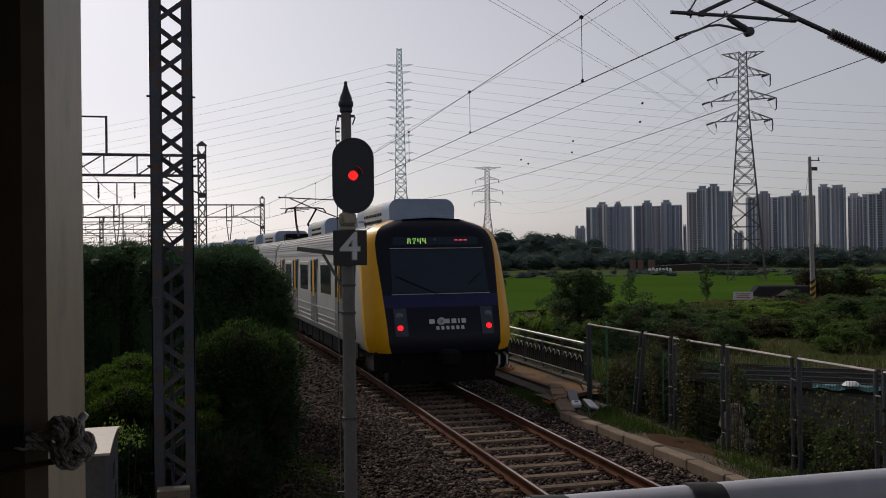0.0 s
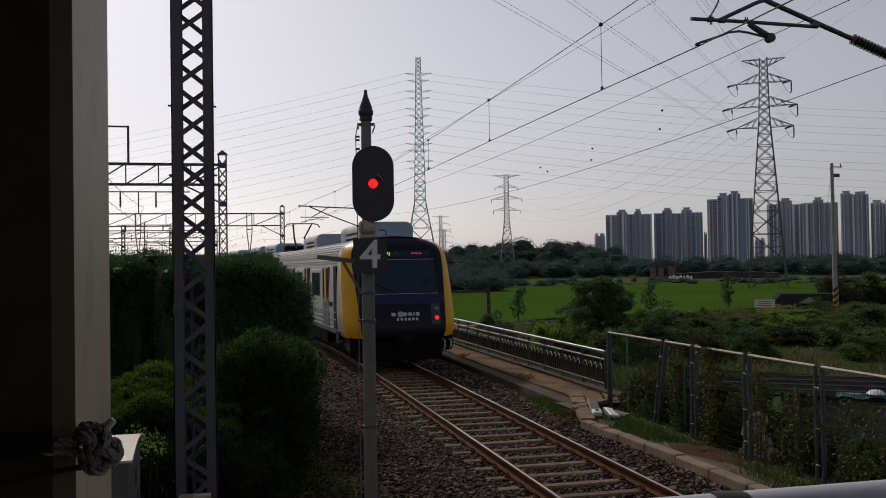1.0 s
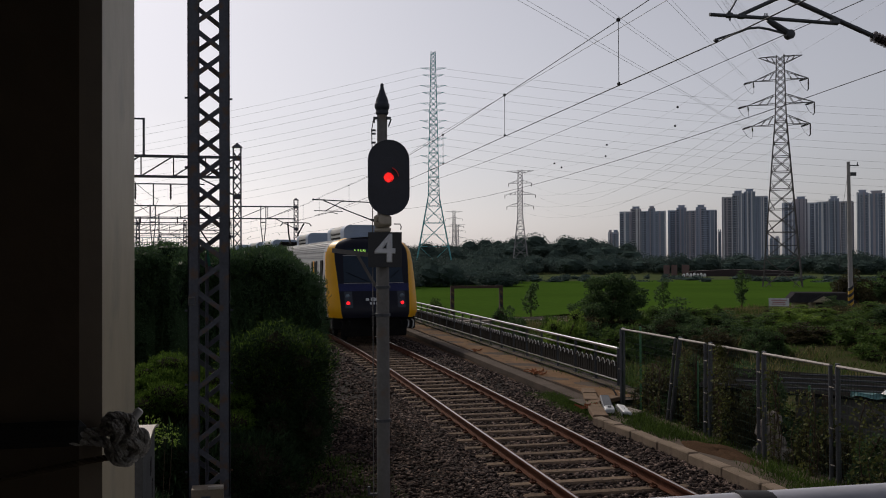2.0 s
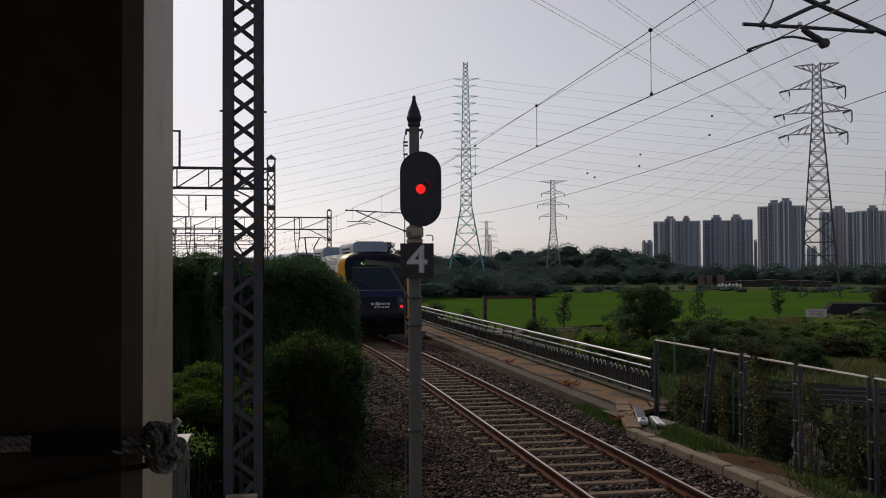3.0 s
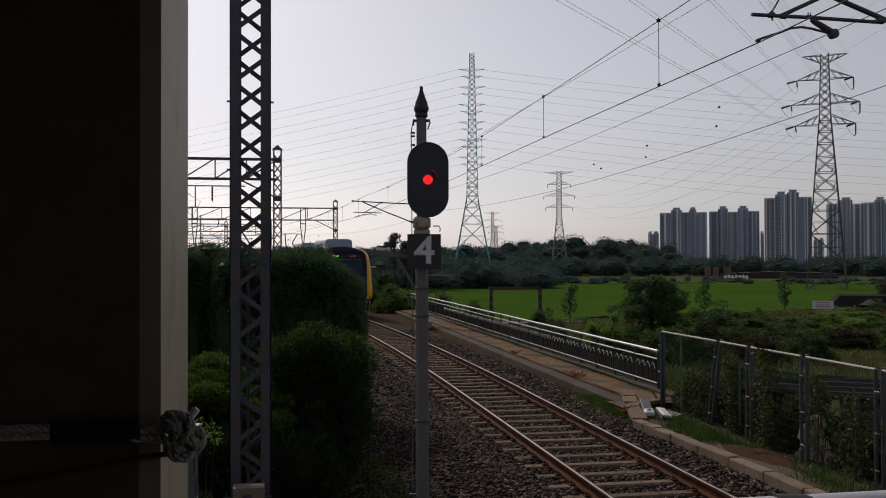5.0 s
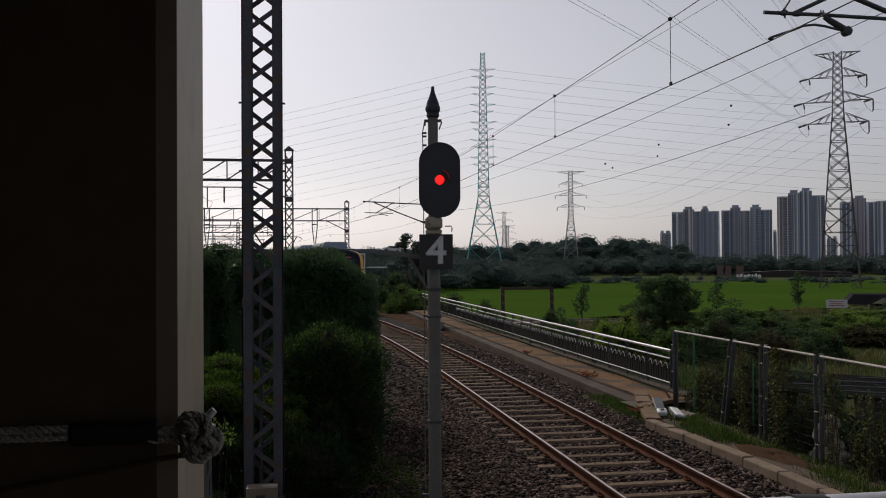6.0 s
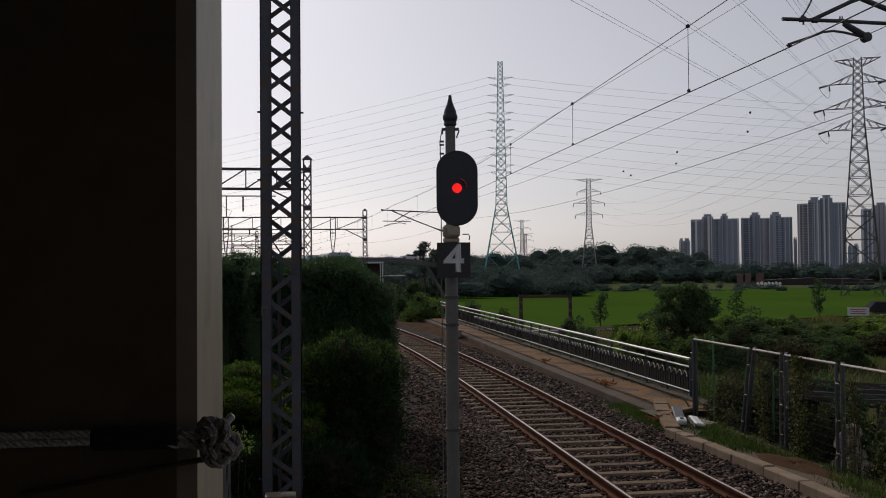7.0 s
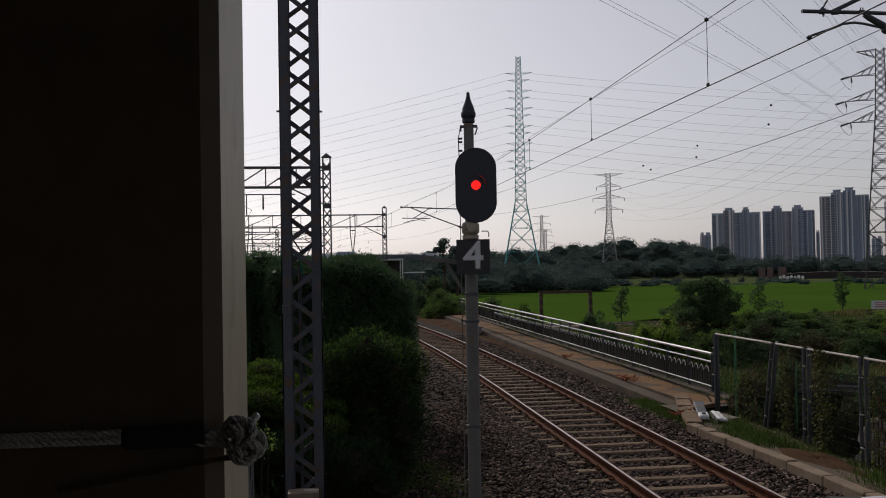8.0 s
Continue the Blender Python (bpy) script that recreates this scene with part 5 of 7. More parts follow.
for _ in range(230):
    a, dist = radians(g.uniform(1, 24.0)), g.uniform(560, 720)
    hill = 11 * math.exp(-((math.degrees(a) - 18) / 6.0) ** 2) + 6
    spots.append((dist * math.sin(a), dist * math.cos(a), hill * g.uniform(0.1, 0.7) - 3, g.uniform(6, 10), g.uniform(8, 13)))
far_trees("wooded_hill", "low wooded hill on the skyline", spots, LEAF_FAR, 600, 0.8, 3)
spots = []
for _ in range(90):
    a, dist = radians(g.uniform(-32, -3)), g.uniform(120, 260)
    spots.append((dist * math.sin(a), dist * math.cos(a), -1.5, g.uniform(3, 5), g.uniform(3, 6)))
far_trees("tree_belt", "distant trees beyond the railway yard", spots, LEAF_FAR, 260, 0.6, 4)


def open_tree(x, y, h, wide, seed):
    """A tall tree with an open crown: trunk, limbs and separate leaf clumps."""
    g = np.random.default_rng(seed)
    z = -3.0
    t = thing("tall_tree", "tall open-crowned tree standing above the tree belt", "tree", "tall trees")
    part("trunk", Shape().tube([(x, y, z - 0.2), (x + 0.2, y, z + h * 0.45), (x - 0.1, y, z + h * 0.9)], [0.28, 0.2, 0.05], 7), BARK, t, "", True)
    blobs = []
    for k in range(17):
        f, hh = g.uniform(0, 6.28), g.uniform(0.5, 0.98)
        q = wide * g.uniform(0.25, 1.0) * (1.25 - 0.75 * hh)
        c = (x + q * math.cos(f), y + q * math.sin(f), z + h * hh)
        part("limb", Shape().tube([(x, y, z + h * hh - 1.3), (x + 0.55 * q * math.cos(f), y + 0.55 * q * math.sin(f), c[2] - 0.45), c], [0.08, 0.05, 0.02], 5), BARK, t, "", True)
        blobs.append((*c, g.uniform(0.5, 0.95), g.uniform(0.5, 0.95), g.uniform(0.35, 0.6)))
    p, d = crown(blobs, 2600, g, 0.15)
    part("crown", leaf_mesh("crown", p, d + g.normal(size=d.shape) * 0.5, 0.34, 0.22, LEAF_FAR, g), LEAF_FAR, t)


for i, (a, dist, h, wide) in enumerate(((7.1, 178, 11.6, 3.0), (7.9, 182, 10.2, 2.0), (8.6, 184, 9.4, 1.8))):
    open_tree(dist * math.sin(radians(a)), dist * math.cos(radians(a)), h, wide, 90 + i)

spots = []
for _ in range(150):
    a, dist = radians(g.uniform(4, 42)), g.uniform(236, 300)
    spots.append((dist * math.sin(a), dist * math.cos(a), -3.0, g.uniform(0.8, 2.6), g.uniform(0.6, 1.7)))
far_trees("hedge_scrub", "scattered low scrub on the meadow beyond the paddy", spots, LEAF_FAR, 110, 0.4, 6)


# ---- overhead line of the track ----
def wire(pts, r, sag=0.0, k=12):
    """Points of a hanging wire between two ends."""
    a, b = Vector(pts[0]), Vector(pts[1])
    return [a.lerp(b, i / k) - Vector((0, 0, 4 * sag * (i / k) * (1 - i / k))) for i in range(k + 1)]


CW, MW0 = 5.22, 6.13
overhead = thing("overhead_line", "contact wire and carrier wire with droppers above the track", "overhead wire")
ys = [-24.0, 8.9, 44.0, 80.0, 116.0]
cpts, mpts = [], []
for a, b in zip(ys, ys[1:]):
    for j in range(12):
        s = a + (b - a) * j / 12
        st = 0.03 * (1 if ys.index(a) % 2 else -1) * (1 - 2 * j / 12)
        f = j / 12
        cpts.append(along(s, WIRE_X + st, CW + 4 * 0.08 * f * (1 - f))[0])
        mpts.append(along(s, WIRE_X + st * 0.4, MW0 - 4 * 0.12 * f * (1 - f))[0])
part("contact_wire", Shape().tube(cpts, 0.0070, 6), WIRE, overhead, "grooved copper contact wire")
part("carrier_wire", Shape().tube(mpts, 0.0060, 6), WIRE, overhead, "stranded carrier wire")
part("second_carrier", Shape().tube([q + Vector((min(0.4, max(-0.12, 0.16 - 0.033 * (q.y - 11.4))), 0, -0.02)) for q in mpts], 0.0035, 5), WIRE, overhead, "thin second carrier wire")
for a, b in zip(ys[1:], ys[2:]):
    s = a + 2.5
    while s < b - 1.5 and s < 100:
        f = (s - a) / (b - a)
        zt, zc = MW0 - 4 * 0.12 * f * (1 - f), CW + 4 * 0.08 * f * (1 - f)
        p, _ = along(s, WIRE_X, 0)
        part("dropper", Shape().tube([(p.x, p.y, zc), (p.x, p.y, zt)], 0.0045, 5), WIRE, overhead)
        part("dropper_clip", Shape().box((p.x, p.y, zc + 0.012), (0.03, 0.05, 0.04), ch=0.006), WIRE, overhead)
        part("dropper_clip", Shape().lathe([(0.004, -0.03), (0.03, -0.012), (0.03, 0.012), (0.004, 0.03)], 8, Matrix.Translation((p.x, p.y, zt))), WIRE, overhead)
        s += 5.35

feeders = thing("feeder_lines", "bare feeder wires strung beside the track", "overhead wire")
for off, z, sg in ((2.635, 6.115, 0.15), (3.385, 5.445, 0.36)):
    for a, b in zip(ys, ys[1:]):
        pts = []
        for j in range(11):
            f = j / 10
            pts.append(along(a + (b - a) * f, off, z - 4 * sg * f * (1 - f))[0])
        part("feeder_wire", Shape().tube(pts, 0.0055, 6), WIRE, feeders)


def cantilever(base_s, off):
    """Bracket tubes that hold the wires: stay, arm, registration arm, ribbed insulators."""
    p, h = along(base_s, 0.035)
    t = thing("catenary_bracket", "dark tubular catenary bracket with ribbed insulators", "catenary bracket", "catenary brackets", m=pose(p.x, p.y, 0, 0, 0, h))
    part("bracket_tube", Shape().tube([(-0.02, 0, 5.512), (0.7, 0, 5.508), (1.50, 0, 5.492)], 0.020, 10), STEEL_DARK, t, "", True)
    part("stay_tube", Shape().tube([(off - 0.5, 0, 5.10), (1.98, 0, 5.363), (1.46, 0, 5.545), (0.95, 0, 5.725), (0.05, 0, 6.06)], 0.027, 10), STEEL_DARK, t, "", True)
    part("strut_tube", Shape().tube([(0.34, 0, 5.525), (0.75, 0, 5.717), (0.98, 0, 5.80)], 0.022, 10), STEEL_DARK, t, "", True)
    part("top_tube", Shape().tube([(off - 0.5, 0, 6.75), (0.02, 0, 6.12)], 0.024, 10), STEEL_DARK, t, "", True)
    part("registration_arm", Shape().tube([(0.04, 0, CW + 0.024), (0.09, 0, CW + 0.045), (0.285, 0, 5.331), (0.42, 0, 5.385), (0.546, 0, 5.403), (0.66, 0, 5.392), (0.88, 0, 5.348)], 0.013, 10), STEEL_DARK, t, "", True)
    part("drop_bracket", Shape().tube([(0.655, 0, 5.49), (0.72, 0, 5.455), (0.90, 0, 5.36)], [0.024, 0.034, 0.038], 8).lathe([(0.02, -0.045), (0.05, -0.035), (0.05, 0.035), (0.02, 0.045)], 12, pose(0.915, 0, 5.345, 90, 0, 0)).box((0.63, 0, 5.515), (0.075, 0.05, 0.03), ch=0.006), STEEL_DARK, t, "", True)
    for c, sz in (((0.05, 0, CW + 0.022), (0.05, 0.05, 0.035)), ((0.205, 0, 5.515), (0.075, 0.055, 0.055)), ((1.47, 0, 5.515), (0.10, 0.06, 0.065)), ((0.345, 0, 5.512), (0.085, 0.055, 0.055))):
        part("wire_clamp", Shape().box(c, sz, ch=0.012), STEEL_DARK, t)
    for x in (0.625, 0.65, 0.20):
        part("clamp_bolt", Shape().tube([(x, 0, 5.50), (x, 0, 5.56)], 0.007, 6), STEEL_DARK, t)
    part("hanger", Shape().tube([(0.214, 0, 5.46), (0.214, 0, 5.56), (0.26, 0, 5.63), (0.299, 0, 5.70), (0.36, 0, 5.86), (0.40, 0, 5.95)], 0.010, 6), STEEL_DARK, t)
    for (x0, z0), (x1, z1) in (((1.93, 5.381), (2.66, 5.115)), ((off - 0.9, 6.66), (off - 0.35, 6.78))):
        a, b = Vector((x0, 0, z0)), Vector((x1, 0, z1))
        d = (b - a).normalized()
        q = d.to_track_quat("Z", "Y").to_matrix().to_4x4()
        l, prof = (b - a).length, [(0.03, 0.0)]
        k = int(l / 0.042)
        for i in range(k):
            c = (i + 0.5) * l / k
            prof += [(0.036, c - 0.016), (0.062, c - 0.004), (0.062, c + 0.002), (0.036, c + 0.012)]
        prof.append((0.03, l))
        part("ribbed_insulator", Shape().lathe(prof, 14, Matrix.Translation(a) @ q), PORCELAIN, t, "brown ribbed insulator", True)
    part("mast_clamp", Shape().box((off - 0.28, 0, 5.05), (0.2, 0.2, 0.12)).box((off - 0.28, 0, 6.78), (0.2, 0.2, 0.12)), STEEL_DARK, t)
    return t


cantilever(8.9, 3.15)
lattice_mast("grey lattice mast carrying the catenary bracket by the fence", TRACK_X + 3.22, 8.95, -0.5, 8.2, 0.36, 0.075, 0.04, 0.40, "track masts")


def flat_bracket(base_s, off):
    """A bracket with a level top tube, a long diagonal brace and a hooked registration arm."""
    p, h = along(base_s)
    t = thing("catenary_bracket", "dark catenary bracket with a level top tube and diagonal brace", "catenary bracket", "catenary brackets", m=pose(p.x, p.y, 0, 0, 0, h))
    part("top_tube", Shape().tube([(off - 3.41, 0, 5.87), (off - 2.0, 0, 5.81), (off - 0.05, 0, 5.74)], 0.028, 10), STEEL_DARK, t, "", True)
    part("brace_tube", Shape().tube([(off - 2.87, 0, 5.82), (off - 1.75, 0, 5.36), (off - 0.05, 0, 4.72)], 0.028, 10), STEEL_DARK, t, "", True)
    part("strut_tube", Shape().tube([(off - 2.82, 0, 5.31), (off - 1.93, 0, 5.84)], 0.022, 10), STEEL_DARK, t, "", True)
    part("steady_tube", Shape().tube([(off - 3.33, 0, 5.34), (off - 2.6, 0, 5.33), (off - 1.97, 0, 5.31)], 0.020, 10), STEEL_DARK, t, "", True)
    part("registration_arm", Shape().tube([(off - 3.28, 0, 5.10), (off - 2.9, 0, 5.22), (off - 2.47, 0, 5.26), (off - 2.2, 0, 5.20)], 0.016, 8), STEEL_DARK, t, "", True)
    for x in (off - 3.36, off - 2.85, off - 1.95):
        part("hanger_clamp", Shape().box((x, 0, 5.73 - 0.04 * (x - off)), (0.07, 0.06, 0.09), ch=0.012), STEEL_DARK, t)
    for z in (5.74, 4.72):
        part("mast_clamp", Shape().box((off - 0.02, 0, z), (0.16, 0.2, 0.12), ch=0.015), STEEL_DARK, t)
    for (x0, z0), (x1, z1) in (((off - 0.62, 4.935), (off - 0.18, 4.770)), ((off - 0.62, 5.761), (off - 0.18, 5.745))):
        a, b = Vector((x0, 0, z0)), Vector((x1, 0, z1))
        q = (b - a).to_track_quat("Z", "Y").to_matrix().to_4x4()
        l, prof = (b - a).length, [(0.03, 0.0)]
        for i in range(9):
            c = (i + 0.5) * l / 9
            prof += [(0.036, c - 0.016), (0.058, c - 0.004), (0.058, c + 0.002), (0.036, c + 0.012)]
        part("ribbed_insulator", Shape().lathe(prof + [(0.03, l)], 12, Matrix.Translation(a) @ q), PORCELAIN, t, "brown ribbed insulator", True)


flat_bracket(44.0, 2.75)
p44 = along(44.0, 2.82)[0]
lattice_mast("lattice mast carrying the bracket beyond the signal", p44.x, p44.y, -0.5, 6.9, 0.30, 0.075, 0.04, 0.40, "track masts")
pf = thing("mast_foundation", "concrete footing under the lattice mast", "foundation", kind="structure")
part("block", Shape().box((p44.x, p44.y, -0.05), (0.7, 0.7, 0.35), ch=0.03), CONCRETE, pf)


# ---- portal gantries over the yard ----
def gantry(label, y, x0, x1, zb, zt, mast_top, masts, bays, group="yard gantries"):
    t = thing("catenary_gantry", label, "gantry", group)
    for x in masts:
        w = 0.42
        for sx in (-1, 1):
            for sy in (-1, 1):
                part("gantry_leg", Shape().bar((x + sx * w / 2, y + sy * w / 2, -1.2), (x + sx * w / 2, y + sy * w / 2, mast_top), 0.085, 0.085), STEEL_MAST, t)
        k = int((mast_top + 1.2) / 0.55)
        for i in range(k):
            z = -1.2 + i * 0.55
            for sy in (-1, 1):
                for q in (-1, 1):
                    part("lacing_bar", Shape().bar((x - q * w / 2, y + sy * w / 2, z), (x + q * w / 2, y + sy * w / 2, z + 0.55), 0.05, 0.03, (0, 1, 0)), STEEL_MAST, t)
        part("mast_cap", Shape().add([(x - 0.3, y - 0.3, mast_top), (x + 0.3, y - 0.3, mast_top), (x + 0.3, y + 0.3, mast_top), (x - 0.3, y + 0.3, mast_top), (x, y, mast_top + 0.28)], [(3, 2, 1, 0), (0, 1, 4), (1, 2, 4), (2, 3, 4), (3, 0, 4)]), STEEL_MAST, t)
        part("knee", Shape().bar((x - 2.2, y, zb), (x, y, zb - 1.1), 0.09, 0.09), STEEL_MAST, t)
        for z in (zt - 0.06, zb - 1.12):
            part("joint_plate", Shape().box((x, y - w / 2 - 0.05, z), (w + 0.06, 0.02, 0.3)), STEEL_MAST, t)
    for z in (zb, zt):
        for dy in (-0.2, 0.2):
            part("chord", Shape().bar((x0, y + dy, z), (x1, y + dy, z), 0.11, 0.11), STEEL_MAST, t)
    step = (x1 - x0) / bays
    for i in range(bays):
        a = x0 + i * step
        part("web_member", Shape().bar((a, y - 0.2, zb), (a, y - 0.2, zt), 0.07, 0.07).bar((a, y - 0.2, zb), (a + step, y - 0.2, zt), 0.07, 0.07), STEEL_MAST, t)
    return t


ga = gantry("lattice portal gantry across the railway yard", 54.7, -26.33, 0.0, 7.80, 8.95, 9.53, (0.0,), 15)
part("cable_frame", Shape().bar((-5.14, 54.7, 8.95), (-5.14, 54.7, 11.1), 0.12, 0.12).bar((-5.14, 54.7, 11.05), (-8.5, 54.7, 11.05), 0.09, 0.09), STEEL_MAST, ga)
gb = gantry("lattice portal gantry farther along the yard", 101.6, -42, 6.2, 7.6, 8.9, 9.6, (6.2,), 16)
for x in (2.72, -8.67, -20.5):
    part("drop_post", Shape().bar((x - 0.27, 101.6, 9.0), (x - 0.27, 101.6, 6.9), 0.1, 0.1).bar((x + 0.27, 101.6, 9.0), (x + 0.27, 101.6, 6.9), 0.1, 0.1).bar((x - 0.27, 101.6, 6.9), (x - 0.08, 101.6, 5.2), 0.1, 0.1).bar((x + 0.27, 101.6, 6.9), (x + 0.08, 101.6, 5.2), 0.1, 0.1).bar((x - 0.08, 101.6, 5.2), (x - 0.08, 101.6, 1.5), 0.1, 0.1).bar((x + 0.08, 101.6, 5.2), (x + 0.08, 101.6, 1.5), 0.1, 0.1).bar((x - 0.27, 101.6, 7.2), (x + 0.27, 101.6, 7.2), 0.16, 0.1), STEEL_MAST, gb)
part("top_arm", Shape().bar((-8.6, 101.6, 8.9), (-8.6, 101.6, 11.2), 0.12, 0.12).bar((-15.5, 101.6, 11.2), (-3.4, 101.6, 11.2), 0.12, 0.12), STEEL_MAST, gb)
for x in (-14.2, -10.4, -6.85):
    part("insulator", Shape().lathe([(0.03, 0), (0.11, -0.15), (0.06, -0.25), (0.12, -0.4), (0.06, -0.5), (0.13, -0.7), (0.06, -0.85), (0.13, -1.05), (0.06, -1.2), (0.12, -1.4), (0.03, -1.7)], 8, Matrix.Translation((x, 101.6, 11.2))), PORCELAIN, gb)
gantry("lattice portal gantry farther down the yard", 130, -60, -1.05, 7.3, 8.3, 8.8, (-1.05, -13.0), 20)
gantry("lattice portal gantry far down the yard", 150, -62, 0, 7.4, 8.8, 9.4, (-8, -24), 18)
gantry("lattice portal gantry far down the yard", 205, -85, -8, 7.2, 8.6, 9.2, (-16, -40), 18)
for i, (x, y) in enumerate(((-9.5, 120), (-18.5, 120), (-30, 130))):
    t = thing("yard_bracket_arm", "thin cross arm with insulators over the yard tracks", "catenary bracket", "yard brackets")
    part("pole", Shape().bar((x, y, -1.2), (x, y, 9.0), 0.13, 0.13), STEEL_MAST, t)
    part("arm", Shape().bar((x - 3.2, y, 8.6), (x + 3.2, y, 8.6), 0.08, 0.08).bar((x, y, 5.6), (x + 2.6, y, 5.0), 0.06, 0.06).bar((x, y, 6.4), (x + 2.6, y, 6.4), 0.06, 0.06), STEEL_MAST, t)
    for dx in (-2.2, 2.2):
        part("insulator", Shape().lathe([(0.03, 0), (0.09, -0.1), (0.05, -0.2), (0.09, -0.3), (0.05, -0.4), (0.09, -0.5), (0.05, -0.6), (0.09, -0.7), (0.03, -0.85)], 8, Matrix.Translation((x + dx, y, 8.6))), PORCELAIN, t)
yard = thing("yard_wires", "contact wires over the neighbouring yard tracks", "overhead wire")
for x in (-3.0, -7.5, -12.0, -16.5):
    for z, sg in ((5.3, 0.05), (6.5, 0.5)):
        for y0, y1 in ((10, 54.7), (54.7, 101.6), (101.6, 150)):
            c = (y1 - 20) ** 2 / 900
            part("yard_wire", Shape().tube(wire([(x - max(0, (y0 - 20)) ** 2 / 900, y0, z), (x - c, y1, z)], 0.01, sg), 0.011, 4), WIRE, yard)

# teal footbridge far off on the yard side
TEAL = material("teal_bridge_paint", (0.20, 0.31, 0.37), (0.15, 0.25, 0.30), 0.4, 6, 0.6, 0, 0.0)
br = thing("road_bridge", "teal painted road bridge with a mesh parapet crossing the yard", "bridge")
part("deck", Shape().box((-37.4, 172, 4.95), (66, 4, 1.3), ch=0.1), TEAL, br)
part("parapet", Shape().box((-37.4, 170.1, 5.65), (66, 0.1, 0.12)).box((-37.4, 170.1, 7.35), (66, 0.1, 0.12)), TEAL, br)
for k in range(33):
    part("parapet_post", Shape().box((-67 + 1.95 * k, 170.1, 6.5), (0.1, 0.1, 1.8)), TEAL, br)
mesh_s = Shape()
for k in range(158):
    mesh_s.bar((-67.4 + 0.4 * k, 170.1, 5.6), (-67.4 + 0.4 * k, 170.1, 7.35), 0.03, 0.03)
part("parapet_mesh", mesh_s, TEAL, br)
for x in (-62, -48, -34, -20, -9):
    part("pier", Shape().box((x, 172, 1.7), (1.4, 2.4, 5.6), ch=0.1), CONCRETE, br)


# ---- pylons and their lines ----
def pylon(label, x, y, z0, h, base, waist_f, waist, top_w, arms, mat, turn, r=0.16, tips=(), arm_r=0.12, strain=False):
    """A lattice tower: legs from base to waist to top, crossed bracing, cross-arms with insulators."""
    t = thing("transmission_pylon", label, "pylon", "pylons", m=pose(x, y, z0, 0, 0, turn))

    def half(z):
        f = z / h
        return 0.5 * (base + (waist - base) * f / waist_f if f < waist_f else waist + (top_w - waist) * (f - waist_f) / (1 - waist_f))

    corners = [(-1, -1), (1, -1), (1, 1), (-1, 1)]
    for sx, sy in corners:
        a, b, c = half(0), half(h * waist_f), half(h)
        part("tower_leg", Shape().bar((sx * a, sy * a, 0), (sx * b, sy * b, h * waist_f), r * 1.5, r * 1.5).bar((sx * b, sy * b, h * waist_f), (sx * c, sy * c, h), r * 1.3, r * 1.3), mat, t)
    zs, z = [0.0], 0.0
    while z < h - 0.5:
        z += max(1.3 * half(z) * 2 * 0.62, h * 0.018)
        zs.append(min(z, h))
    for side in range(4):
        s = Shape()
        (ax, ay), (bx, by) = corners[side], corners[(side + 1) % 4]
        for z, q in zip(zs, zs[1:]):
            a, b = half(z), half(q)
            s.bar((ax * a, ay * a, z), (bx * b, by * b, q), r * 0.8, r * 0.8).bar((bx * a, by * a, z), (ax * b, ay * b, q), r * 0.8, r * 0.8)
            if a > 1.7:
                mz, mm = (z + q) / 2, (a + b) / 2
                s.bar((ax * mm, ay * mm, mz), (bx * mm, by * mm, mz), r * 0.5, r * 0.5)
                for (cx, cy), (dx, dy) in (((ax, ay), (bx, by)), ((bx, by), (ax, ay))):
                    s.bar((cx * mm, cy * mm, mz), (cx * a * 0.5 + dx * a * 0.0 + (cx + dx) * a * 0.25, cy * a * 0.5 + (cy + dy) * a * 0.25, z), r * 0.5, r * 0.5)
            if a > 1.2:
                s.bar((ax * b, ay * b, q), (bx * b, by * b, q), r * 0.8, r * 0.8)
        part("bracing", s, mat, t)
    for z, l, rise in arms:
        for sgn in (-1, 1):
            a = half(z)
            s = Shape()
            for sy in (-1, 1):
                s.bar((sgn * a, sy * a, z), (sgn * l, 0, z), arm_r, arm_r).bar((sgn * a, sy * a, z + rise), (sgn * l, 0, z), arm_r, arm_r)
                for f in (0.3, 0.6):
                    s.bar((sgn * (a + (l - a) * f), sy * a * (1 - f), z), (sgn * (a + (l - a) * (f - 0.22)), sy * a * (1 - f + 0.22), z + rise * (1 - f + 0.22)), arm_r * 0.7, arm_r * 0.7)
            part("crossarm", s, mat, t)
            if strain and rise > 0.2:
                part("insulator_string", Shape().tube([(sgn * l, 0, z), (sgn * l - 0.5, -0.3, z - 0.15), (sgn * l - 1.6, -2.2, z - 0.75), (sgn * l - 1.8, -2.6, z - 0.85)], [0.06, 0.2, 0.2, 0.06], 8).tube([(sgn * l, 0, z), (sgn * l + 0.1, 2.3, z - 0.7)], [0.1, 0.18], 6), PORCELAIN, t, "dark strain insulator string")
                part("jumper_loop", Shape().tube([(sgn * l - 1.8, -2.6, z - 0.85), (sgn * l - 1.0, -1.6, z - 2.1), (sgn * l - 0.2, 0.0, z - 2.6), (sgn * l + 0.1, 1.4, z - 2.0), (sgn * l + 0.1, 2.3, z - 0.7)], 0.035, 5), WIRE, t)
                if sgn > 0:
                    part("jumper_string", Shape().tube([(l, 0, z), (l, 0, z - 0.4), (l, 0, z - 2.2), (l - 0.3, 0, z - 2.55)], [0.06, 0.13, 0.13, 0.05], 6), PORCELAIN, t)
            elif rise > 0.2 and l > 2.5:
                part("insulator_string", Shape().tube([(sgn * l, 0, z), (sgn * l, 0.3, z - 0.9), (sgn * l, 0.4, z - 1.8)], [0.1, 0.2, 0.1], 6), PORCELAIN, t)
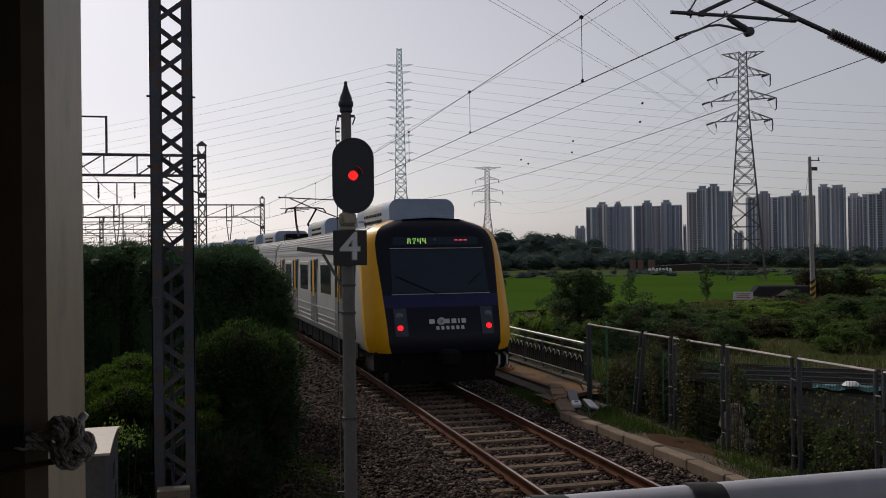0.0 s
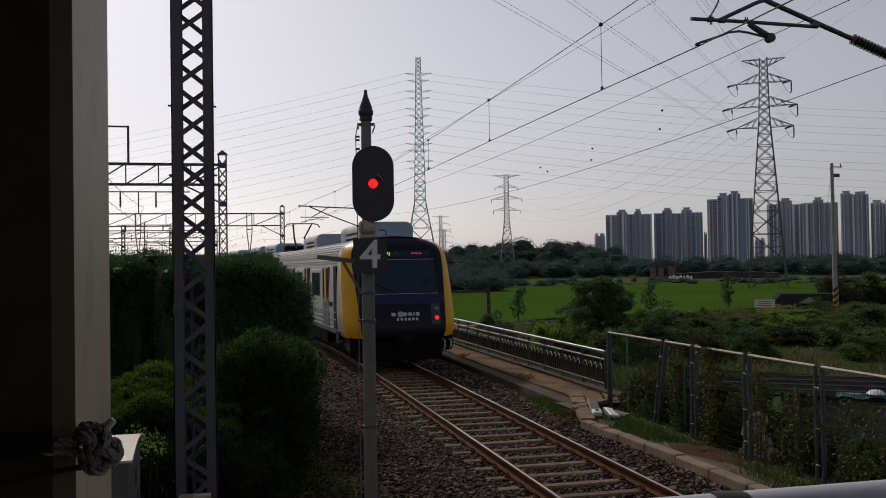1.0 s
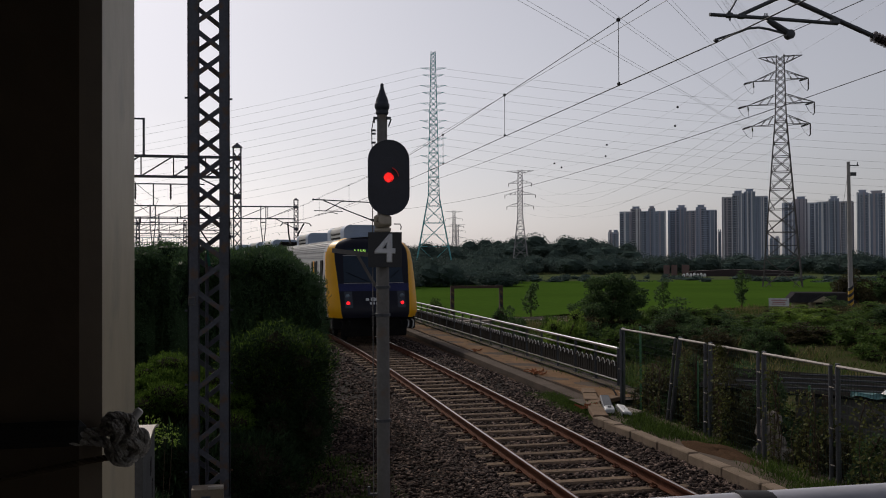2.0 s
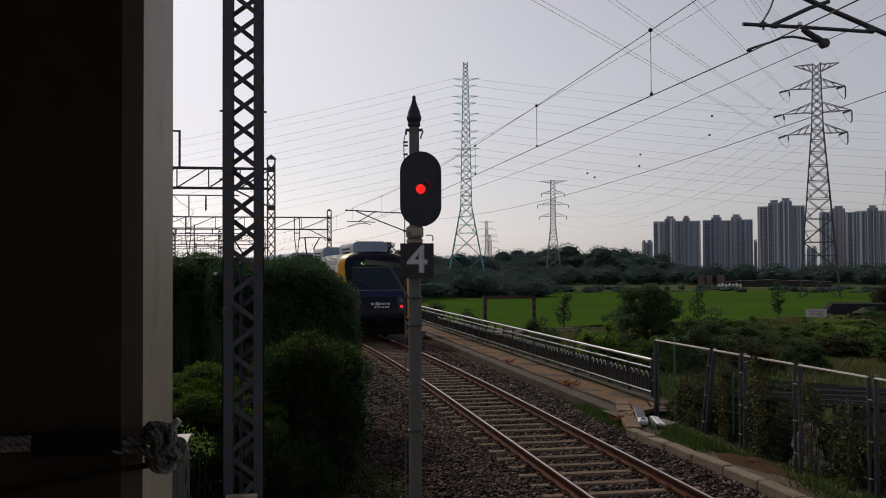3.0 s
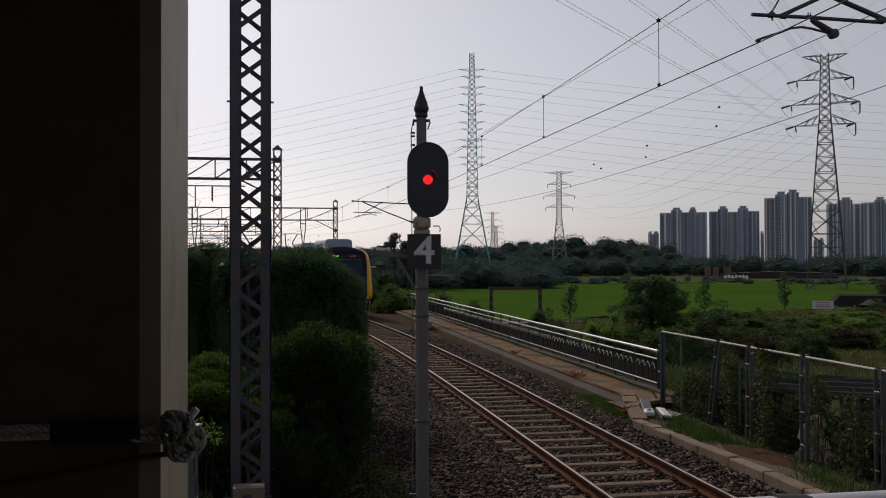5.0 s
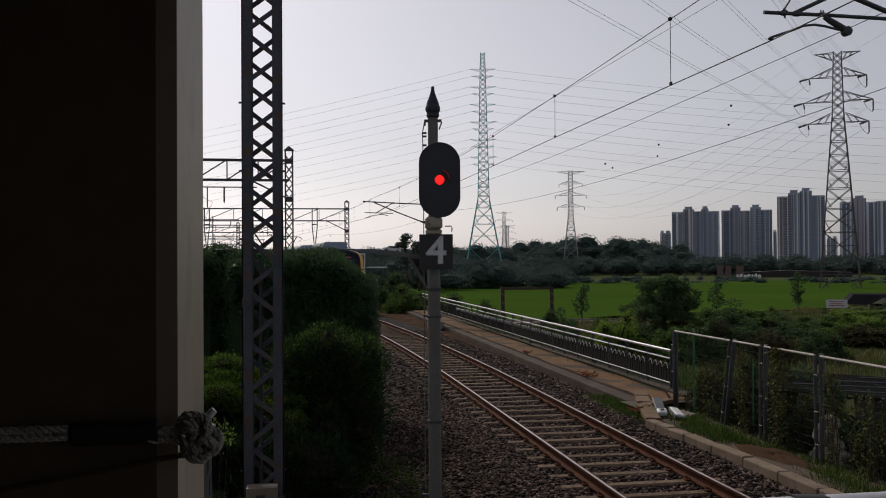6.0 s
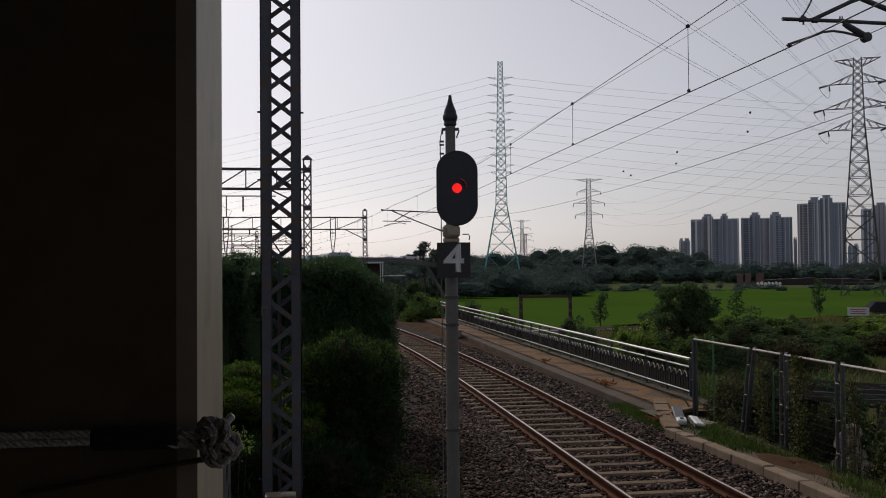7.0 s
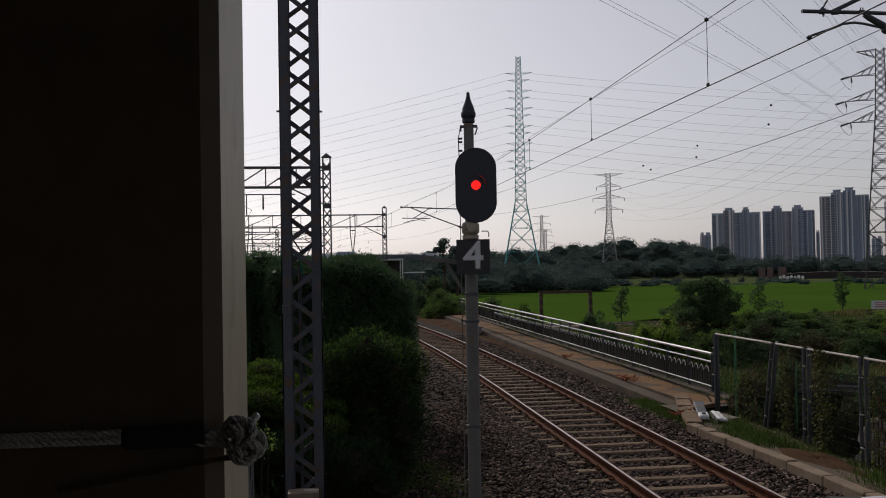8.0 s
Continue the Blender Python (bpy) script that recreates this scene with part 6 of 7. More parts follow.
    for z in tips:
        part("warning_lamps", Shape().box((-1.6, -half(z) - 0.1, z), (0.6, 0.4, 0.6)).box((-0.7, -half(z) - 0.1, z), (0.6, 0.4, 0.6)).box((1.2, -half(z) - 0.1, z), (0.6, 0.4, 0.6)).box((2.1, -half(z) - 0.1, z), (0.6, 0.4, 0.6)), STEEL_DARK, t)
    return t


PX, PY = 108.3, 169.8
pylon("tall grey lattice pylon standing in the paddy", PX, PY, -3, 47.6, 7.6, 0.73, 2.15, 1.45, ((47.4, 4.2, -1.5), (42.6, 5.3, 1.8), (37.7, 6.4, 1.9), (33.4, 5.6, 1.9)), PYLON_STEEL, -32, r=0.155, strain=True)
TX, TY = 61.0, 289.0
pylon("slender blue-green lattice pylon behind the railway", TX, TY, -3, 72.7, 13.2, 0.36, 3.6, 1.4, tuple((67.6 - 5.6 * (k // 2) - 2.2 * (k % 2), 3.5 if k % 2 else 4.3, -0.7) for k in range(0, 12)), PYLON_BLUE, -12, r=0.15, tips=(10.5,), arm_r=0.055)
QX, QY = 144.3, 465.0
pylon("smaller lattice pylon on the skyline", QX, QY, -3, 53.5, 9.0, 0.55, 2.6, 2.2, ((53, 7.5, -1.2), (46.5, 6, 1.6), (40.5, 8, 1.7), (34.5, 7, 1.7)), PYLON_FAR, -20, r=0.19)
pylon("distant lattice pylon on the skyline", 195.7, 837, -3, 53, 10, 0.5, 3, 2, ((52, 8, -1), (45, 8, 1.5), (38, 9, 1.5)), PYLON_FAR, -10, r=0.3)
pylon("distant lattice pylon on the skyline", 222, 934, -3, 44, 10, 0.5, 3, 2, ((44, 8, -1), (37, 8, 1.5), (30, 9, 1.5)), PYLON_FAR, -10, r=0.3)

lines = thing("transmission_lines", "high-voltage lines hanging between the pylons", "power line")


def span(a, b, sag, r, k=28):
    part("conductor", Shape().tube(wire([a, b], r, sag, k), r, 4), CABLE_FAR, lines)


ca, sa = math.cos(radians(-32)), math.sin(radians(-32))
for z, l, left_end, right_end in ((42.6, 5.3, (-99.5, -75, 38.6), (-133, -94, 62)), (37.7, 6.4, (-112.9, -75, 33.7), (-124, -94, 60)), (33.4, 5.6, (-118.4, -75, 29.4), (-113, -94, 58))):
    zz = z - 4.0
    for q in (-0.25, 0.25):
        span((PX - l * ca + q, PY - l * sa, zz), (left_end[0] + 4 * q, left_end[1], left_end[2]), 0.6, 0.019, 40)
        span((PX + l * ca + q, PY + l * sa, zz), (right_end[0] + 4 * q, right_end[1], right_end[2]), 3.0, 0.017, 40)
    for sgn in (-1, 1):
        span((PX + sgn * l * ca, PY + sgn * l * sa, zz), (QX + sgn * (l + 1) * 0.94, QY - sgn * 2.6, zz + 3.5), 12.0, 0.026)
span((PX - 4.4 * ca, PY - 4.4 * sa, 44.2), (-91.4, -75, 66), 2, 0.012, 40)
span((PX + 4.4 * ca, PY + 4.4 * sa, 44.2), (-126.9, -94, 66), 2, 0.012, 40)
# two ground wires with round warning markers, strung from the skyline pylon over the field
for a, b, marks in (((QX - 6, QY, 45.5), (84.0, 82.0, 46.0), ((104.2, 207.0, 40.0), (115.8, 279.2, 40.0), (117.9, 335.8, 40.0))), ((QX - 5, QY, 42.0), (88.0, 82.0, 43.0), ((108.5, 217.0, 37.0), (117.6, 284.6, 37.0), (115.6, 321.4, 37.0)))):
    for p0, p1 in zip((b,) + marks, marks + (a,)):
        span(p0, p1, 0.3, 0.015, 8)
    for k, m0 in enumerate(marks):
        part("warning_marker", Shape().lathe([(0.02, -0.3), (0.16, -0.25), (0.27, -0.12), (0.3, 0.0), (0.27, 0.12), (0.16, 0.25), (0.02, 0.3)], 10, Matrix.Translation(m0) @ Matrix.Diagonal((1 + 0.1 * k, 1 + 0.1 * k, 1 + 0.1 * k, 1))), WIRE, lines, "dark round warning marker", True)
for k in range(6):
    for dz, l in ((0.0, 4.3), (-2.2, 3.5)):
        z = 64.4 - 5.6 * k + dz
        span((TX + l, TY, z), (TX + 430, TY - 105 + l, z - 3), 15.0, 0.032)
        span((TX - l, TY, z), (TX - 330, TY + 160 + l, z - 30), 9.0, 0.032)


# ---- apartment towers ----
# Wall and glass tones carry the bluish cast of distance haze in their colour.
APT = [material("apartment_wall_" + n, a, b, 0.08, 0.9, 0.85, 0, 0.0) for n, a, b in (("grey", (0.43, 0.475, 0.58), (0.37, 0.41, 0.50)), ("pink", (0.50, 0.46, 0.50), (0.43, 0.40, 0.435)), ("slate", (0.36, 0.41, 0.52), (0.31, 0.36, 0.455)), ("blue", (0.33, 0.39, 0.50), (0.29, 0.34, 0.44)))]
APT_GLASS = material("apartment_glazing", (0.13, 0.155, 0.20), (0.09, 0.11, 0.145), 0.3, 1.5, 0.3, 0, 0.0)
APT_GLASS2 = material("apartment_pale_glazing", (0.26, 0.31, 0.38), (0.20, 0.245, 0.31), 0.3, 1.5, 0.3, 0, 0.0)
APT_TRIM = material("apartment_light_trim", (0.82, 0.82, 0.84), (0.74, 0.74, 0.76), 0.1, 1, 0.8, 0, 0.0)


def apartment(x, y, turn, wings, seed):
    """A tower block of several wings (offset, width, height), with upright bands of wall, glazing and pilasters."""
    r = random.Random(seed)
    t = thing("apartment_tower", "tall pale apartment tower of stepped wings with rows of balconies", "apartment building", "apartment towers", m=pose(x, y, -3, 0, 0, turn))
    for i, (o, w, h) in enumerate(wings):
        dep, fy = 15.0, (0.0, -3.2, -5.0, -1.6)[(i + seed) % 4]
        wall = part("wing_wall", Shape().box((o, fy + dep / 2, h / 2), (w, dep, h)), APT[(i * 3 + seed) % 4], t)
        floors = int(h / 2.9)
        e, k = o - w / 2, r.randrange(3)
        while e < o + w / 2 - 0.8:
            b = min(r.choice((0.7, 1.0, 1.5, 2.2, 3.0)), o + w / 2 - e)
            c = e + b / 2
            if k % 3 == 0:
                part("pilaster", Shape().box((c, fy - 0.35, h / 2 + 0.3), (b * 0.8, 0.7 + 0.5 * r.random(), h + 0.6)), r.choice((APT_TRIM, APT_TRIM, APT[0], APT[1])), wall)
            elif k % 3 == 1 or b > 2:
                wn = Shape()
                for f in range(floors):
                    wn.box((c, fy - 0.02, 2.9 * f + 1.75), (b * 0.92, 0.3, 2.0))
                tagged(part("window_column", wn, r.choice((APT_GLASS, APT_GLASS, APT_GLASS2)), wall, "stacked balcony windows"), kind="stuff")
            e, k = e + b, k + 1
        if h > max(q[2] for q in wings) * 0.955:
            part("roof_room", Shape().box((o, fy + dep / 2, h + 1.5), (w * 0.62, 8, 3.0)), APT[(i + seed) % 4], wall)
            part("roof_slab", Shape().box((o, fy + dep / 2, h + 3.2), (w * 0.74, 9, 0.5)), APT_TRIM, wall)
        else:
            part("roof_rail", Shape().box((o, fy + 0.2, h + 0.5), (w * 0.96, 0.25, 1.0)), APT_TRIM, wall)


def tower_row(az0, az1, dist, h, seed, n=None):
    """Wings side by side between two bearings (degrees from +y), at one distance."""
    a = radians((az0 + az1) / 2)
    w = 2 * dist * math.tan(radians((az1 - az0) / 2))
    r = random.Random(seed)
    n = n or max(2, round(w / 13))
    ws = [r.uniform(0.75, 1.25) for _ in range(n)]
    wings, e = [], -w / 2
    for k, q in enumerate(ws):
        q *= w / sum(ws)
        edge = k in (0, n - 1) and n > 2
        wings.append((e + q / 2, q, h * (1 - (0.10 if edge else 0.045 if k % 2 else 0.10 if n > 4 and k == 2 else 0.035) - r.uniform(0, 0.015))))
        e += q
    apartment(dist * math.sin(a), dist * math.cos(a), -(az0 + az1) / 2, wings, seed)


for az0, az1, top, dist, seed in ((22.55, 23.2, 1.80, 1350, 1), (23.25, 25.98, 3.3, 1250, 2), (26.1, 28.92, 3.3, 1260, 3), (28.97, 29.16, 1.75, 1400, 4), (29.2, 31.78, 4.15, 1150, 5), (31.85, 32.4, 1.3, 1500, 12), (32.55, 34.5, 3.65, 1200, 6), (34.4, 36.35, 3.65, 1150, 7), (36.5, 37.95, 3.9, 1150, 8), (38.05, 39.3, 3.3, 1250, 9), (39.0, 41.0, 3.6, 1150, 10), (41.3, 44, 3.6, 1200, 11)):
    tower_row(az0, az1, dist, dist * math.tan(radians(top)) + 5.9, seed)

# ---- utility pole, shed, sign, height gate, works yard ----
STRIPE_Y = material("hazard_yellow", (0.55, 0.33, 0.02), (0.45, 0.26, 0.015), 3, 20, 0.6)
POLE_CON = material("concrete_pole", (0.36, 0.34, 0.33), (0.28, 0.265, 0.255), 1, 12, 0.9)
ux, uy = 48.9, 66.9
uz = ground_z(ux, uy)
up = thing("utility_pole", "tall concrete utility pole with a black and yellow striped foot", "utility pole")
part("shaft", Shape().tube([(ux, uy, uz - 0.3), (ux - 0.1, uy, 10.9)], [0.21, 0.13], 12), POLE_CON, up, "", True)
ring = [2 * math.pi * k / 16 for k in range(17)]
for k in range(7):
    z = uz + 0.3 + 0.26 * k
    part("stripe_band", Shape().grid([[(ux + 0.224 * math.cos(f), uy + 0.224 * math.sin(f), z + dz + 0.2 * math.cos(f)) for f in ring] for dz in (0, 0.26)]), STRIPE_Y if k % 2 else SIGNAL_BLACK, up, "slanting hazard stripe", True)
part("top_arm", Shape().box((ux + 0.4, uy, 10.6), (0.9, 0.08, 0.08)).lathe([(0.02, 0), (0.07, 0.05), (0.03, 0.12), (0.06, 0.2), (0.02, 0.28)], 8, Matrix.Translation((ux + 0.75, uy, 10.6))).box((ux + 0.35, uy, 9.9), (0.5, 0.1, 0.3)), STEEL_DARK, up)
part("guy_wire", Shape().tube([(ux, uy, 10.8), (ux - 0.9, uy - 0.3, 7.0), (ux - 1.4, uy - 0.3, uz + 1)], 0.012, 4), WIRE, up)

SHED_WALL = material("shed_plaster", (0.42, 0.36, 0.25), (0.33, 0.28, 0.2), 1, 12, 0.9)
SHED_ROOF = material("dark_shingle_roof", (0.05, 0.048, 0.052), (0.035, 0.033, 0.036), 2, 20, 0.9, 0, 0.3, gloss=0.0)
sx, sy = 48.2, 70.1
sz = ground_z(sx, sy) - 0.6
shed = thing("farm_shed", "small plastered shed with a dark shingle gable roof", "shed", m=pose(sx, sy, sz, 0, 0, -28))
part("wall", Shape().box((0, 0, 0.85), (4.2, 3.0, 1.7)), SHED_WALL, shed)
part("roof", Shape().prism([(-2.7, 1.55), (-2.1, 2.25), (2.1, 2.25), (2.7, 1.55), (2.7, 1.45), (-2.7, 1.45)], 3.8, Matrix.Translation((0, -1.9, 0))), SHED_ROOF, shed, "dark shingle roof")
gable = part("porch_gable", Shape().prism([(-1.2, 1.5), (0, 2.2), (1.2, 1.5)], 0.5, Matrix.Translation((0.1, -2.3, 0))), SHED_ROOF, shed)
part("gable_face", Shape().prism([(-0.9, 1.5), (0, 2.02), (0.9, 1.5)], 0.05, Matrix.Translation((0.1, -2.36, 0))), SHED_WALL, gable)
# A black slab stands in for the shade inside the doorway.
part("doorway", Shape().box((0.1, -1.56, 0.75), (1.1, 0.1, 1.4)), SIGNAL_BLACK, shed, "black panel in place of a dark open doorway")
for x in (-1.0, 1.2):
    part("porch_post", Shape().box((x, -2.2, 0.75), (0.16, 0.16, 1.5)), SHED_WALL, shed)
bd = thing("roadside_banner", "white printed banner on a frame beside the shed", "banner", m=pose(43.75, 69.1, ground_z(43.75, 69.1), 0, 0, -28))
part("panel", Shape().box((0, 0, 0.85), (1.6, 0.05, 0.66)), WHITE_BOX, bd)
for z, w in ((1.02, 1.2), (0.85, 1.0), (0.7, 1.15)):
    part("text_bar", Shape().box((0, -0.03, z), (w, 0.006, 0.06)), material("banner_red", (0.4, 0.08, 0.09), rough=0.8), bd, "plain bar of unreadable writing")
for x in (-0.76, 0.76):
    part("leg", Shape().bar((x, 0.04, -0.2), (x, 0.04, 1.2), 0.06, 0.06), STEEL_DARK, bd)

GATE = material("rusty_gate_paint", (0.085, 0.05, 0.038), (0.05, 0.03, 0.024), 2, 14, 0.85, 0.1, 0.1)
GATE_Y = material("faded_yellow_stripe", (0.16, 0.12, 0.05), (0.11, 0.08, 0.035), 2, 14, 0.85)
hg = thing("height_gate", "rusty striped height limit frame over a farm road", "height barrier")
hy, hx0, hx1 = 87.0, 20.15, 25.0
hz = -2.55
for x in (hx0, hx1):
    part("gate_post", Shape().box((x, hy, hz + 1.45), (0.34, 0.3, 3.1)), GATE, hg)
    for k in range(6):
        part("stripe", Shape().box((x, hy - 0.16, hz + 0.35 + 0.42 * k), (0.33, 0.01, 0.18), pose(0, 0, 0, 0, 35, 0)), GATE_Y if k % 2 else SIGNAL_BLACK, hg)
part("crossbeam", Shape().box(((hx0 + hx1) / 2, hy, hz + 2.98), (hx1 - hx0 + 0.3, 0.22, 0.26)), GATE, hg)
part("brace", Shape().bar((hx1, hy - 0.6, hz), (hx1, hy, hz + 0.8), 0.12, 0.12).bar((hx1 + 0.5, hy, hz), (hx1, hy, hz + 0.8), 0.12, 0.12), GATE, hg)
road = Shape().grid([[(x + 0.05 * (y - 60), y, ground_z(x, y) + 0.08) for x in np.linspace(15.0, 29.0, 6)] for y in np.linspace(80.5, 85.5, 5)])
tagged(part("farm_road", road, CONCRETE), "pale concrete farm road by the paddy", "road", kind="structure")

wall_line = Shape().box((26.0, 83.55, -2.85), (17.0, 0.25, 1.0), ch=0.02).box((26.0, 82.6, -2.62), (17.0, 1.6, 0.2))
tagged(part("paddy_wall", wall_line, CONCRETE), "low concrete wall and path along the paddy edge", "wall", kind="structure")

SHEET = material("rust_red_sheeting", (0.052, 0.036, 0.037), (0.035, 0.026, 0.027), 0.3, 4, 0.9, 0, 0.1)
SHEET_PALE = material("faded_brick", (0.19, 0.12, 0.11), (0.14, 0.09, 0.085), 0.5, 4, 0.9, 0, 0.1)
works = thing("works_sheds", "low rust-red sheet-metal sheds beyond the paddy", "shed")


def bearing(az, dist):
    return dist * math.sin(radians(az)), dist * math.cos(radians(az))


for az, w, h, d in ((29.8, 24, 2.7, 330), (31.6, 18, 2.4, 332), (28.2, 12, 2.3, 335)):
    x, y = bearing(az, d)
    part("shed_hall", Shape().prism([(-w / 2, 0), (-w / 2, h * 0.8), (0, h), (w / 2, h * 0.8), (w / 2, 0)], 10, pose(x, y, -3, 0, 0, -az)), SHEET, works)
for az, w, h in ((26.0, 2.0, 4.2), (26.45, 1.9, 4.3), (27.1, 2.4, 4.3)):
    x, y = bearing(az, 318)
    part("silo_block", Shape().box((x, y, -3 + h / 2), (w, 4, h), pose(0, 0, 0, 0, 0, -az)), SHEET_PALE, works)
bags = thing("bale_heap", "row of white wrapped bales in front of the sheds", "bales")
for k in range(7):
    x, y = bearing(27.0 + 0.2 * k, 305)
    part("bale", Shape().lathe([(0.2, -0.6), (0.4, -0.5), (0.47, 0.05), (0.3, 0.45), (0.05, 0.55)], 10, Matrix.Translation((x, y, -1.9 + 0.2 * (k % 2)))), WHITE_BOX, bags, "", True)
for az, dist in ((20.4, 480), (21.0, 475), (24.6, 478)):
    x, y = bearing(az, dist)
    van = thing("parked_car", "small white car on the far embankment road", "car", "cars on the embankment", m=pose(x, y, 1.8, 0, 0, 80 - az))
    part("body", Shape().prism([(-2.2, 0.35), (-2.2, 0.9), (-1.4, 1.0), (-0.8, 1.5), (1.2, 1.5), (1.9, 1.0), (2.2, 0.95), (2.2, 0.35)], 1.7, Matrix.Translation((0, -0.85, 0))), WHITE_BOX, van)
    part("window_band", Shape().box((0.2, -0.86, 1.22), (2.0, 0.03, 0.36)), SIGNAL_BLACK, van)
    for wx in (-1.4, 1.4):
        part("wheel", Shape().lathe([(0.05, -0.1), (0.34, -0.1), (0.34, 0.1), (0.05, 0.1)], 12, pose(wx, -0.8, 0.34, 90, 0, 0)), SIGNAL_BLACK, van)
bank = Shape()
rows = []
for az in np.linspace(6, 46, 40):
    row = []
    for d, z in ((455, -3.2), (466, 1.5), (470, 1.75), (482, 1.75), (495, -3.2)):
        x, y = bearing(az, d)
        row.append((x, y, z))
    rows.append(row)
tagged(part("embankment_road", bank.grid(rows), MEADOW), "low grassy road embankment behind the trees", "embankment", kind="structure")

# flat-roofed station building and overpass beside the curve
ROOF_GREY = material("flat_roof_grey", (0.17, 0.185, 0.215), (0.12, 0.13, 0.155), 0.4, 6, 0.8)
ov = thing("overpass", "grey concrete road overpass whose ramp sinks beyond the curve", "overpass")
for x0, z0, x1, z1 in ((-30, 6.1, 20.4, 5.95), (20.4, 5.95, 34, 4.65), (34, 4.65, 38, 4.2)):
    part("deck", Shape().bar((x0, 232, z0 - 0.2), (x1, 232, z1 - 0.2), 0.5, 7.0, (0, 1, 0)), ROOF_GREY, ov)
    part("parapet", Shape().bar((x0, 228.4, z0 + 0.3), (x1, 228.4, z1 + 0.3), 0.5, 0.2, (0, 1, 0)), ROOF_GREY, ov)
for x in (-24, -10, 4, 16, 27):
    part("pier", Shape().box((x, 232, 0.9), (1.5, 3, 8.2)), CONCRETE, ov)
for x, z in ((25.1, 5.75), (33.0, 5.0)):
    van = thing("parked_car", "pale car on the ramp of the overpass", "car", "cars on the overpass", m=pose(x, 230.5, z, 0, 5.5, 0))
    part("body", Shape().prism([(-2.2, 0.35), (-2.2, 0.9), (-1.4, 1.0), (-0.8, 1.5), (1.2, 1.5), (1.9, 1.0), (2.2, 0.95), (2.2, 0.35)], 1.7, Matrix.Translation((0, -0.85, 0))), WHITE_BOX, van)
    part("window_band", Shape().box((0.2, -0.86, 1.22), (2.0, 0.03, 0.36)), SIGNAL_BLACK, van)
    for wx in (-1.4, 1.4):
        part("wheel", Shape().lathe([(0.05, -0.1), (0.34, -0.1), (0.34, 0.1), (0.05, 0.1)], 12, pose(wx, -0.8, 0.34, 90, 0, 0)), SIGNAL_BLACK, van)
hut = thing("open_shed", "open shed with a thin white roof beyond the curve", "shed")
part("roof", Shape().box((7.6, 140, 4.32), (7.0, 5.0, 0.24), ch=0.03), WHITE_BOX, hut, "thin white flat roof")
for x in (4.2, 11.0):
    for y in (137.8, 142.2):
        part("post", Shape().bar((x, y, -1.6), (x, y, 4.2), 0.16, 0.16), WHITE_BOX, hut)
part("back_wall", Shape().box((7.6, 142.3, 1.3), (6.9, 0.12, 5.8)), SHEET, hut, "dark sheet back wall")
low_wall = thing("loading_table", "low white-topped table beside the open shed", "table")
part("top", Shape().box((12.9, 139, 2.35), (3.0, 1.6, 0.18)), WHITE_BOX, low_wall)
for x in (11.6, 14.2):
    part("leg", Shape().bar((x, 139, -1.6), (x, 139, 2.3), 0.14, 0.14), SHEET, low_wall)

# roof and rubble glimpsed behind the fence
JUNK = material("old_sheet_roof", (0.022, 0.021, 0.020), (0.014, 0.013, 0.013), 1.2, 14, 1.0, 0.0, 0.2, gloss=0.0)
low = thing("low_shelter", "low sheet-roofed shelter with pipes behind the fence", "shelter", m=pose(11.0, 14.6, -0.06, 0, 0, -40))
part("roof_sheet", Shape().box((0, 0.2, 0.66), (5.6, 2.4, 0.05), pose(0, 0, 0, 2, 1, 0)), JUNK, low)
for k in range(4):
    part("roof_pipe", Shape().tube([(-2.7 + 0.5 * k, -0.9 + 0.55 * k, 0.72 + 0.02 * k), (2.9, -0.95 + 0.6 * k, 0.76 + 0.02 * k)], 0.02, 6), PIPE, low, "", True)
part("block_wall", Shape().box((0.6, -0.75, -0.45), (3.4, 0.2, 2.1)), material("dirty_blockwork", (0.17, 0.155, 0.15), (0.09, 0.08, 0.08), 1.5, 14, 0.95, 0, 0.3, spots=(0.05, 0.045, 0.04)), low, "dirty grey block wall")
for x in (-2.5, -0.6, 1.4, 2.7):
    part("timber_post", Shape().box((x, -1.0, -0.3), (0.1, 0.1, 1.9)), BARK, low)
tarp = Shape().grid([[(-0.2 + 1.5 * i / 14, -1.03 + 0.3 * j / 4, 0.71 + 0.025 * math.sin(i * 1.3 + j) - 0.06 * (j == 0)) for i in range(15)] for j in range(5)])
part("tarpaulin", tarp, material("green_tarpaulin", (0.06, 0.17, 0.17), (0.04, 0.11, 0.115), 2, 14, 0.5, 0, 0.2), low, "faded green tarpaulin")
part("white_sheet", Shape().lathe([(0.02, 0.07), (0.09, 0.06), (0.15, 0.02), (0.17, 0.0)], 7, pose(0.42, -0.93, 0.72)), WHITE_BOX, low, "crumpled white sheet", True)
sacks = thing("rubble_sacks", "torn pale rubble sacks lying behind the fence", "sacks")
for k, (y, z) in enumerate(((13.3, -0.1), (13.45, 0.25), (13.15, -0.25), (13.6, -0.2))):
    part("sack", Shape().lathe([(0.05, -0.24), (0.17, -0.2), (0.2, -0.03), (0.14, 0.08), (0.16, 0.15), (0.1, 0.24), (0.03, 0.26)], 7, pose(8.35, y, z, 20 * k, 15, 40 * k)), CONCRETE, sacks)


# ---- train ----
T_SIDE = material("brushed_train_steel", (0.40, 0.395, 0.39), (0.33, 0.327, 0.322), 2, 60, 0.45, 0.3, 0.03)
T_ROOF = material("train_roof_grey", (0.33, 0.33, 0.335), (0.25, 0.25, 0.255), 2, 30, 0.6, 0.1, 0.05)
T_BLACK = material("glossy_black_mask", (0.011, 0.012, 0.022), (0.009, 0.010, 0.018), 2, 30, 0.3, 0, 0.0, gloss=0.16)
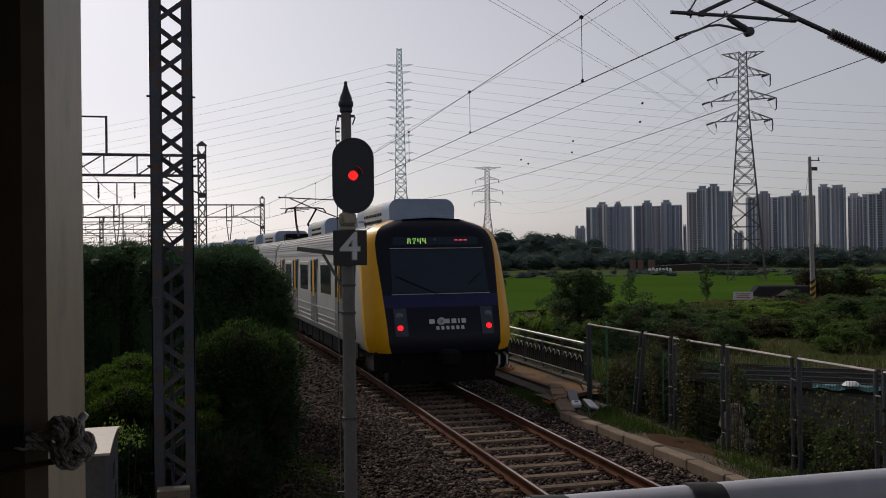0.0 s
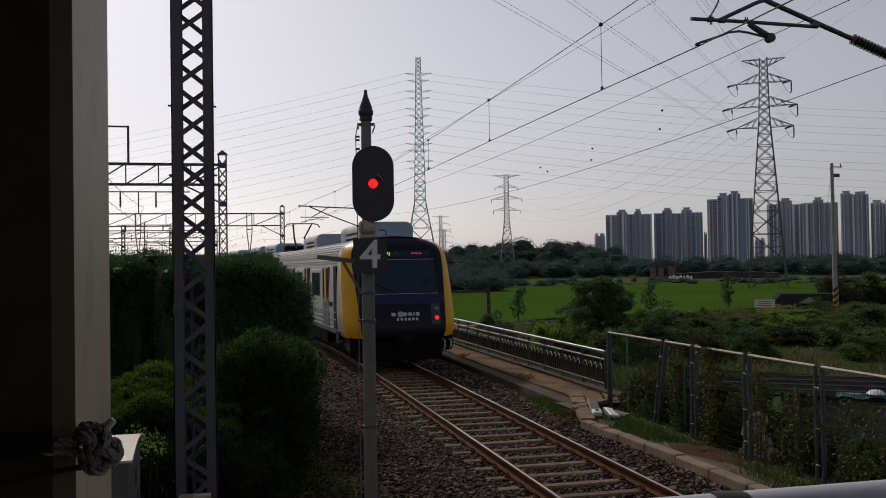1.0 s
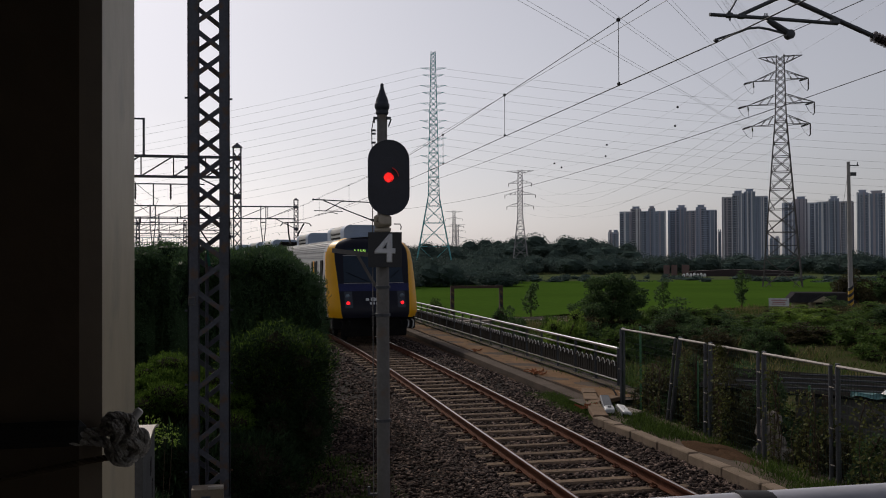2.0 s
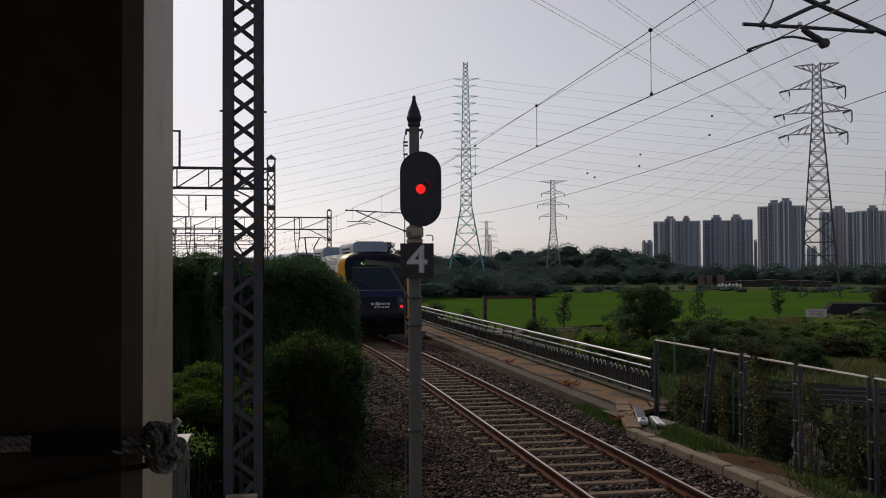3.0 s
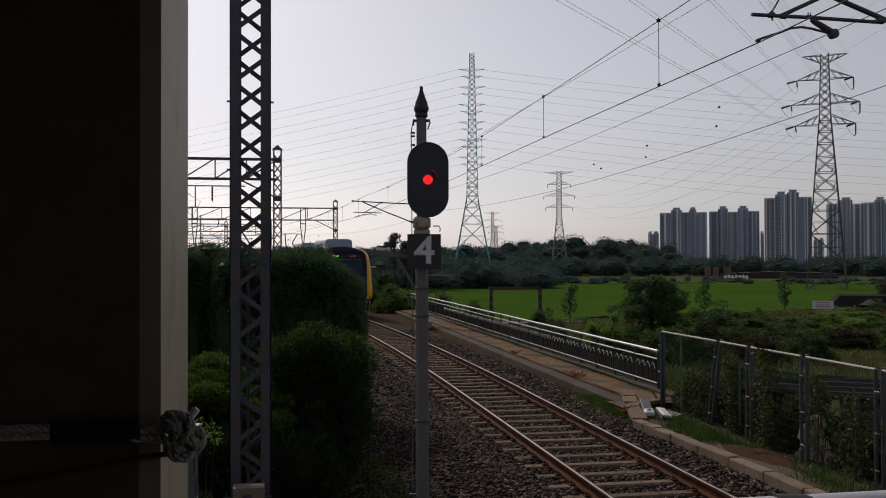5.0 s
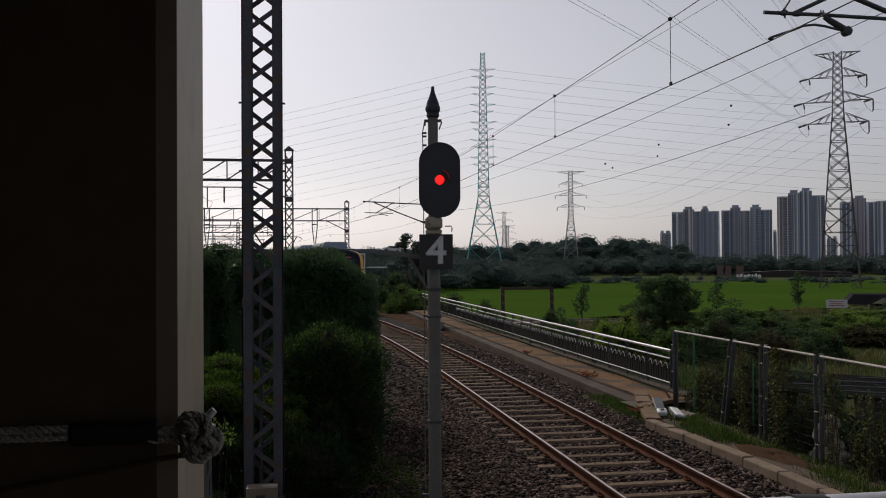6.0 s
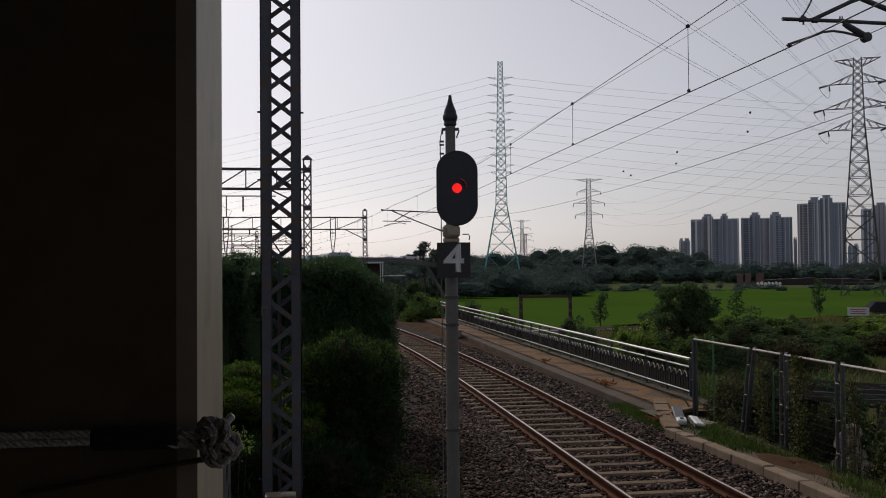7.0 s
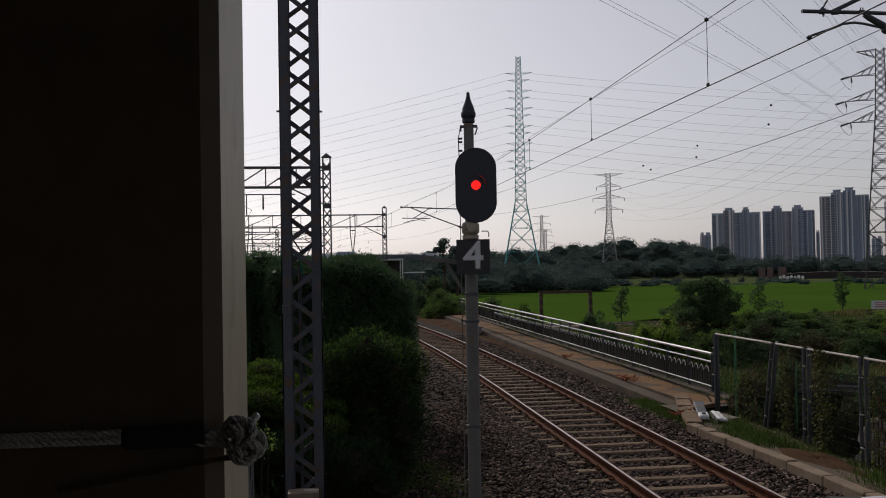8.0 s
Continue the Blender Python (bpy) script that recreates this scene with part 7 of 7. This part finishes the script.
T_BLUE = material("deep_blue_band", (0.009, 0.014, 0.085), (0.007, 0.011, 0.065), 2, 30, 0.3, 0, 0.0, gloss=0.3)
T_YELLOW = material("train_yellow", (0.80, 0.40, 0.007), (0.72, 0.35, 0.006), 2, 20, 0.4, 0, 0.02, gloss=0.25)
T_GLASS = material("dark_cab_glass", (0.020, 0.034, 0.056), (0.016, 0.027, 0.045), 2, 20, 0.15, 0, 0.0, gloss=0.22)
T_WINDOW = material("dark_side_window", (0.03, 0.035, 0.042), (0.02, 0.024, 0.03), 2, 20, 0.1, 0, 0.0)
T_DOOR = material("train_door_grey", (0.13, 0.13, 0.14), (0.10, 0.10, 0.108), 2, 40, 0.45, 0.4, 0.03)
T_UNDER = material("underframe_black", (0.014, 0.013, 0.013), (0.009, 0.009, 0.009), 4, 40, 0.85, 0.0, 0.1, gloss=0.1)
T_AC = material("aircon_blue_grey", (0.31, 0.38, 0.50), (0.24, 0.30, 0.40), 2, 20, 0.5, 0, 0.03)
T_ACSIDE = material("aircon_offwhite", (0.47, 0.46, 0.43), (0.36, 0.35, 0.33), 2, 30, 0.6, 0, 0.05)
T_WHITE = material("train_white_lettering", (0.62, 0.63, 0.66), (0.5, 0.51, 0.54), 3, 40, 0.5, 0, 0.0)
T_LAMP = material("lamp_glass", (0.03, 0.04, 0.06), (0.02, 0.026, 0.04), 4, 40, 0.12, 0, 0.0)
T_LENS = material("headlamp_glass", (0.11, 0.16, 0.21), (0.07, 0.10, 0.14), 6, 40, 0.15, 0, 0.0)
CAR = 20.0
HALF = [(0.82, 1.50), (1.0, 1.56), (1.6, 1.58), (2.3, 1.57), (2.9, 1.545), (3.2, 1.51), (3.4, 1.44), (3.54, 1.32), (3.65, 1.08), (3.73, 0.62), (3.77, 0.0)]


def half_width(z):
    return float(np.interp(z, [h[0] for h in HALF], [h[1] for h in HALF]))


def face(u, z, out=0.0):
    """A point on the rounded cab end: u from -1 to 1 across, z up."""
    au = abs(u)
    y = 0.05 * au ** 2 + 0.46 * max(0.0, (au - 0.7) / 0.3) ** 2.2 + 0.36 * max(0.0, z - 1.15) + 1.5 * max(0.0, z - 3.35) ** 2 + 0.2 * max(0.0, 1.0 - z)
    return (u * half_width(min(z, 3.69)), y - out, z)


def patch(us, zs, out=0.0):
    return Shape().grid([[face(u, z, out) for u in us] for z in zs])


def mask_edge(z):
    """Where the black mask meets the yellow corner."""
    return float(np.interp(z, [0.8, 1.6, 2.3, 3.0, 3.4, 3.75], [0.755, 0.77, 0.80, 0.845, 0.865, 0.89]))


def mask(zs, n=15):
    return Shape().grid([[face(f * mask_edge(z), z) for f in lin(-1, 1, n)] for z in zs])


def corner(sgn, zs, n=7):
    return Shape().grid([[face(sgn * (mask_edge(z) + (1 - mask_edge(z)) * f), z) for f in lin(0, 1, n)] for z in zs])


def lin(a, b, n):
    return [a + (b - a) * i / (n - 1) for i in range(n)]


def car_sides(car, y0, y1):
    """Walls and roof of one car from y0 to y1, with doors and windows."""
    left = [(-w, z) for z, w in HALF]
    right = [(w, z) for z, w in HALF]
    for sgn in (-1, 1):
        part("side_wall", Shape().grid([[(sgn * w, y, z) for z, w in HALF[:6]] for y in (y0, y1)]), T_SIDE, car, "", True)
        for z in (1.0, 1.14, 1.28, 1.5, 2.98, 3.05):
            w = half_width(z)
            part("side_rib", Shape().box((sgn * (w + 0.004), (y0 + y1) / 2, z), (0.03, y1 - y0, 0.028)), T_ROOF, car)
        for z in (3.27, 3.35, 3.43, 3.5, 3.565, 3.62):
            part("roof_rib", Shape().box((sgn * half_width(z), (y0 + y1) / 2, z + 0.006), (0.03, y1 - y0, 0.022)), T_ROOF, car)
        part("gutter", Shape().box((sgn * 1.51, (y0 + y1) / 2, 3.2), (0.05, y1 - y0, 0.04)), T_ROOF, car)
    part("roof", Shape().grid([[(x, y, z) for x, z in [(-w, z) for z, w in HALF[5:]] + [(w, z) for z, w in HALF[5:-1]][::-1]] for y in (y0, y1)]), T_ROOF, car, "", True)
    doors = [3.9, 8.5, 13.1, 17.4] if y0 > 0.3 else [2.6, 7.5, 12.4, 17.3]
    for sgn in (-1, 1):
        for d in doors:
            for k in (-1, 1):
                leaf = part("door_leaf", Shape().box((sgn * 1.565, d + k * 0.33, 1.95), (0.05, 0.64, 1.86), ch=0.012), T_DOOR, car, "grey sliding door leaf with yellow edge")
                part("door_glass", Shape().box((sgn * 1.592, d + k * 0.40, 2.35), (0.008, 0.34, 0.95), ch=0.003), T_WINDOW, leaf)
                part("door_edge", Shape().box((sgn * 1.594, d + k * 0.075, 2.32), (0.012, 0.13, 1.1)), T_YELLOW, leaf)
        for a, b in zip(doors, doors[1:]):
            w = part("side_window", Shape().box((sgn * 1.556, (a + b) / 2, 2.3), (0.045, 1.9, 0.82), ch=0.018), T_WINDOW, car, "dark tinted side window")
            part("window_frame", Shape().box((sgn * 1.552, (a + b) / 2, 2.3), (0.044, 2.08, 1.0), ch=0.018), T_ACSIDE, w)


def underframe(car, y0, y1):
    part("underframe", Shape().box((0, (y0 + y1) / 2, 0.86), (2.7, y1 - y0, 0.16)), T_UNDER, car)
    r = random.Random(5)
    y = 5.2
    while y < 14.6:
        l = r.uniform(0.8, 1.8)
        for sgn in (-1, 1):
            part("equipment_box", Shape().box((sgn * 0.95, y + l / 2, 0.57), (0.8, l - 0.12, r.uniform(0.38, 0.5)), ch=0.03), T_UNDER, car)
        y += l
    for b in (3.0, 17.0):
        bogie = part("bogie", Shape().box((-1.0, b, 0.5), (0.14, 2.9, 0.18), ch=0.03).box((1.0, b, 0.5), (0.14, 2.9, 0.18), ch=0.03).box((0, b, 0.55), (2.0, 0.5, 0.2), ch=0.03), T_UNDER, car)
        for a in (-1.05, 1.05):
            for sgn in (-1, 1):
                part("wheel", Shape().lathe([(0.05, -0.09), (0.40, -0.07), (0.43, 0.0), (0.46, 0.05), (0.46, 0.075), (0.05, 0.09)], 20, pose(sgn * 0.76, b + a, 0.43, 0, -90 * sgn, 0)), T_UNDER, bogie, "", True)


def aircon(car, y, l):
    """A louvred unit on the roof with a blue-grey rounded end."""
    arc = [(0.78 - 0.24 + 0.24 * math.cos(f), 4.31 - 0.24 + 0.24 * math.sin(f)) for f in lin(0, math.pi / 2, 8)]
    prof = [(-0.76, 3.62)] + [(-x, z) for x, z in arc] + arc[::-1] + [(0.76, 3.62)]
    ac = part("air_conditioner", Shape().prism(prof, l - 0.5, Matrix.Translation((0, y + 0.25, 0))), T_ACSIDE, car, "off-white louvred roof unit")
    for k in (0, 1):
        part("end_cap", Shape().prism([(x * 1.01, z + 0.006 if z > 3.7 else z) for x, z in prof], 0.8, Matrix.Translation((0, y + k * (l - 0.8), 0))), T_AC, ac, "blue-grey end cap")
    for sgn in (-1, 1):
        for j in range(int((l - 1.8) / 0.2)):
            for z in (3.84, 4.0):
                part("louvre", Shape().box((sgn * 0.775, y + 0.95 + 0.2 * j, z), (0.02, 0.12, 0.07)), T_UNDER, ac)


def pantograph(car, y):
    pan = part("pantograph", Shape().box((0, y, 3.78), (1.3, 1.5, 0.07)), T_UNDER, car, "raised pantograph on the roof")
    for sgn in (-1, 1):
        for dy in (-0.55, 0.55):
            part("insulator", Shape().lathe([(0.03, 0), (0.07, 0.02), (0.03, 0.05), (0.07, 0.08), (0.03, 0.12)], 10, Matrix.Translation((sgn * 0.55, y + dy, 3.64))), PORCELAIN, pan)
        part("lower_arm", Shape().tube([(sgn * 0.35, y - 0.5, 3.85), (sgn * 0.25, y + 0.75, 4.45)], 0.05, 6), T_UNDER, pan)
        part("upper_arm", Shape().tube([(sgn * 0.25, y + 0.75, 4.45), (sgn * 0.45, y - 0.15, 5.10)], 0.042, 6), T_UNDER, pan)
        part("horn", Shape().tube([(sgn * 0.5, y - 0.15, 5.15), (sgn * 0.75, y - 0.15, 5.12), (sgn * 0.86, y - 0.15, 4.95)], 0.03, 6), T_UNDER, pan)
    part("contact_strip", Shape().box((0, y - 0.28, 5.15), (1.1, 0.05, 0.04)).box((0, y - 0.02, 5.15), (1.1, 0.05, 0.04)), T_UNDER, pan)


def cab_end(car):
    zs = [0.82, 1.0, 1.3, 1.6, 1.9, 2.05]
    top = [3.08, 3.2, 3.35, 3.48, 3.58, 3.66, 3.72]
    mid = [2.05, 2.3, 2.6, 2.85, 3.08]
    part("lower_mask", mask([0.82, 1.0, 1.3, 1.6, 1.78]), T_BLACK, car, "glossy black lower front panel", True)
    part("blue_band", mask([1.78, 1.9, 2.05]), T_BLUE, car, "deep blue band below the windscreen", True)
    part("mask_top", mask(top), T_BLACK, car, "black head panel above the windscreen", True)
    part("window_surround", mask(mid), T_BLACK, car, "", True)
    part("windscreen", patch(lin(-0.66, 0.66, 13), lin(2.09, 3.04, 6), 0.012), T_GLASS, car, "dark tinted cab windscreen", True)
    part("display_window", patch(lin(-0.62, 0.62, 9), [3.14, 3.22, 3.32], 0.008), T_GLASS, car, "", True)
    for y, l in ((3.05, 0.34), (2.62, 0.3)):
        part("emblem_mark", Shape().box((-1.585, y, 1.72), (0.008, l, 0.15)), T_BLUE, car, "plain blue emblem bar")
    for z in (2.065, 3.065):
        part("trim_line", patch(lin(-0.67, 0.67, 13), [z - 0.008, z + 0.008], 0.02), T_SIDE, car)
    prof = [(-w, z) for z, w in HALF[5:]] + [(w, z) for z, w in HALF[5:-1]][::-1]
    part("cab_roof", Shape().grid([[(x, (face(1.0, z)[1] if z < 3.7 else 1.12) if j == 0 else 1.92, z) for x, z in prof] for j in (0, 1)]), T_ROOF, car, "", True)
    for sgn in (-1, 1):
        part("corner_panel", corner(sgn, zs + mid[1:] + top[1:]), T_YELLOW, car, "yellow painted corner panel", True)
        part("corner_wrap", Shape().grid([[(sgn * half_width(z), face(1.0, z)[1] + f, z) for f in (0, 0.12, 0.24)] for z in (0.82, 1.0, 1.6, 2.3, 2.9, 3.2)]), T_YELLOW, car, "yellow paint carried round the corner", True)
        part("corner_side", Shape().grid([[(sgn * half_width(z), y, z) for y in (face(1.0, z)[1] + 0.24, face(1.0, z)[1] * 0.4 + 1.24, 1.9)] for z in (0.82, 1.0, 1.6, 2.3, 2.9, 3.2)]), T_SIDE, car, "", True)
        part("cab_door", Shape().box((sgn * 1.56, 1.62 + 0.42, 1.95), (0.05, 0.55, 1.9), ch=0.012), T_UNDER, car, "narrow dark cab side door")
        lamp = part("lamp_unit", patch([sgn * a for a in (0.50, 0.555, 0.615, 0.67)], [1.18, 1.26, 1.4, 1.55, 1.7, 1.77], 0.012), T_LAMP, car, "dark glazed lamp cluster", True)
        for z, r, mt in ((1.60, 0.085, T_LENS), (1.355, 0.06, TAIL_LAMP)):
            x, y, _ = face(sgn * 0.60, z, 0.02)
            part("tail_lamp" if mt is TAIL_LAMP else "head_lamp", Shape().lathe([(0.01, 0.02), (r * 0.8, 0.018), (r, 0.008), (r, -0.02)], 16, pose(x, y, z, 90, 0, 0)), mt, lamp, "red glowing tail lamp" if mt is TAIL_LAMP else "unlit round headlamp", True)
    # dot-matrix destination display
    glyphs = ("110 101 110 101 101", "111 001 010 010 010", "101 101 111 001 001", "101 101 111 001 001")
    for i, rows in enumerate(glyphs):
        dots = Shape()
        for j, row in enumerate(rows.split()):
            for k, on in enumerate(row):
                if on == "1":
                    u, z = -0.415 + 0.072 * i + 0.018 * k, 3.285 - 0.024 * j
                    dots.grid([[face(u + du, z + dz, 0.014) for du in (0, 0.014)] for dz in (-0.018, 0)])
        part("destination_character", dots, LED_GREEN, car, "lit green dot-matrix character")
    for u in (0.27, 0.34, 0.41):
        part("number_bar", patch([u, u + 0.05], [3.235, 3.255], 0.014), LED_RED, car, "lit red train number segments")
    x, y, z = face(-0.02, 3.24, 0.016)
    part("round_camera", Shape().lathe([(0.005, 0.012), (0.04, 0.01), (0.045, 0)], 12, pose(x, y, z, 90, 0, 0)), T_LAMP, car)
    # plain emblem shapes and bars in place of name and number
    for u0, u1 in ((-0.30, -0.24), (-0.125, -0.07), (-0.05, 0.005), (0.025, 0.045), (0.065, 0.115)):
        part("emblem_bar", patch([1.2 * u0 + 0.15, 1.2 * u1 + 0.15], [1.43, 1.525], 0.014), T_WHITE, car, "white emblem shape")
    ring = Shape().lathe([(0.035, 0), (0.035, 0.006), (0.085, 0.006), (0.085, 0)], 20, pose(*face(-0.05, 1.477, 0.02), 90, 0, 0))
    part("emblem_disc", ring, T_WHITE, car, "white round emblem")
    for k in range(6):
        u = -0.125 + 0.068 * k
        part("number_mark", patch([u, u + 0.042], [1.30, 1.375], 0.014), T_WHITE, car, "plain white bar")
    # coupler, buffers and pipes below
    part("skirt", Shape().box((0, 0.78, 0.62), (2.9, 1.0, 0.46), ch=0.05), T_UNDER, car)
    part("coupler", Shape().box((0, -0.12, 0.72), (0.36, 0.7, 0.34), ch=0.05).tube([(0, -0.5, 0.72), (0, 0.4, 0.72)], 0.13, 10), T_UNDER, car)
    part("plough", Shape().box((0, 0.35, 0.3), (2.3, 0.08, 0.34), pose(0, 0, 0, 15, 0, 0), ch=0.02), T_UNDER, car)
    for x in (-1.15, -0.9, 0.9, 1.15, 1.32):
        part("brake_pipe", Shape().tube([(x, 0.4, 0.75), (x + 0.02, 0.1, 0.68), (x, 0.05, 0.5), (x - 0.03, 0.1, 0.42)], 0.025, 6), T_SIDE if x > 1 else T_UNDER, car)
    for pts in ((-0.60, 2.46, -0.30, 2.24), (-0.30, 2.24, -0.06, 2.06), (0.58, 2.52, 0.38, 2.26)):
        part("wiper", Shape().bar(face(pts[0], pts[1], 0.035), face(pts[2], pts[3], 0.035), 0.016, 0.014), T_UNDER, car)
    part("cab_step", Shape().box((-1.5, 1.6, 0.62), (0.2, 0.5, 0.03)).box((-1.58, 1.6, 0.8), (0.03, 0.5, 0.3)), T_UNDER, car)


cars = []
for k in range(4):
    car = thing("train_car", ("rear commuter train car, grey steel sides, black and yellow cab end" if k == 0 else "grey steel commuter train car coupled ahead in the train"), "train car", "cars of the departing train")
    car_sides(car, 1.9 if k == 0 else 0.12, CAR - 0.12)
    underframe(car, 0.4, CAR - 0.3)
    if k == 0:
        cab_end(car)
        part("inner_bulkhead", Shape().box((0, 2.0, 2.1), (2.8, 0.05, 2.4)), T_UNDER, car)
    else:
        part("end_wall", Shape().prism([(-w, z) for z, w in HALF] + [(w, z) for z, w in HALF[:-1]][::-1], 0.06, Matrix.Translation((0, 0.08, 0))), T_SIDE, car)
        part("gangway", Shape().box((0, -0.15, 2.0), (1.3, 0.7, 2.2), ch=0.06), T_UNDER, car, "dark gangway bellows")
    part("far_end_wall", Shape().prism([(-w, z) for z, w in HALF] + [(w, z) for z, w in HALF[:-1]][::-1], 0.06, Matrix.Translation((0, CAR - 0.14, 0))), T_SIDE, car)
    if k == 1:
        pantograph(car, 1.9)
        aircon(car, 5.0, 4.2)
        part("roof_box", Shape().box((0, 3.6, 3.85), (1.2, 0.6, 0.4), ch=0.05), T_UNDER, car)
    else:
        aircon(car, 1.7, 4.0)
    aircon(car, 11.6, 4.2)
    for ob in car.children_recursive:
        if not ob.name.startswith(("wheel", "bogie", "air_cond", "end_cap", "louvre")):
            ob.data.transform(Matrix.Translation((0.065, 0, 0.085)) @ Matrix.Diagonal((1.055, 1, 1, 1)))
    cars.append(car)


def car_pose(s):
    """A car whose rear end stands at s: both its bogies lie on the track."""
    a, b = along(s + 3.0, 0.085)[0], along(s + 17.0, 0.085)[0]
    d = (b - a).normalized()
    p = a - d * 3.0
    return pose(p.x, p.y, 0, 0, 0, math.degrees(math.atan2(-d.x, d.y)))


RUN = [(0, 19.35), (0.5, 22.75), (1.0, 26.2), (1.75, 31.4), (2.5, 36.4), (3.0, 39.8), (3.5, 43.2), (4.0, 46.3), (4.5, 49.1), (5.25, 53.4), (6.0, 57.7), (6.5, 60.5), (7.0, 63.4), (7.5, 66.4), (8.0, 69.5)]


def motions():
    for k, car in enumerate(cars):
        walk(car, [(t, car_pose(s + 20.3 * k)) for t, s in RUN])


motions()
